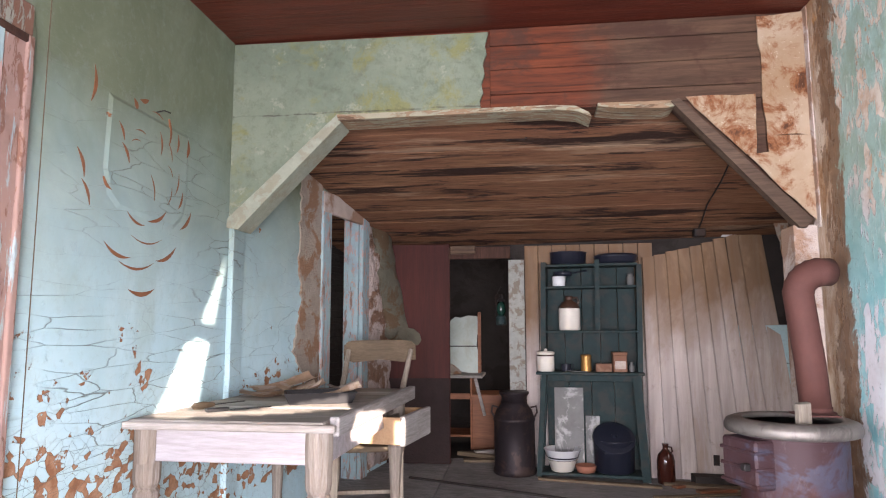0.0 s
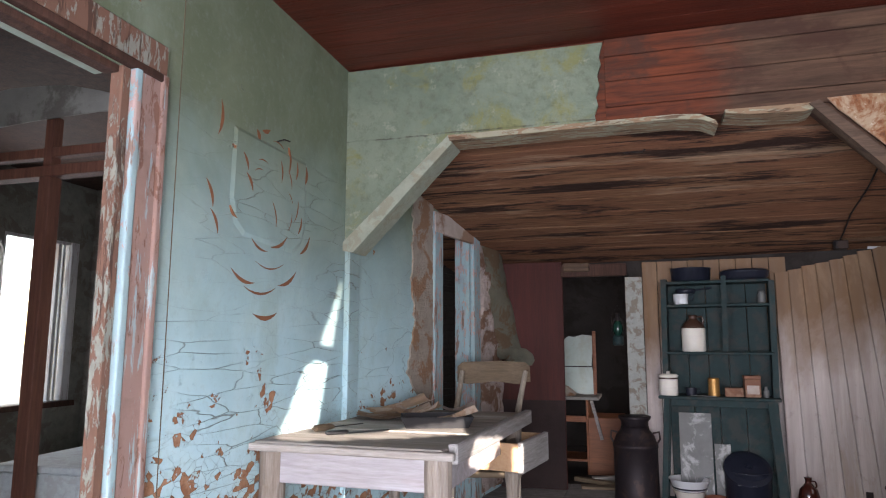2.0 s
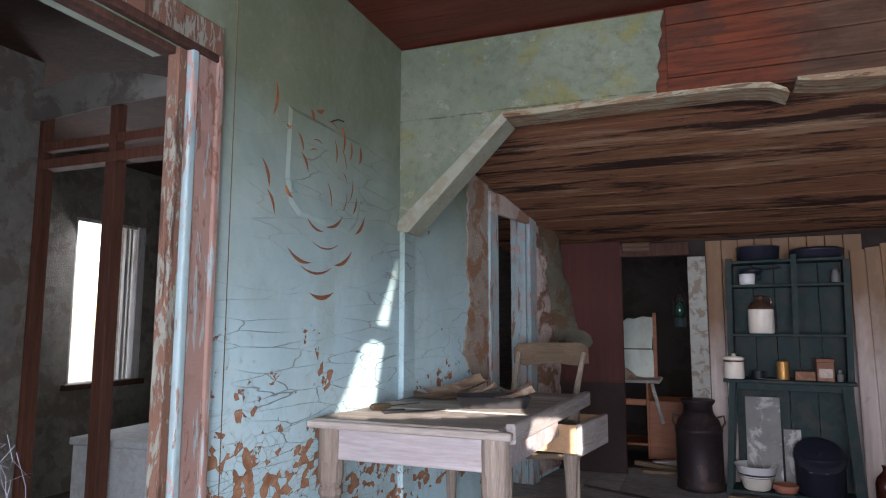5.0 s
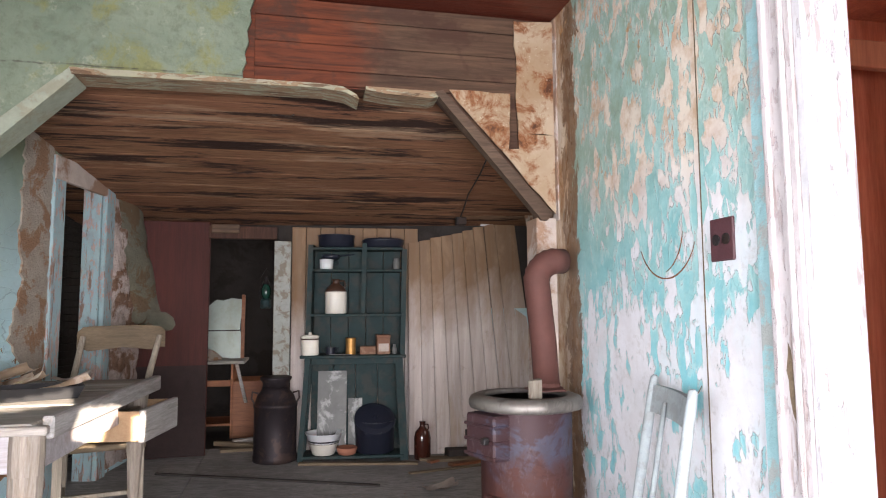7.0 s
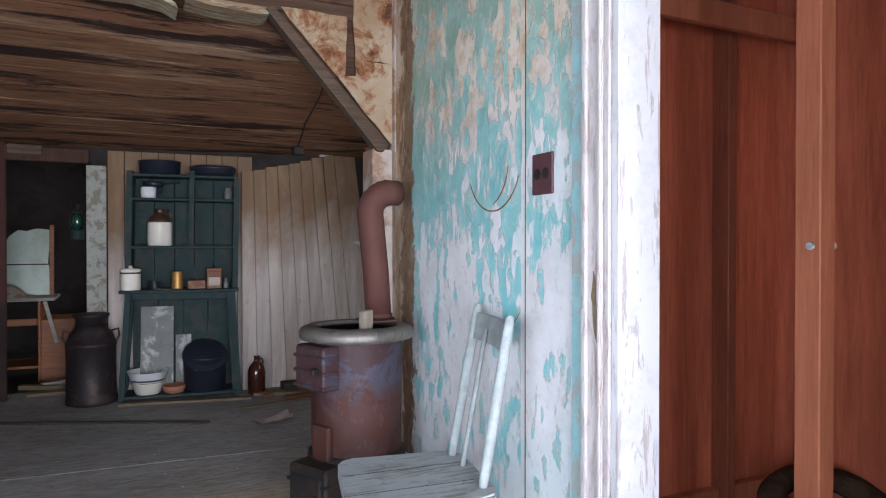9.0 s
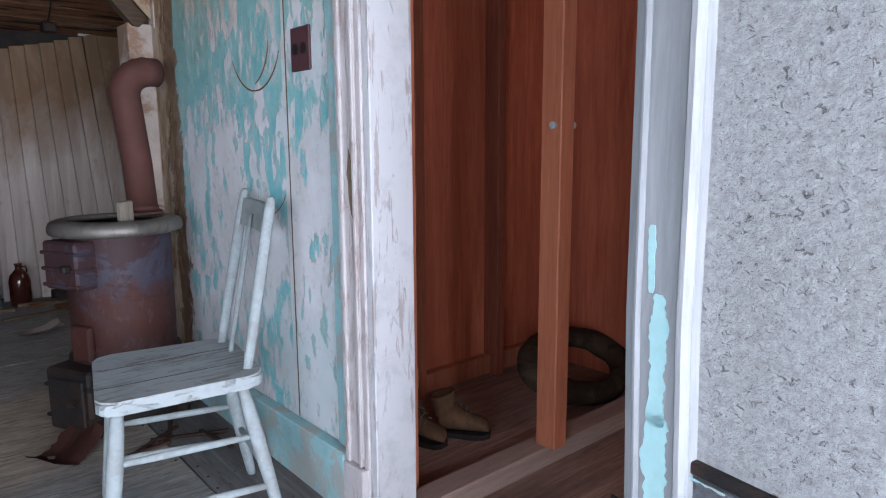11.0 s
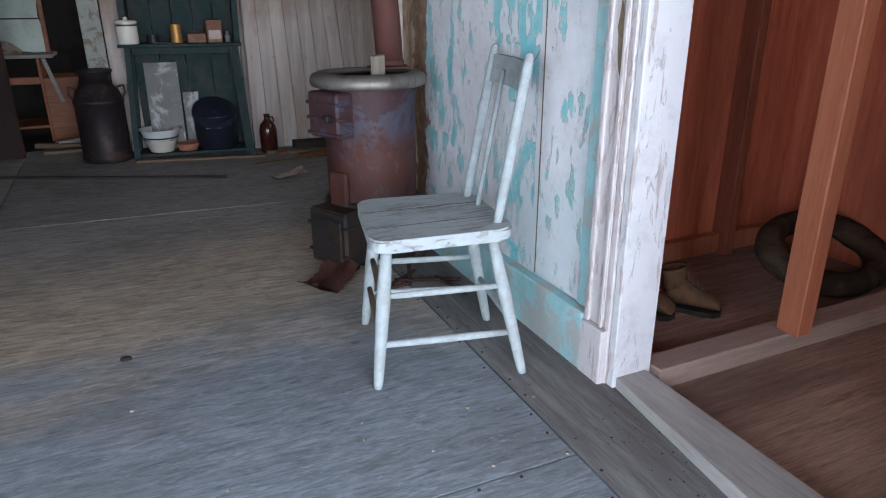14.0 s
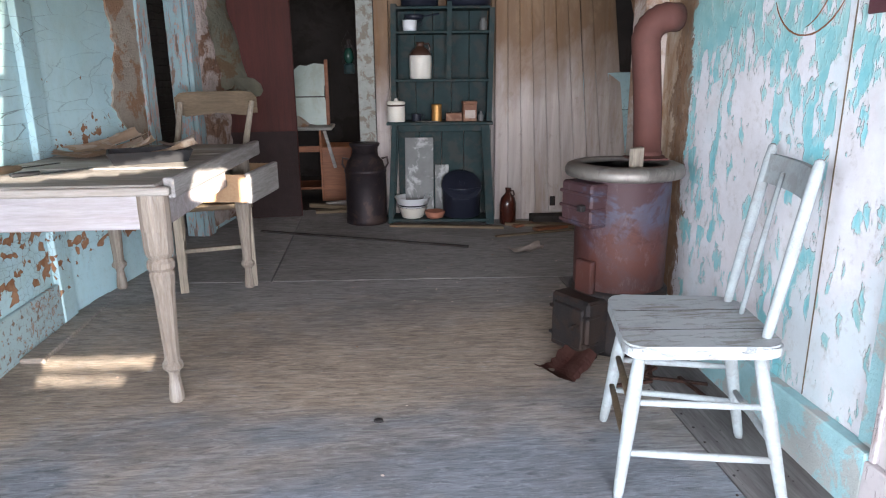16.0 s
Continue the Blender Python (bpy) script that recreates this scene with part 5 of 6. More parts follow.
# ---- hutch ----
m_crock = plain("cream_glazed_stoneware", (0.66, 0.62, 0.55), 0.35, 0, 0.15, 20, 0.0005)
m_brownglaze = plain("brown_stoneware_glaze", (0.06, 0.03, 0.02), 0.3, 0, 0.3, 20, 0.0005)
m_enamel = plain("chipped_white_enamel", (0.66, 0.67, 0.68), 0.3, 0, 0.15, 10, 0.0005, (0.10, 0.09, 0.09), 0.15)
m_black = plain("black_speckled_enamel", (0.014, 0.016, 0.026), 0.35, 0, 0.3, 30, 0.0005)
m_terra = plain("terracotta_clay", (0.30, 0.12, 0.075), 0.8)
m_gold = plain("rusty_gold_can", (0.42, 0.22, 0.07), 0.4, 0.6, 0.5, 18)
m_boxes = plain("brown_card_box", (0.20, 0.095, 0.060), 0.8, 0, 0.4, 18, 0.001, (0.33, 0.22, 0.15), 0.4)
m_amber = plain("dark_amber_glass", (0.045, 0.012, 0.008), 0.12, 0, 0.2, 6, 0.0002, None, 0.5, 0.6)
m_grey = plain("dull_grey_metal_panel", (0.16, 0.16, 0.155), 0.6, 0.3, 0.5, 9, 0.001, (0.42, 0.42, 0.41), 0.6)
HM = pose(0.232, 4.715, 0.058, 0, 0, -6.5)


def make_hutch():
    h = thing("kitchen_hutch", HM, "tall teal painted hutch with open shelves", "hutch")
    W = 0.725
    # splayed lower frame
    for x0, x1, w in ((0.0, 0.045, 0.035), (W - 0.015, W - 0.055, 0.055)):
        for y in (0.0, 0.185):
            bm = bmesh.new()
            q = [(x0 - w / 2, 0), (x0 + w / 2, 0), (x1 + w / 2, 0.70), (x1 - w / 2, 0.70)]
            slab(bm, q, "y", y, y + 0.03)
            part("leg", bm, m_teal, h)
    part("counter", boxed(-0.005, -0.045, 0.70, W - 0.005, 0.23, 0.72, 0.004), m_teal, h, "worn teal counter board")
    part("apron", boxed(0.07, 0.0, 0.655, W - 0.08, 0.018, 0.698, 0.003), m_teal, h)
    part("bottom_shelf", boxed(0.015, -0.01, 0.02, W - 0.02, 0.215, 0.04, 0.003), m_teal, h)
    for i in range(4):
        part("back_board", boxed(0.05 + i * 0.158, 0.216, 0.03, 0.05 + i * 0.158 + 0.154, 0.228, 0.70, 0.002), m_teal, h)
    # upper case
    y0, y1 = 0.045, 0.225
    part("side", slabbed([(0.02, 0.72), (0.055, 0.72), (0.07, 1.49), (0.035, 1.49)], "y", y0, y1), m_teal, h)
    part("side", slabbed([(W - 0.045, 0.72), (W - 0.01, 0.72), (W + 0.005, 1.46), (W - 0.03, 1.46)], "y", y0, y1), m_teal, h)
    for z, y in ((1.455, y0), (1.30, y0 + 0.01), (0.985, y0 - 0.02)):
        part("shelf", boxed(0.05, y, z, W - 0.025, y1, z + 0.018, 0.003), m_teal, h)
    part("divider", slabbed([(0.405, 1.0), (0.437, 1.0), (0.445, 1.50), (0.413, 1.50)], "y", y0 - 0.01, y0 + 0.035), m_teal, h)
    for i in range(5):
        x = 0.06 + i * 0.126
        part("back_board", boxed(x, y1, 0.72, x + 0.122, y1 + 0.012, 1.48, 0.002), m_teal, h)
    return h


make_hutch()


def on_hutch(name, x, y, z, label, category, group="", rz=0):
    return thing(name, HM @ pose(x, y, z, 0, 0, rz), label, category, group)


def handle_loop(r, h, z, side=1):
    return tubed([(side * r, 0, z), (side * (r + h), 0, z + 0.005), (side * (r + h * 1.1), 0, z - 0.02), (side * r, 0, z - 0.035)], 0.004, 8)


e = on_hutch("stew_pot", 0.225, 0.137, 1.473, "dark enamel stew pot on top of the hutch", "pot")
part("pot_body", turned([(0.10, 0), (0.125, 0.01), (0.13, 0.085), (0.134, 0.09), (0.12, 0.09), (0.115, 0.012), (0.02, 0.012)], 30), m_black, e, smooth=True)
e = on_hutch("roasting_pan", 0.56, 0.137, 1.473, "black oval roasting pan on top of the hutch", "pan")
part("pan_body", turned([(0.12, 0), (0.145, 0.02), (0.15, 0.05), (0.156, 0.055), (0.13, 0.07), (0.02, 0.078)], 30, None, 1.0, 0.75), m_black, e, smooth=True)
e = on_hutch("enamel_mug", 0.155, 0.137, 1.318, "white enamel mug with dark rim", "mug")
part("mug_body", turned([(0.042, 0), (0.046, 0.004), (0.050, 0.075), (0.046, 0.075), (0.042, 0.008), (0.01, 0.008)], 24), m_enamel, e, smooth=True)
part("rim", turned([(0.048, 0.072), (0.054, 0.076), (0.048, 0.08), (0.045, 0.076)], 24), m_black, e)
part("handle", handle_loop(0.046, 0.035, 0.06), m_black, e)
e = on_hutch("saucepan", 0.185, 0.155, 1.398, "dark saucepan with a long handle", "pan")
part("pan_body", turned([(0.05, 0.0), (0.062, 0.005), (0.066, 0.03), (0.06, 0.032), (0.02, 0.028)], 22), m_black, e, smooth=True)
part("handle", tubed([(0.06, 0, 0.022), (0.17, -0.03, 0.034)], 0.005, 8), m_black, e)
e.matrix_world = HM @ pose(0.185, 0.15, 1.394, 0, 0, 0)
e = on_hutch("glass_jar", 0.655, 0.122, 1.318, "small clear grey glass jar on the shelf", "jar")
part("jar_body", turned([(0.022, 0), (0.026, 0.006), (0.026, 0.055), (0.018, 0.068), (0.018, 0.082), (0.012, 0.082)], 18), m_grey, e, smooth=True)
e = on_hutch("stoneware_jug", 0.225, 0.130, 1.003, "cream and brown stoneware jug", "jug")
part("jug_body", turned([(0.068, 0), (0.076, 0.006), (0.077, 0.15), (0.074, 0.158)], 30), m_crock, e, "cream glazed lower body", smooth=True)
part("shoulder", turned([(0.075, 0.157), (0.072, 0.17), (0.055, 0.195), (0.030, 0.212), (0.024, 0.222), (0.028, 0.232), (0.028, 0.245), (0.02, 0.245)], 30), m_brownglaze, e, "brown glazed shoulder and neck", smooth=True)
part("handle", tubed([(0.028, 0, 0.232), (0.055, 0, 0.236), (0.066, 0, 0.21), (0.060, 0, 0.185)], 0.007, 8), m_brownglaze, e)
e = on_hutch("lidded_crock", 0.058, 0.024, 0.72, "cream crock with dark bands and lid", "crock")
part("crock_body", turned([(0.056, 0), (0.060, 0.006), (0.060, 0.118), (0.056, 0.122)], 28), m_crock, e, smooth=True)
part("band", turned([(0.061, 0.105), (0.062, 0.107), (0.062, 0.114), (0.061, 0.116)], 28), m_brownglaze, e)
part("lid", turned([(0.063, 0.122), (0.064, 0.13), (0.05, 0.138), (0.012, 0.14), (0.012, 0.155), (0.004, 0.158)], 28), m_crock, e, "pale lid with knob", smooth=True)
e = on_hutch("tin_cup", 0.195, 0.064, 0.72, "small blackened tin cup", "cup")
part("cup_body", turned([(0.030, 0), (0.034, 0.05), (0.031, 0.05), (0.028, 0.006), (0.005, 0.006)], 20), m_black, e)
part("handle", handle_loop(0.031, 0.02, 0.042), m_black, e)
e = on_hutch("gold_can", 0.335, 0.048, 0.72, "rusty gold tin can", "can")
part("can_body", turned([(0.034, 0), (0.036, 0.004), (0.034, 0.06), (0.036, 0.11), (0.032, 0.116), (0.005, 0.112)], 24), m_gold, e)
e = on_hutch("card_box", 0.455, 0.072, 0.72, "low brown card box", "box")
part("box_body", boxed(-0.055, -0.04, 0, 0.055, 0.04, 0.055, 0.003), m_boxes, e)
e = on_hutch("card_box", 0.560, 0.056, 0.72, "square brown tin box with pale label", "box", "", 8)
part("box_body", boxed(-0.046, -0.04, 0, 0.046, 0.04, 0.115, 0.004), m_boxes, e)
part("lid", boxed(-0.049, -0.043, 0.115, 0.049, 0.043, 0.135, 0.003), m_boxes, e)
part("paper_label", boxed(-0.036, -0.0415, 0.02, 0.036, -0.0402, 0.075), m_plaster, e, "faded pale paper label")
e = on_hutch("small_bottle", 0.640, 0.048, 0.72, "small grey glass bottle", "bottle")
part("bottle_body", turned([(0.016, 0), (0.018, 0.04), (0.009, 0.052), (0.009, 0.068), (0.005, 0.068)], 16), m_grey, e)
e = thing("spoon", HM @ pose(0.25, 0.0, 0.722, 0, 0, -12), "flat tarnished spoon on the counter", "spoon")
part("spoon_body", slabbed([(-0.06, -0.006), (0.05, -0.004), (0.08, -0.012), (0.10, 0), (0.08, 0.012), (0.05, 0.004), (-0.06, 0.006)], "z", 0, 0.004), m_grey, e)
e = on_hutch("metal_panel", 0.10, 0.115, 0.042, "dull grey metal panel leaning inside the hutch", "panel")
part("panel_sheet", boxed(0, 0, 0, 0.205, 0.006, 0.56, 0.002, m=Matrix.Rotation(radians(-9), 4, "X")), m_grey, e)
e = on_hutch("white_scrap_board", 0.315, 0.189, 0.042, "flaking pale board inside the hutch", "board")
part("board_sheet", boxed(0, 0, 0, 0.10, 0.006, 0.36, 0.002), m_grey, e)
e = on_hutch("enamel_basin", 0.155, 0.056, 0.042, "white enamel basins stacked in the hutch", "basin")
part("basin", turned([(0.065, 0), (0.075, 0.006), (0.10, 0.075), (0.108, 0.080), (0.10, 0.078), (0.07, 0.014), (0.01, 0.012)], 32), m_crock, e, "cream lower basin", smooth=True)
b = part("basin", turned([(0.085, 0.078), (0.10, 0.085), (0.122, 0.145), (0.132, 0.150), (0.122, 0.148), (0.092, 0.092), (0.01, 0.09)], 32), m_enamel, e, "white upper basin with dark rim", smooth=True)
part("rim_line", turned([(0.1005, 0.088), (0.104, 0.092), (0.108, 0.100), (0.105, 0.100)], 32), m_black, b)
e = on_hutch("terracotta_dish", 0.315, 0.040, 0.042, "shallow red terracotta clay dish", "dish")
part("dish_body", turned([(0.05, 0), (0.06, 0.005), (0.074, 0.048), (0.068, 0.05), (0.055, 0.01), (0.01, 0.008)], 26), m_terra, e, smooth=True)
e = on_hutch("canning_pot", 0.505, 0.094, 0.042, "large black enamel canning pot with tipped lid", "pot")
part("pot_body", turned([(0.11, 0), (0.132, 0.012), (0.138, 0.21), (0.146, 0.218), (0.134, 0.218), (0.128, 0.015), (0.01, 0.012)], 36), m_black, e, smooth=True)
lid = part("lid", turned([(0.143, 0), (0.14, 0.012), (0.11, 0.022), (0.02, 0.030), (0.016, 0.045), (0.004, 0.047)], 36), m_black, e, "tipped black lid")
lid.matrix_local = pose(0.0, -0.045, 0.228, 40, 0, 10)
part("handle", tubed([(-0.10, -0.09, 0.17), (-0.06, -0.15, 0.15), (0.04, -0.155, 0.15), (0.09, -0.10, 0.17)], 0.005, 8), m_black, e)
e = thing("amber_jug", pose(1.075, 4.70, fz(1.075, 4.70)), "dark amber glass gallon jug on the floor", "jug")
part("jug_body", turned([(0.050, 0), (0.058, 0.008), (0.059, 0.15), (0.050, 0.19), (0.028, 0.215), (0.018, 0.228), (0.018, 0.25), (0.022, 0.252), (0.022, 0.262), (0.014, 0.262)], 30), m_amber, e, smooth=True)
part("handle", tubed([(0.018, 0, 0.24), (0.04, 0, 0.238), (0.044, 0, 0.21), (0.036, 0, 0.20)], 0.005, 8), m_amber, e)

# ---- milk can ----
e = thing("milk_can", pose(0.065, 4.80, fz(0.065, 4.80)), "dark dented metal milk can on the floor", "can")
m_can = plain("dark_violet_grey_metal", (0.030, 0.023, 0.026), 0.55, 0.5, 0.4, 12, 0.001, (0.08, 0.05, 0.04), 0.5)
part("can_body", turned([(0.140, 0), (0.147, 0.005), (0.147, 0.04), (0.143, 0.045), (0.143, 0.36), (0.148, 0.365), (0.148, 0.385), (0.140, 0.39), (0.125, 0.44), (0.095, 0.475), (0.090, 0.50)], 36), m_can, e, smooth=True)
part("neck", turned([(0.088, 0.495), (0.088, 0.53), (0.105, 0.55), (0.108, 0.565), (0.10, 0.568), (0.02, 0.562)], 32), m_can, e, smooth=True)
for sgn in (-1, 1):
    part("handle", tubed([(sgn * 0.115, 0, 0.455), (sgn * 0.155, 0, 0.465), (sgn * 0.16, 0, 0.42), (sgn * 0.142, 0, 0.39)], 0.007, 8), m_can, e)

# ---- red door, far doorway ----
d = thing("red_door", pose(-0.885, 4.93, 0.088, 0, 0, 3), "dark red painted door leaf standing open", "door")
part("door_leaf", boxed(0.0, 0.0, 0.0, 0.475, 0.035, 1.63, 0.004), m_reddoor, d)
part("lower_panel", boxed(0.004, -0.004, 0.004, 0.471, -0.0005, 0.62, 0.002), plain("scuffed_brown_panel", (0.030, 0.018, 0.017), 0.85, 0, 0.5, 12, 0.006), d, "scuffed dark lower panel")
m_paperpost = plain("speckled_papered_post", (0.33, 0.34, 0.31), 0.85, 0, 0.4, 30, 0.003, (0.16, 0.11, 0.08), 0.7)
dt = tagged(new("door_2"), kind="structure")
part("post", boxed(0.035, 4.90, 0.55, 0.152, 4.95, 1.585, 0.004), m_paperpost, dt, "speckled papered door post")
part("post", boxed(0.035, 4.90, 0.06, 0.152, 4.95, 0.548, 0.004), m_trim, dt, "turquoise lower end of the post")
part("head", boxed(-0.40, 4.905, 1.635, -0.21, 4.928, 1.70, 0.006), m_brace, dt, "broken pale end of the head board")
part("head", boxed(-0.42, 4.93, 1.60, 0.05, 4.96, 1.69, 0.004), m_gloom, dt, "broken brown head board")

# pale boarding behind the hutch
for i in range(9):
    x = 0.156 + i * 0.104
    part("wall_board", boxed(x, 5.005 - 0.06 * (x - 0.15), 0.03, x + 0.101, 5.02 - 0.06 * (x - 0.15), 1.70, 0.003), m_bead, wall_far)
for o in wall_far.children:
    o.matrix_parent_inverse = fw.inverted()

# turquoise lining left between the loose panel and the side wall
for k in range(4):
    part("wall_board", boxed(1.62, 4.915, 0.02 + 0.27 * k, 2.128, 4.94, 0.286 + 0.27 * k, 0.004), m_left, wall_rear_right)

# boarded panel that has come loose and leans
lp = thing("loose_wall_panel", pose(1.00, 4.83, fz(1.0, 4.83), -3, 1.2, 2), "loose panel of smoke stained white boards leaning on the wall", "panel")
rnd = random.Random(4)
for i in range(10):
    b0, t0 = 0.105 * i, -0.02 + 0.0845 * i
    top = 1.545 + 0.022 * i + (0.05 if i in (7, 8) else 0) + rnd.uniform(-0.008, 0.008)
    bm = slabbed([(b0, 0.0), (b0 + 0.103, 0.0), (t0 + 0.083, top + 0.012), (t0, top)], "y", 0.0, 0.016)
    bmesh.ops.bevel(bm, geom=[ed for ed in bm.edges if abs(ed.verts[0].co.z - ed.verts[1].co.z) > 0.5], offset=0.0035, segments=1, affect="EDGES")
    part("board", bm, m_bead, lp)
# white ragged strip in place of the light from behind the board tops
part("frayed_top", slabbed(ragged([(0.545, 1.700), (0.750, 1.735), (0.745, 1.775), (0.64, 1.785), (0.56, 1.745)], 0.015, 0.007, 44), "y", -0.006, -0.001), m_white, lp, "frayed white strip standing in for light over the boards")
part("patch", boxed(0.42, -0.006, 0.10, 0.46, -0.001, 0.17), m_iron, lp, "small black plate")

# ---- inner door on the rear left wall ----
dd = tagged(new("door_3"), kind="structure")
dd.matrix_world = rl
part("casing", boxed(0.82, -0.025, 0.0, 0.93, -0.002, 1.93, 0.004), m_trim, dd, "flaking blue casing")
part("casing", boxed(1.39, -0.03, 0.0, 1.50, -0.002, 1.93, 0.004), m_trim, dd, "flaking pink and blue casing")
part("casing", boxed(0.82, -0.028, 1.80, 1.50, -0.001, 1.93, 0.004), m_plaster, dd, "flaked head casing")
part("jamb", boxed(1.375, 0.0, 0.0, 1.399, 0.11, 1.85, 0.003), m_trim, dd)
bm = bmesh.new()
for i in range(40):
    x0 = 0.3
    block(bm, x0, 0.45 + 0.002 * (i % 2), 0.02 + i * 0.05, 2.2, 0.47, 0.066 + i * 0.05, 0.002, m=rl)
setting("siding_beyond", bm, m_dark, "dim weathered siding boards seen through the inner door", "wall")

# crumbled plaster and a hanging tongue of wallpaper at the end of that wall
def rough_patch(name, outline, y, seed, mat, parent, label, m):
    bm = slabbed(ragged(outline, 0.03, 0.014, seed), "y", y, y + 0.012)
    bmesh.ops.transform(bm, matrix=m, verts=bm.verts[:])
    o = part(name, bm, mat, parent, label)
    o.matrix_parent_inverse = parent.matrix_world.inverted()
    return o


m_strip = plain("brown_flaked_plaster", (0.34, 0.29, 0.24), 0.95, 0, 0.5, 12, 0.012, (0.22, 0.11, 0.055), 0.85)
rough_patch("bare_plaster", [(0.52, 0.95), (0.60, 1.25), (0.56, 1.5), (0.58, 2.03), (0.82, 2.0), (0.82, 0.1), (0.74, 0.1), (0.72, 0.5), (0.66, 0.8)], -0.010, 21, m_strip, wall_rear_left, "stripped brown plaster", rl)

def crumbled(x0, x1, z0, z1, depth, seed, mat, label):
    """Broken plaster left on the wall: lumps, hollows and a ragged edge."""
    bm = bmesh.new()
    nx, nz = 26, 46
    rows = []
    for i in range(nx + 1):
        row = []
        for j in range(nz + 1):
            u, v = i / nx, j / nz
            x = x0 + (x1 - x0) * u * (1 - 0.55 * v ** 1.5) + 0.02 * noise.noise((u * 5, v * 9, seed))
            z = z0 + (z1 - z0) * v + 0.02 * noise.noise((u * 9, v * 5, seed + 3))
            rim = min(1.0, 6 * min(u + 0.02, 1 - u, 1 - v))
            y = -0.004 - depth * rim * (0.45 + 0.9 * abs(noise.noise((x * 7, z * 7, seed))) + 0.35 * noise.noise((x * 22, z * 22, seed)))
            row.append(bm.verts.new((x, y, z)))
        rows.append(row)
    for a, b in zip(rows, rows[1:]):
        for j in range(nz):
            bm.faces.new((a[j], a[j + 1], b[j + 1], b[j]))
    bmesh.ops.transform(bm, matrix=rl, verts=bm.verts[:])
    o = part("bare_plaster", bm, mat, wall_rear_left, label)
    o.matrix_parent_inverse = wall_rear_left.matrix_world.inverted()


m_rubble = plain("broken_pink_and_brown_plaster", (0.52, 0.43, 0.39), 0.95, 0, 0.6, 10, 0.02, (0.17, 0.085, 0.045), 0.9)
crumbled(1.50, 2.06, 0.12, 1.88, 0.045, 4.0, m_rubble, "crumbled pale plaster")


def peeled_sheet():
    """Heavy wallpaper that has come off the wall end and bellies out, rolled up at its foot."""
    bm = bmesh.new()
    rows = []
    n, m = 30, 12
    for i in range(n + 1):
        u = i / n
        row = []
        for j in range(m + 1):
            v = j / m
            left = 1.56 + 0.20 * u + 0.10 * u * u
            right = 1.95 + 0.17 * min(1, u * 1.4)
            x = left + (right - left) * v
            z = 1.84 - 0.92 * u - 0.10 * v * (1 - u) - 0.10 * v * u
            out = 0.02 + 0.05 * math.sin(math.pi * v) + 0.34 * u ** 2 * v + 0.012 * noise.noise((x * 9, z * 9, 0))
            if u > 0.8:
                # the foot turns up into a loose roll
                a = (u - 0.8) / 0.2 * 4.2
                r = 0.045 + 0.02 * v
                zb = 1.84 - 0.92 * 0.8 - 0.10 * v
                ob = 0.02 + 0.05 * math.sin(math.pi * v) + 0.34 * 0.64 * v
                out = ob + r * (1 - math.cos(a))
                z = zb - r * math.sin(a) * 1.2 - 0.05
            row.append(bm.verts.new((x, -out, z)))
        rows.append(row)
    for a, b in zip(rows, rows[1:]):
        for j in range(m):
            bm.faces.new((a[j], a[j + 1], b[j + 1], b[j]))
    bmesh.ops.solidify(bm, geom=bm.faces[:], thickness=0.006)
    bmesh.ops.transform(bm, matrix=rl, verts=bm.verts[:])
    o = part("peeled_wallpaper", bm, m_peel, wall_rear_left, "hanging curl of peeled wallpaper", smooth=True)
    o.matrix_parent_inverse = wall_rear_left.matrix_world.inverted()


m_peel = plain("mouldy_green_brown_wallpaper", (0.26, 0.25, 0.19), 0.9, 0, 0.5, 9, 0.012, (0.20, 0.115, 0.06), 0.8)
peeled_sheet()

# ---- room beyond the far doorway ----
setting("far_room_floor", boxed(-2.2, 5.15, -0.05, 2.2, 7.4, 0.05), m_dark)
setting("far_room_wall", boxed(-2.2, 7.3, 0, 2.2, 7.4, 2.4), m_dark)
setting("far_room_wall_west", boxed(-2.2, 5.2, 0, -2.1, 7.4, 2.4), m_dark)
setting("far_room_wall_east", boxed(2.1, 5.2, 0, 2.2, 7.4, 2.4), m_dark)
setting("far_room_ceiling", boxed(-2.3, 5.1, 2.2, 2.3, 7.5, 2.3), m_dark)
m_desk = wood("orange_brown_desk_wood", (0.20, 0.068, 0.028), (0.42, 0.16, 0.07), "x", 0.5, 24)
dk = thing("small_desk", pose(-0.42, 5.75, 0.05), "small orange brown desk in the room beyond", "desk")
part("desktop", boxed(-0.25, -0.02, 0.60, 0.20, 0.42, 0.625, 0.004), m_table, dk, "pale dusty desktop")
part("side_panel", boxed(0.11, 0.0, 0, 0.40, 0.40, 0.46, 0.004), m_desk, dk)
part("side_panel", boxed(-0.22, 0.0, 0, -0.19, 0.40, 0.60, 0.004), m_desk, dk)
part("side_panel", boxed(0.09, 0.0, 0, 0.11, 0.40, 0.60, 0.004), m_desk, dk)
part("drawer_front", boxed(-0.19, -0.005, 0.42, 0.09, 0.012, 0.47, 0.003), m_desk, dk)
part("shelf", boxed(-0.19, 0.01, 0.10, 0.09, 0.40, 0.12, 0.003), m_desk, dk)
mr = thing("old_mirror", pose(-0.44, 6.02, 0.675, -5, 0, 3), "clouded mirror panel with a broken frame", "mirror")
part("glass", slabbed(ragged([(-0.12, 0.0), (0.16, 0.0), (0.16, 0.52), (-0.06, 0.50), (-0.14, 0.40)], 0.06, 0.012, 5), "y", 0, 0.01), plain("clouded_mirror_glass", (0.27, 0.31, 0.27), 0.35, 0.1, 0.35, 6, 0.001, (0.20, 0.20, 0.16), 0.5), mr)
part("cross_bar", boxed(-0.13, -0.006, 0.235, 0.16, -0.001, 0.245), m_dark, mr)
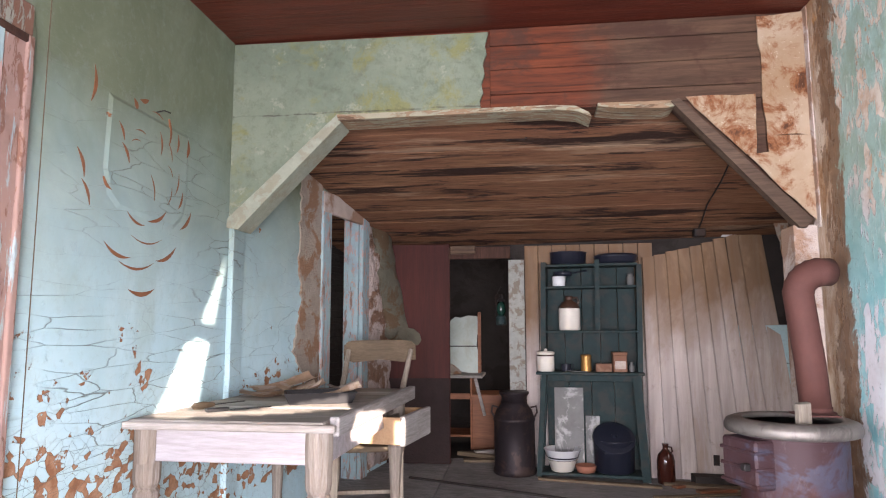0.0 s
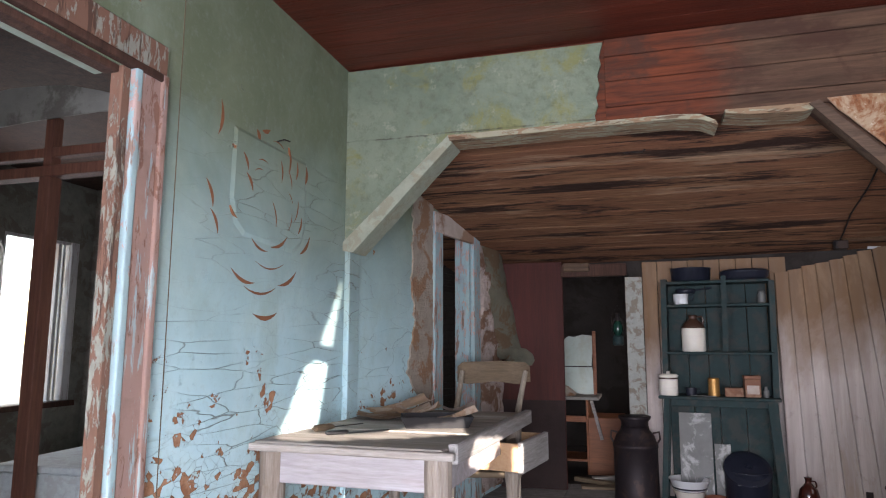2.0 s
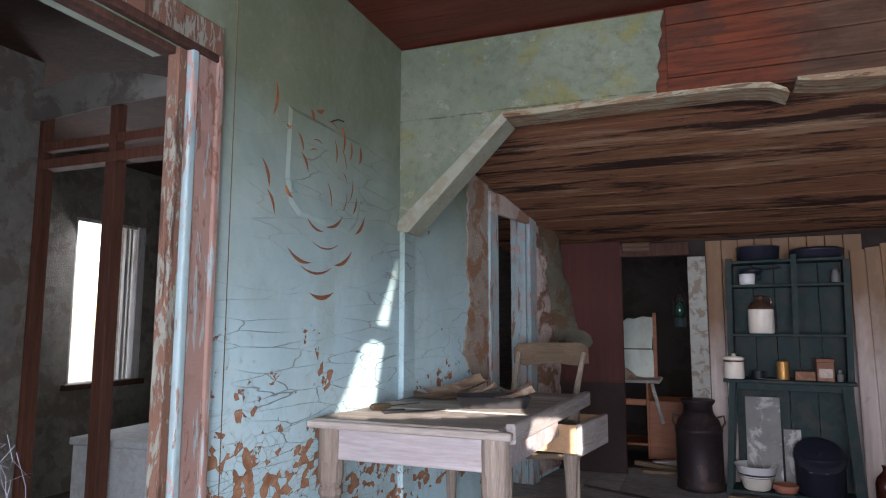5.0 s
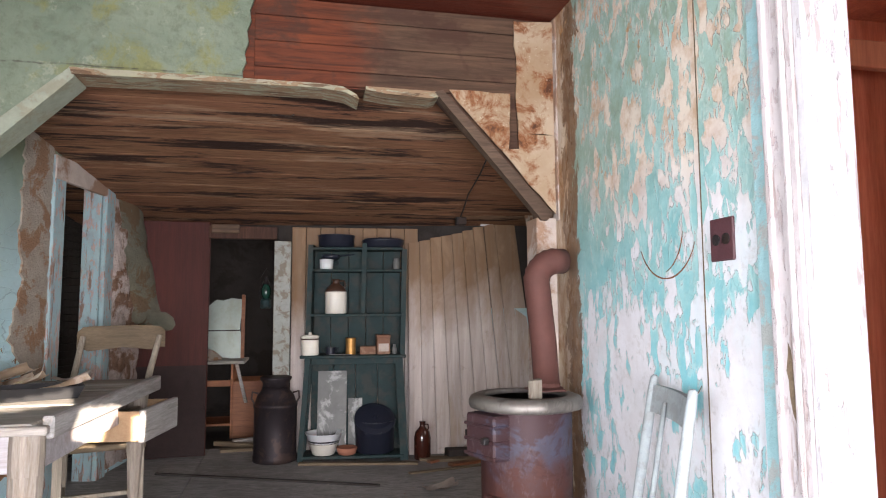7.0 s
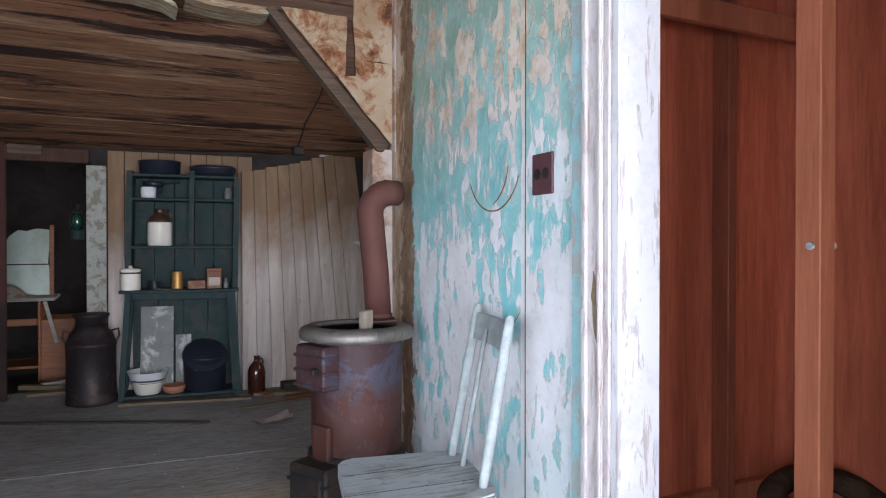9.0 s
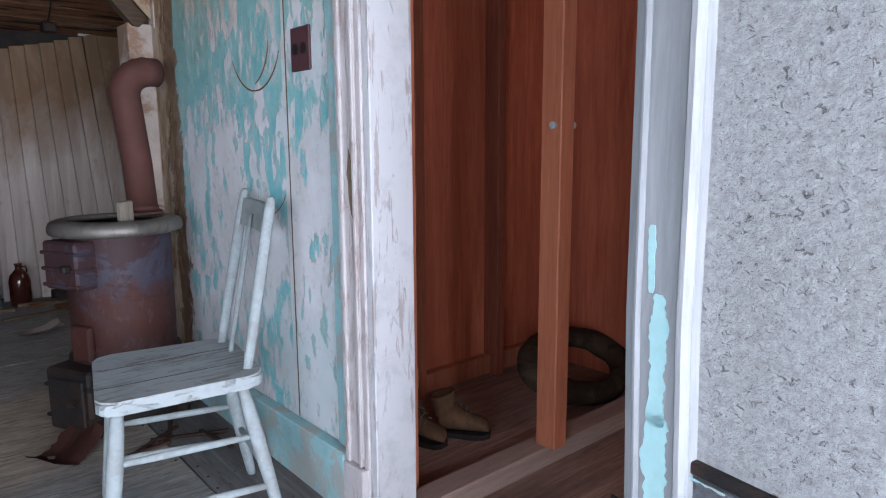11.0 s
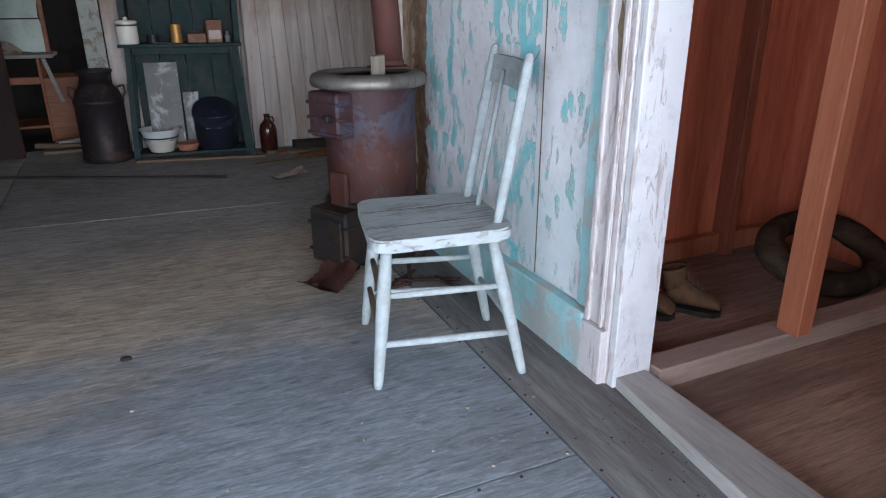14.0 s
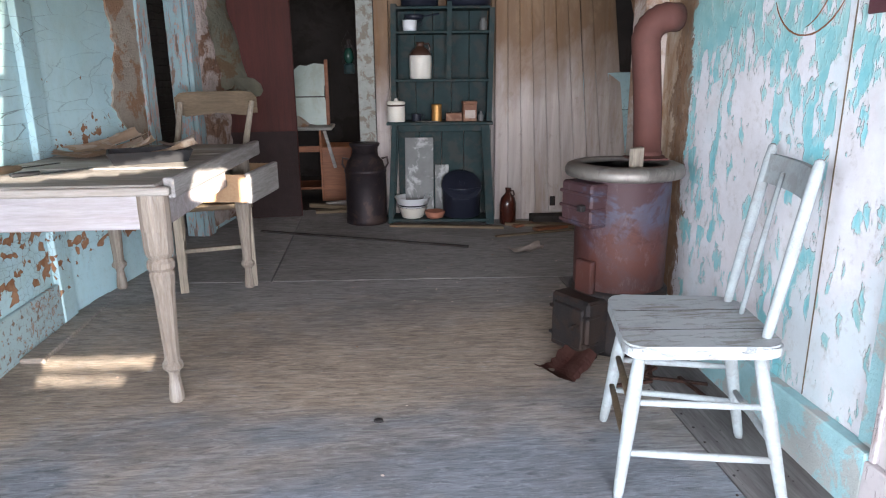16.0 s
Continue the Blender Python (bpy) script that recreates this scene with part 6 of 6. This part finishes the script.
part("frame", boxed(0.16, -0.02, -0.02, 0.19, 0.02, 0.55, 0.004), m_desk, mr)
rg = thing("rag_heap", pose(-0.52, 5.86, 0.675, 0, 0, 30), "dusty pale rags heaped on the desk", "rag")
part("rag_cloth", turned([(0.10, 0.0), (0.105, 0.02), (0.075, 0.05), (0.045, 0.075), (0.012, 0.09)], 11, None, 1.1, 0.7), m_strip, rg)
cn = thing("dark_bundle", pose(-0.64, 6.00, 0.675), "dark cloth bundle slumped beside the mirror", "bundle")
part("bundle_cloth", turned([(0.055, 0.0), (0.075, 0.04), (0.055, 0.14), (0.062, 0.22), (0.040, 0.34), (0.012, 0.42)], 9, None, 1.0, 0.8), m_iron, cn, smooth=True)
bd = thing("leaning_board", pose(-0.13, 5.70, 0.05, 0, 10, 0), "pale narrow board leaning beside the desk", "board")
part("board_body", boxed(-0.012, -0.02, 0.3, 0.014, 0.0, 0.62, 0.002, m=Matrix.Rotation(radians(-24), 4, "Y")), m_table, bd)
m_greenglass = plain("dark_green_glass", (0.012, 0.045, 0.032), 0.1, 0, 0.2, 6, 0.0002, None, 0.5, 0.6)
ln = thing("lantern", pose(-0.03, 5.12, 1.10), "dark green glass lantern hanging by the doorway", "lantern")
part("tank", turned([(0.030, 0), (0.040, 0.01), (0.040, 0.06), (0.026, 0.075)], 20), m_teal, ln)
part("globe", turned([(0.024, 0.075), (0.036, 0.11), (0.034, 0.15), (0.022, 0.18)], 20), m_greenglass, ln, smooth=True)
part("cap", turned([(0.026, 0.18), (0.028, 0.19), (0.016, 0.21), (0.012, 0.24)], 20), m_iron, ln)
part("bail", tubed([(-0.04, 0, 0.10), (-0.045, 0, 0.22), (0, 0, 0.30), (0.045, 0, 0.22), (0.04, 0, 0.10)], 0.003, 6), m_iron, ln)
for sgn in (-1, 1):
    part("frame_wire", tubed([(sgn * 0.038, 0, 0.05), (sgn * 0.046, 0, 0.12), (sgn * 0.026, 0, 0.20)], 0.003, 6), m_iron, ln)

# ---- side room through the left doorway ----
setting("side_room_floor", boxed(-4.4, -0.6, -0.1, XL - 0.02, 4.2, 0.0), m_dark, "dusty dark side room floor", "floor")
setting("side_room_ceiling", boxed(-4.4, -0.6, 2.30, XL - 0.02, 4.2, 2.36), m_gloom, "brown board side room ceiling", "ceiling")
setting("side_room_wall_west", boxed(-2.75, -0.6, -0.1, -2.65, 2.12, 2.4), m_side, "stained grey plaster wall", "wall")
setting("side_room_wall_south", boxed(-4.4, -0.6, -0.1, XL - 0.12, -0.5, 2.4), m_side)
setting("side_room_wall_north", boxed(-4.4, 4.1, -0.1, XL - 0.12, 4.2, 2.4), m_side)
bm = bmesh.new()
block(bm, -4.0, 2.12, -0.1, -3.9, 3.36, 2.4)
block(bm, -4.0, 3.36, -0.1, -3.9, 3.97, 0.71)
block(bm, -4.0, 3.36, 1.86, -3.9, 3.97, 2.4)
block(bm, -4.0, 3.97, -0.1, -3.9, 4.2, 2.4)
setting("side_room_wall_outer", bm, m_side, "stained grey green outer wall with a window", "wall")
wdw = tagged(new("window_1"), kind="structure")
for a in ((-3.94, 3.36, 0.712, -3.90, 3.378, 1.858), (-3.95, 3.90, 0.712, -3.89, 3.968, 1.858), (-3.94, 3.378, 1.838, -3.90, 3.90, 1.858), (-3.94, 3.80, 0.712, -3.91, 3.828, 1.838), (-3.94, 3.855, 0.712, -3.92, 3.870, 1.838)):
    part("window_frame", boxed(*a, 0.003), m_white, wdw)
part("window_sill", boxed(-3.95, 3.32, 0.67, -3.86, 4.0, 0.709, 0.003), m_gloom, wdw)
m_sag = plain("smoky_ceiling_paper", (0.21, 0.205, 0.185), 0.9, 0, 0.5, 6, 0.006, (0.06, 0.05, 0.04), 0.6)
m_partition = wood("red_brown_partition_timber", (0.085, 0.032, 0.020), (0.21, 0.088, 0.058), "z", 0.8, 26, 0.003)
# framed partition: studs, head and a plank over it
pf = thing("stud_partition", pose(0, 0, 0), "open partition of bare brown studs in the side room", "partition")
for x, top in ((-2.655, 2.28), (-2.215, 2.28), (-1.62, 2.28)):
    part("stud", boxed(x - 0.03, 2.125, 0.0, x + 0.03, 2.185, top if top < 2 else 1.80, 0.003), m_partition, pf)
    if top > 2:
        part("stud", boxed(x - 0.022, 2.13, 1.846, x + 0.022, 2.18, 2.06, 0.003), m_partition, pf)
part("head_rail", boxed(-2.665, 2.12, 1.80, -1.28, 2.19, 1.845, 0.003), m_partition, pf)
part("head_rail", boxed(-2.665, 2.132, 1.885, -1.28, 2.178, 1.925, 0.003), m_partition, pf)
bx = thing("white_chest", pose(-2.2, 2.62, 0.0, 0, 0, 4), "pale painted chest in the side room", "chest")
part("chest_body", boxed(-0.25, -0.40, 0, 0.25, 0.3, 0.60, 0.006), m_chair, bx)
part("lid", boxed(-0.26, -0.41, 0.60, 0.26, 0.31, 0.63, 0.005), m_chair, bx)
# sagging ceiling paper, hanging in a bow before the partition
bm = slabbed([(-2.965, 2.097), (-2.812, 2.111), (-2.678, 2.138), (-2.506, 2.168), (-2.383, 2.181), (-2.225, 2.174), (-2.076, 2.160), (-1.916, 2.120), (-1.702, 2.053), (-1.701, 2.016), (-1.911, 2.033), (-2.253, 2.025), (-2.577, 2.006), (-2.903, 2.069)], "y", 2.075, 2.083)
part("sagging_paper", bm, m_sag, bpy.data.objects["side_room_ceiling"], "sagging grey ceiling paper")
part("wall_joint", boxed(-2.648, 1.80, 0.0, -2.640, 1.83, 2.2, 0.002), m_sag, bpy.data.objects["side_room_wall_west"])

lh = thing("lamp_holder", pose(-2.275, 1.518, 2.30), "old white porcelain lamp holder on the board ceiling", "lamp holder")
part("rose", turned([(0.055, 0.0), (0.055, -0.012), (0.040, -0.022), (0.026, -0.026)], 20), m_grey, lh, smooth=True)
part("socket", turned([(0.026, -0.024), (0.028, -0.05), (0.022, -0.066), (0.010, -0.062)], 16), m_iron, lh, smooth=True)

# casing of the left doorway
dl = tagged(new("door_4"), kind="structure")
m_jamb = flaking_trim("brown_jamb_with_paint_remains", (0.22, 0.225, 0.19), (0.15, 0.080, 0.055), (0.06, 0.032, 0.022), 0.46)
part("casing", boxed(XL + 0.001, 1.530, 0.0, XL + 0.022, 1.628, 1.91, 0.005), m_trim_pink, dl, "flaking blue and pink door casing")
part("casing_bead", boxed(XL + 0.001, 1.502, 0.0, XL + 0.028, 1.529, 1.91, 0.006, seg=2), m_trim, dl, "blue and white rounded bead")
part("casing_bead", boxed(XL + 0.001, 1.606, 0.0, XL + 0.032, 1.632, 1.91, 0.005, seg=2), m_trim_pink, dl)
part("jamb", boxed(XL - 0.032, 1.468, 0.0, XL + 0.010, 1.501, 1.885, 0.003), m_jamb, dl, "brown jamb with remains of paint")
part("casing", boxed(XL + 0.001, 0.745, 0.0, XL + 0.022, 0.845, 1.90, 0.005), m_trim, dl, "flaking blue and pink door casing")
part("casing_bead", boxed(XL + 0.001, 0.826, 0.0, XL + 0.030, 0.852, 1.90, 0.006, seg=2), m_trim, dl)
part("casing", boxed(XL + 0.001, 0.74, 1.912, XL + 0.024, 1.632, 2.005, 0.005), m_jamb, dl, "flaked head casing")
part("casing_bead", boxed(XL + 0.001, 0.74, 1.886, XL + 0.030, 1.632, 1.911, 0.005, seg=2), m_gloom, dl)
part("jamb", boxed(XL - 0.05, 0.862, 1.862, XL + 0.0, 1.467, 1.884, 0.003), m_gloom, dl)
part("seam", boxed(XL + 0.0005, 1.716, 0.2, XL + 0.002, 1.719, 2.47), m_oak, wall_left)
bm = bmesh.new()
block(bm, XL + 0.001, 1.62, -0.03, XL + 0.022, 3.0, 0.235, 0.004)
part("skirting", bm, m_skirt, wall_left, "flaking blue skirting board")
part("floor_batten", boxed(XL + 0.03, 2.55, 0.03, XL + 0.12, 3.35, 0.065, 0.004), m_floor, floor)

# ---- chicken wire in the doorway ----
# one wire in two colours: shaded on the wall, lit in the doorway
m_wire_shaded = plain("shaded_dark_wire", (0.018, 0.017, 0.018), 0.8, 0.1, 0.4, 30)
m_wire_lit = plain("lit_grey_wire", (0.36, 0.41, 0.48), 0.7, 0.2, 0.5, 30)


def chicken_wire():
    rnd = random.Random(12)
    crv = bpy.data.curves.new("chicken_wire", "CURVE")
    crv.dimensions = "3D"
    crv.bevel_depth, crv.bevel_resolution = 0.00055, 0
    crv.materials.append(m_wire_shaded)
    crv.materials.append(m_wire_lit)

    def strand(pts, pale=0):
        sp = crv.splines.new("POLY")
        sp.material_index = pale
        sp.points.add(len(pts) - 1)
        for p, q in zip(sp.points, pts):
            p.co = (*q, 1)

    def jitter(a, b, k, amount):
        return Vector((noise.noise((a * 25, b * 25, k)), noise.noise((a * 25, b * 25, k + 4)), noise.noise((a * 25, b * 25, k + 8)))) * amount

    def sheet(s, y0, y1, z0, z1, inside, off, amount, k, drop, pale=0):
        """Six-sided mesh of width s; inside(y, z) says where the torn sheet still hangs."""
        j = 0
        v = z0
        while v < z1:
            u = y0 + (0.52 * s if j % 2 else 0)
            while u < y1:
                if inside(u, v) and rnd.random() > drop:
                    c = [(u, v + s), (u, v + 0.5 * s), (u + 0.52 * s, v), (u, v + 0.5 * s), (u - 0.52 * s, v)]
                    pts = []
                    for a, b in c:
                        x = XL + off + 0.018 * noise.noise((a * 3, b * 3, k))
                        pts.append(Vector((x, a, b)) + jitter(a, b, k, amount))
                    strand(pts, pale)
                u += 1.04 * s
            v += s
            j += 1

    def edge(z):
        """How far the hanging sheet reaches into the doorway."""
        return 0.80 + 0.26 * max(0.0, min(1.0, (1.52 - z) / 0.75)) + 0.035 * math.sin(9 * z) + 0.03 * noise.noise((z * 5, 0, 0))

    # flat on the wall
    sheet(0.046, 0.30, 0.80, 0.0, 2.1, lambda y, z: z < 1.30 + 0.9 * (0.9 - y) + 0.2 * noise.noise((y * 6, z * 3, 2)), 0.034, 0.022, 1.0, 0.05)
    sheet(0.040, 0.30, 0.82, 0.2, 1.7, lambda y, z: 0.10 < (z - 0.75) + 0.85 * (y - 0.3) < 0.75, 0.040, 0.030, 5.0, 0.25)
    # torn, crumpled part that hangs into the doorway
    for k in range(4):
        sheet(0.043 + 0.004 * k, 0.78, 1.25, 0.30, 1.50, lambda y, z: edge(z) - 0.13 - 0.06 * k < y < edge(z) - 0.012 * k, 0.030 - 0.03 * k, 0.040 + 0.008 * k, 11.0 + 3 * k, 0.30, 1)
    # cut ends along the torn edge
    for i in range(26):
        z = 1.5 - 1.05 * i / 26 + rnd.uniform(-0.03, 0.03)
        y = edge(z) + rnd.uniform(-0.03, 0.02)
        pts = [Vector((XL + 0.01 + rnd.uniform(-0.05, 0.03), y, z))]
        for q in range(7):
            pts.append(pts[-1] + Vector((rnd.uniform(-0.008, 0.008), rnd.uniform(-0.014, 0.022), -0.03 + rnd.uniform(-0.012, 0.012))))
        strand(pts, 1)
    # fold of many strands running down across the wall
    for i in range(9):
        d = 0.006 * i
        strand([Vector((XL + 0.045 + 0.01 * noise.noise((f * 8, i, 0)), 0.34 + 0.47 * f + d * 0.5 + 0.05 * noise.noise((f * 6, i * 0.7, 3)), 1.62 - 0.72 * f - 0.25 * f * (1 - f) + d + 0.02 * noise.noise((f * 9, i, 6)))) for f in [q / 22 for q in range(23)]])
    o = new("chicken_wire", crv)
    return tagged(o, "torn grey chicken wire hanging by the doorway", "wire mesh", kind="stuff")


chicken_wire()

# ---- slashes and rust marks in the paint ----
m_slash = plain("rust_red_slash", (0.21, 0.085, 0.038), 0.85, 0, 0.4, 30)


def slash(bm, y, z, length, ang, width):
    """A thin lens of bare rust coloured plaster, just proud of the paint."""
    n = 6
    up, dn = [], []
    ca, sa = math.cos(ang), math.sin(ang)
    for i in range(n + 1):
        f = i / n
        w = width * math.sin(math.pi * f) * 0.5
        a, bend = (f - 0.5) * length, 0.12 * length * (f - 0.5) ** 2 * 4
        up.append((y + a * ca - (w + bend) * sa, z + a * sa + (w + bend) * ca))
        dn.append((y + a * ca - (bend - w) * sa, z + a * sa + (bend - w) * ca))
    slab(bm, up + dn[-2:0:-1], "x", XL + 0.0004, XL + (0.0074 if 2.0 < y < 2.56 and 1.48 < z < 1.9 else 0.0022))


bm = bmesh.new()
rnd = random.Random(7)
MARKS = [(1.94, 1.89, 0.13, 1.5, 0.016), (1.90, 1.62, 0.10, 2.0, 0.014), (1.93, 1.53, 0.09, 2.1, 0.012), (2.12, 1.71, 0.08, 2.2, 0.014), (2.09, 1.78, 0.07, 2.1, 0.012),
         (2.17, 1.90, 0.05, 2.0, 0.02), (2.22, 1.93, 0.06, 0.3, 0.018), (2.40, 1.86, 0.11, 1.6, 0.013), (2.46, 1.83, 0.08, 1.5, 0.012), (2.54, 1.83, 0.08, 1.5, 0.02), (2.34, 1.80, 0.09, 1.7, 0.010),
         (2.26, 1.21, 0.17, 0.06, 0.018), (2.10, 1.34, 0.16, -0.25, 0.014), (2.22, 1.30, 0.22, 0.05, 0.010), (2.42, 1.36, 0.16, 0.45, 0.016), (2.34, 1.50, 0.13, 0.45, 0.014), (2.56, 1.52, 0.12, 0.8, 0.016),
         (2.50, 1.60, 0.08, 1.2, 0.012), (2.20, 1.47, 0.12, -0.3, 0.010), (2.02, 1.57, 0.06, -0.7, 0.008), (2.28, 1.40, 0.2, 0.05, 0.006), (2.30, 1.62, 0.10, 1.9, 0.007), (2.47, 1.66, 0.10, 1.3, 0.007)]
for i in range(6):
    a = rnd.uniform(0, 2 * math.pi)
    rr = rnd.uniform(0.16, 0.32)
    yy, zz = 2.27 + rr * math.cos(a) * 0.9, 1.63 + rr * math.sin(a) * 1.1
    MARKS.append((yy, zz, rnd.uniform(0.03, 0.09), a + math.pi / 2 + rnd.uniform(-0.5, 0.5), rnd.uniform(0.003, 0.007)))
for k in MARKS:
    slash(bm, *k)
o = tagged(part("paint_slashes", bm, m_slash, wall_left, "rust red slashes in the paint"), kind="stuff")
# shallow raised patch in the plaster
bm = bmesh.new()
ol = [(2.0, 1.90), (1.99, 1.62), (2.02, 1.53), (2.08, 1.49), (2.46, 1.47), (2.53, 1.52), (2.56, 1.60), (2.56, 1.90)]
slab(bm, ol, "x", XL - 0.004, XL + 0.006)
for v in bm.verts:
    if v.co.x > XL:
        v.co.y, v.co.z = 2.28 + (v.co.y - 2.28) * 0.90, 1.70 + (v.co.z - 1.70) * 0.88
part("plaster_patch", bm, m_left, wall_left)
nl = thing("bent_nail", pose(XL, 2.30, 1.915, 0, 70, 30), "bent iron nail in the wall", "nail")
part("nail_body", tubed([(0, 0, 0), (0, 0, 0.03), (0.012, 0.01, 0.05)], 0.003, 6), m_iron, nl)

# ---- loose wood and litter on the floor ----
def stick(x, y, rz, l, w, h, mat, label, name="loose_board"):
    z = fz(x, y) + 0.002
    a = radians(rz)
    slope = math.degrees(math.atan((fz(x + math.cos(a), y + math.sin(a)) - fz(x, y))))
    t = thing(name, pose(x, y, z, 0, -slope, rz), label, "board")
    part("board_body", boxed(-l / 2, -w / 2, 0, l / 2, w / 2, h, 0.002), mat, t)


stick(0.03, 4.30, -18.5, 1.42, 0.022, 0.012, m_dark, "long dark batten lying on the floor", "batten")
stick(1.28, 4.42, 16, 0.75, 0.035, 0.012, m_oak, "thin brown strip of wood on the floor", "wood_strip")
stick(1.32, 4.62, -12, 0.55, 0.10, 0.02, m_oak, "brown board lying by the loose panel")
stick(1.42, 4.55, 22, 0.42, 0.07, 0.02, m_bare, "reddish board lying by the loose panel")
stick(1.22, 4.66, 35, 0.30, 0.05, 0.018, m_bare, "short reddish board on the floor")
stick(1.45, 4.72, 2, 0.40, 0.12, 0.06, m_dark, "dark beam end by the loose panel")
stick(0.62, 4.60, -6, 0.80, 0.05, 0.016, m_oak, "worn board along the foot of the hutch")
stick(-0.12, 5.12, 8, 0.42, 0.08, 0.02, m_oak, "broken board on the far doorstep")
stick(-0.2, 5.25, -20, 0.40, 0.05, 0.03, m_oak, "broken lath on the far doorstep")
stick(-0.1, 5.38, 30, 0.36, 0.05, 0.04, m_table, "pale broken lath on the far doorstep")
for x, y, rz, l in ((1.10, 2.28, 35, 0.22), (1.20, 2.24, -20, 0.26), (1.16, 2.33, 70, 0.18), (1.26, 2.16, 100, 0.20), (1.05, 2.22, 10, 0.16)):
    stick(x, y, rz, l, 0.016, 0.010, m_gloom, "dark splintered twig on the floor behind the chair", "twig")
e = thing("crumpled_paper", pose(1.05, 3.98, fz(1.05, 3.98), 0, 0, 12), "crumpled pale paper on the floor", "paper")
part("paper_sheet", curled_sheet(0.20, 0.10, 0.04, 15, wob=0.02), m_plaster, e)
e = thing("dark_pebble", pose(0.134, 2.033, fz(0.134, 2.033)), "small dark pebble on the floor", "stone")
part("pebble_body", turned([(0.008, 0), (0.014, 0.004), (0.012, 0.011), (0.004, 0.014)], 10, None, 1.2, 0.8), m_iron, e)
bm = bmesh.new()
rnd = random.Random(3)
for i in range(150):
    x, y = rnd.uniform(-1.0, 1.35), rnd.uniform(0.6, 4.7)
    if rnd.random() < 0.5:
        x, y = rnd.uniform(0.3, 1.4), rnd.uniform(3.0, 4.7)
    r = rnd.uniform(0.002, 0.008)
    z = fz(x, y) + 0.002
    vs = [bm.verts.new((x + r * rnd.uniform(0.5, 1.3) * math.cos(a), y + r * rnd.uniform(0.5, 1.3) * math.sin(a), z)) for a in (0, 1.3, 2.5, 3.7, 5.0)]
    tp = bm.verts.new((x, y, z + r * 0.5))
    bm.faces.new(vs[::-1])
    for k in range(5):
        bm.faces.new((vs[k], vs[(k + 1) % 5], tp))
tagged(ob_from("floor_litter", bm, m_plaster), "scattered pale plaster crumbs on the floor", "litter", kind="stuff")
bm = bmesh.new()
for i in range(260):
    u = rnd.random()
    x, y = (1.20 + 0.22 * u + rnd.uniform(-0.04, 0.04), 0.5 + 0.75 * rnd.random()) if i < 220 else (1.135 + rnd.gauss(0, 0.03) + 0.2 * rnd.random() ** 3, rnd.uniform(1.1, 2.3))
    r = rnd.uniform(0.0012, 0.0042)
    z = fz(x, y) + 0.001
    vs = [bm.verts.new((x + r * rnd.uniform(0.4, 1.4) * math.cos(a), y + r * rnd.uniform(0.4, 1.4) * math.sin(a), z)) for a in (0, 1.6, 3.1, 4.6)]
    tp = bm.verts.new((x, y, z + r * 0.6))
    bm.faces.new(vs[::-1])
    for k in range(4):
        bm.faces.new((vs[k], vs[(k + 1) % 4], tp))
tagged(ob_from("floor_grit", bm, m_dark), "dark grit along the threshold", "litter", kind="stuff")

# ---- ceiling odds and ends in the lean-to ----
rg = thing("ceiling_ring", pose(0.13, 3.35, rear_ceiling_z(3.35) - 0.002, 11, 0, 0), "small iron ring hanging on the board ceiling", "ring")
part("ring_wire", tubed([(0.05 * math.cos(a * 0.4), 0.05 * math.sin(a * 0.4), -0.004 - 0.001 * a) for a in range(15)], 0.004, 6), m_iron, rg)
cd = thing("old_cable", pose(0, 0, 0), "old dark cable drooping along the board ceiling", "cable")
pts = [(1.25, 3.30), (1.28, 3.6), (1.31, 3.95), (1.32, 4.3), (1.36, 4.6), (1.38, 4.78)]
part("cable_run", tubed([(x, y, rear_ceiling_z(y) - 0.006 - 0.012 * math.sin(3.1 * i / 5)) for i, (x, y) in enumerate(pts)], 0.005, 6), m_iron, cd)
part("cable_box", boxed(1.34, 4.74, rear_ceiling_z(4.76) - 0.07, 1.42, 4.80, rear_ceiling_z(4.76) - 0.012, 0.006), m_iron, cd, "small black junction box")
# water stained paper hanging at the corner over the loose panel
bm = slabbed(ragged([(1.86, 1.80), (2.12, 1.80), (2.12, 1.30), (2.05, 1.28), (2.00, 1.42), (1.94, 1.50), (1.90, 1.66)], 0.04, 0.012, 33), "y", 4.72, 4.735)
part("hanging_plaster", bm, m_strip, wall_rear_right, "brown hanging plaster")

# rust arcs scraped into the turquoise paint
def arc_mark(y0, z0, r, a0, a1, w, name="rust_arc"):
    bm = bmesh.new()
    n = 14
    out, inn = [], []
    for i in range(n + 1):
        f = i / n
        a = radians(a0 + (a1 - a0) * f)
        h = w * math.sin(math.pi * f) ** 0.7 * (0.6 + 0.8 * abs(noise.noise((f * 5, y0, z0))))
        out.append((y0 + (r + h) * math.cos(a), z0 + (r + h) * math.sin(a)))
        inn.append((y0 + r * math.cos(a), z0 + r * math.sin(a)))
    slab(bm, out + inn[-2:0:-1], "x", XR - 0.0025, XR - 0.0005)
    tagged(part(name, bm, m_slash, wall_right), kind="stuff")


arc_mark(2.00, 1.37, 0.18, 205, 335, 0.007)
arc_mark(2.06, 1.36, 0.16, 190, 250, 0.005)
arc_mark(1.97, 0.96, 0.17, 215, 310, 0.003)


# weathered post end by the fibreboard wall
wp = thing("weathered_post", pose(1.145, 0.010, fz(1.145, 0.01)), "weathered grey wooden post standing by the wall", "post")
part("post_body", boxed(-0.055, -0.07, 0, 0.055, 0.066, 0.505, 0.008, seg=2), m_table_leg, wp)
part("post_cap", boxed(-0.050, -0.068, 0.515, 0.055, 0.070, 0.610, 0.008, seg=2), m_table_leg, wp, "split grey upper end")
part("post_pin", boxed(-0.02, -0.02, 0.50, 0.03, 0.02, 0.52), m_iron, wp)
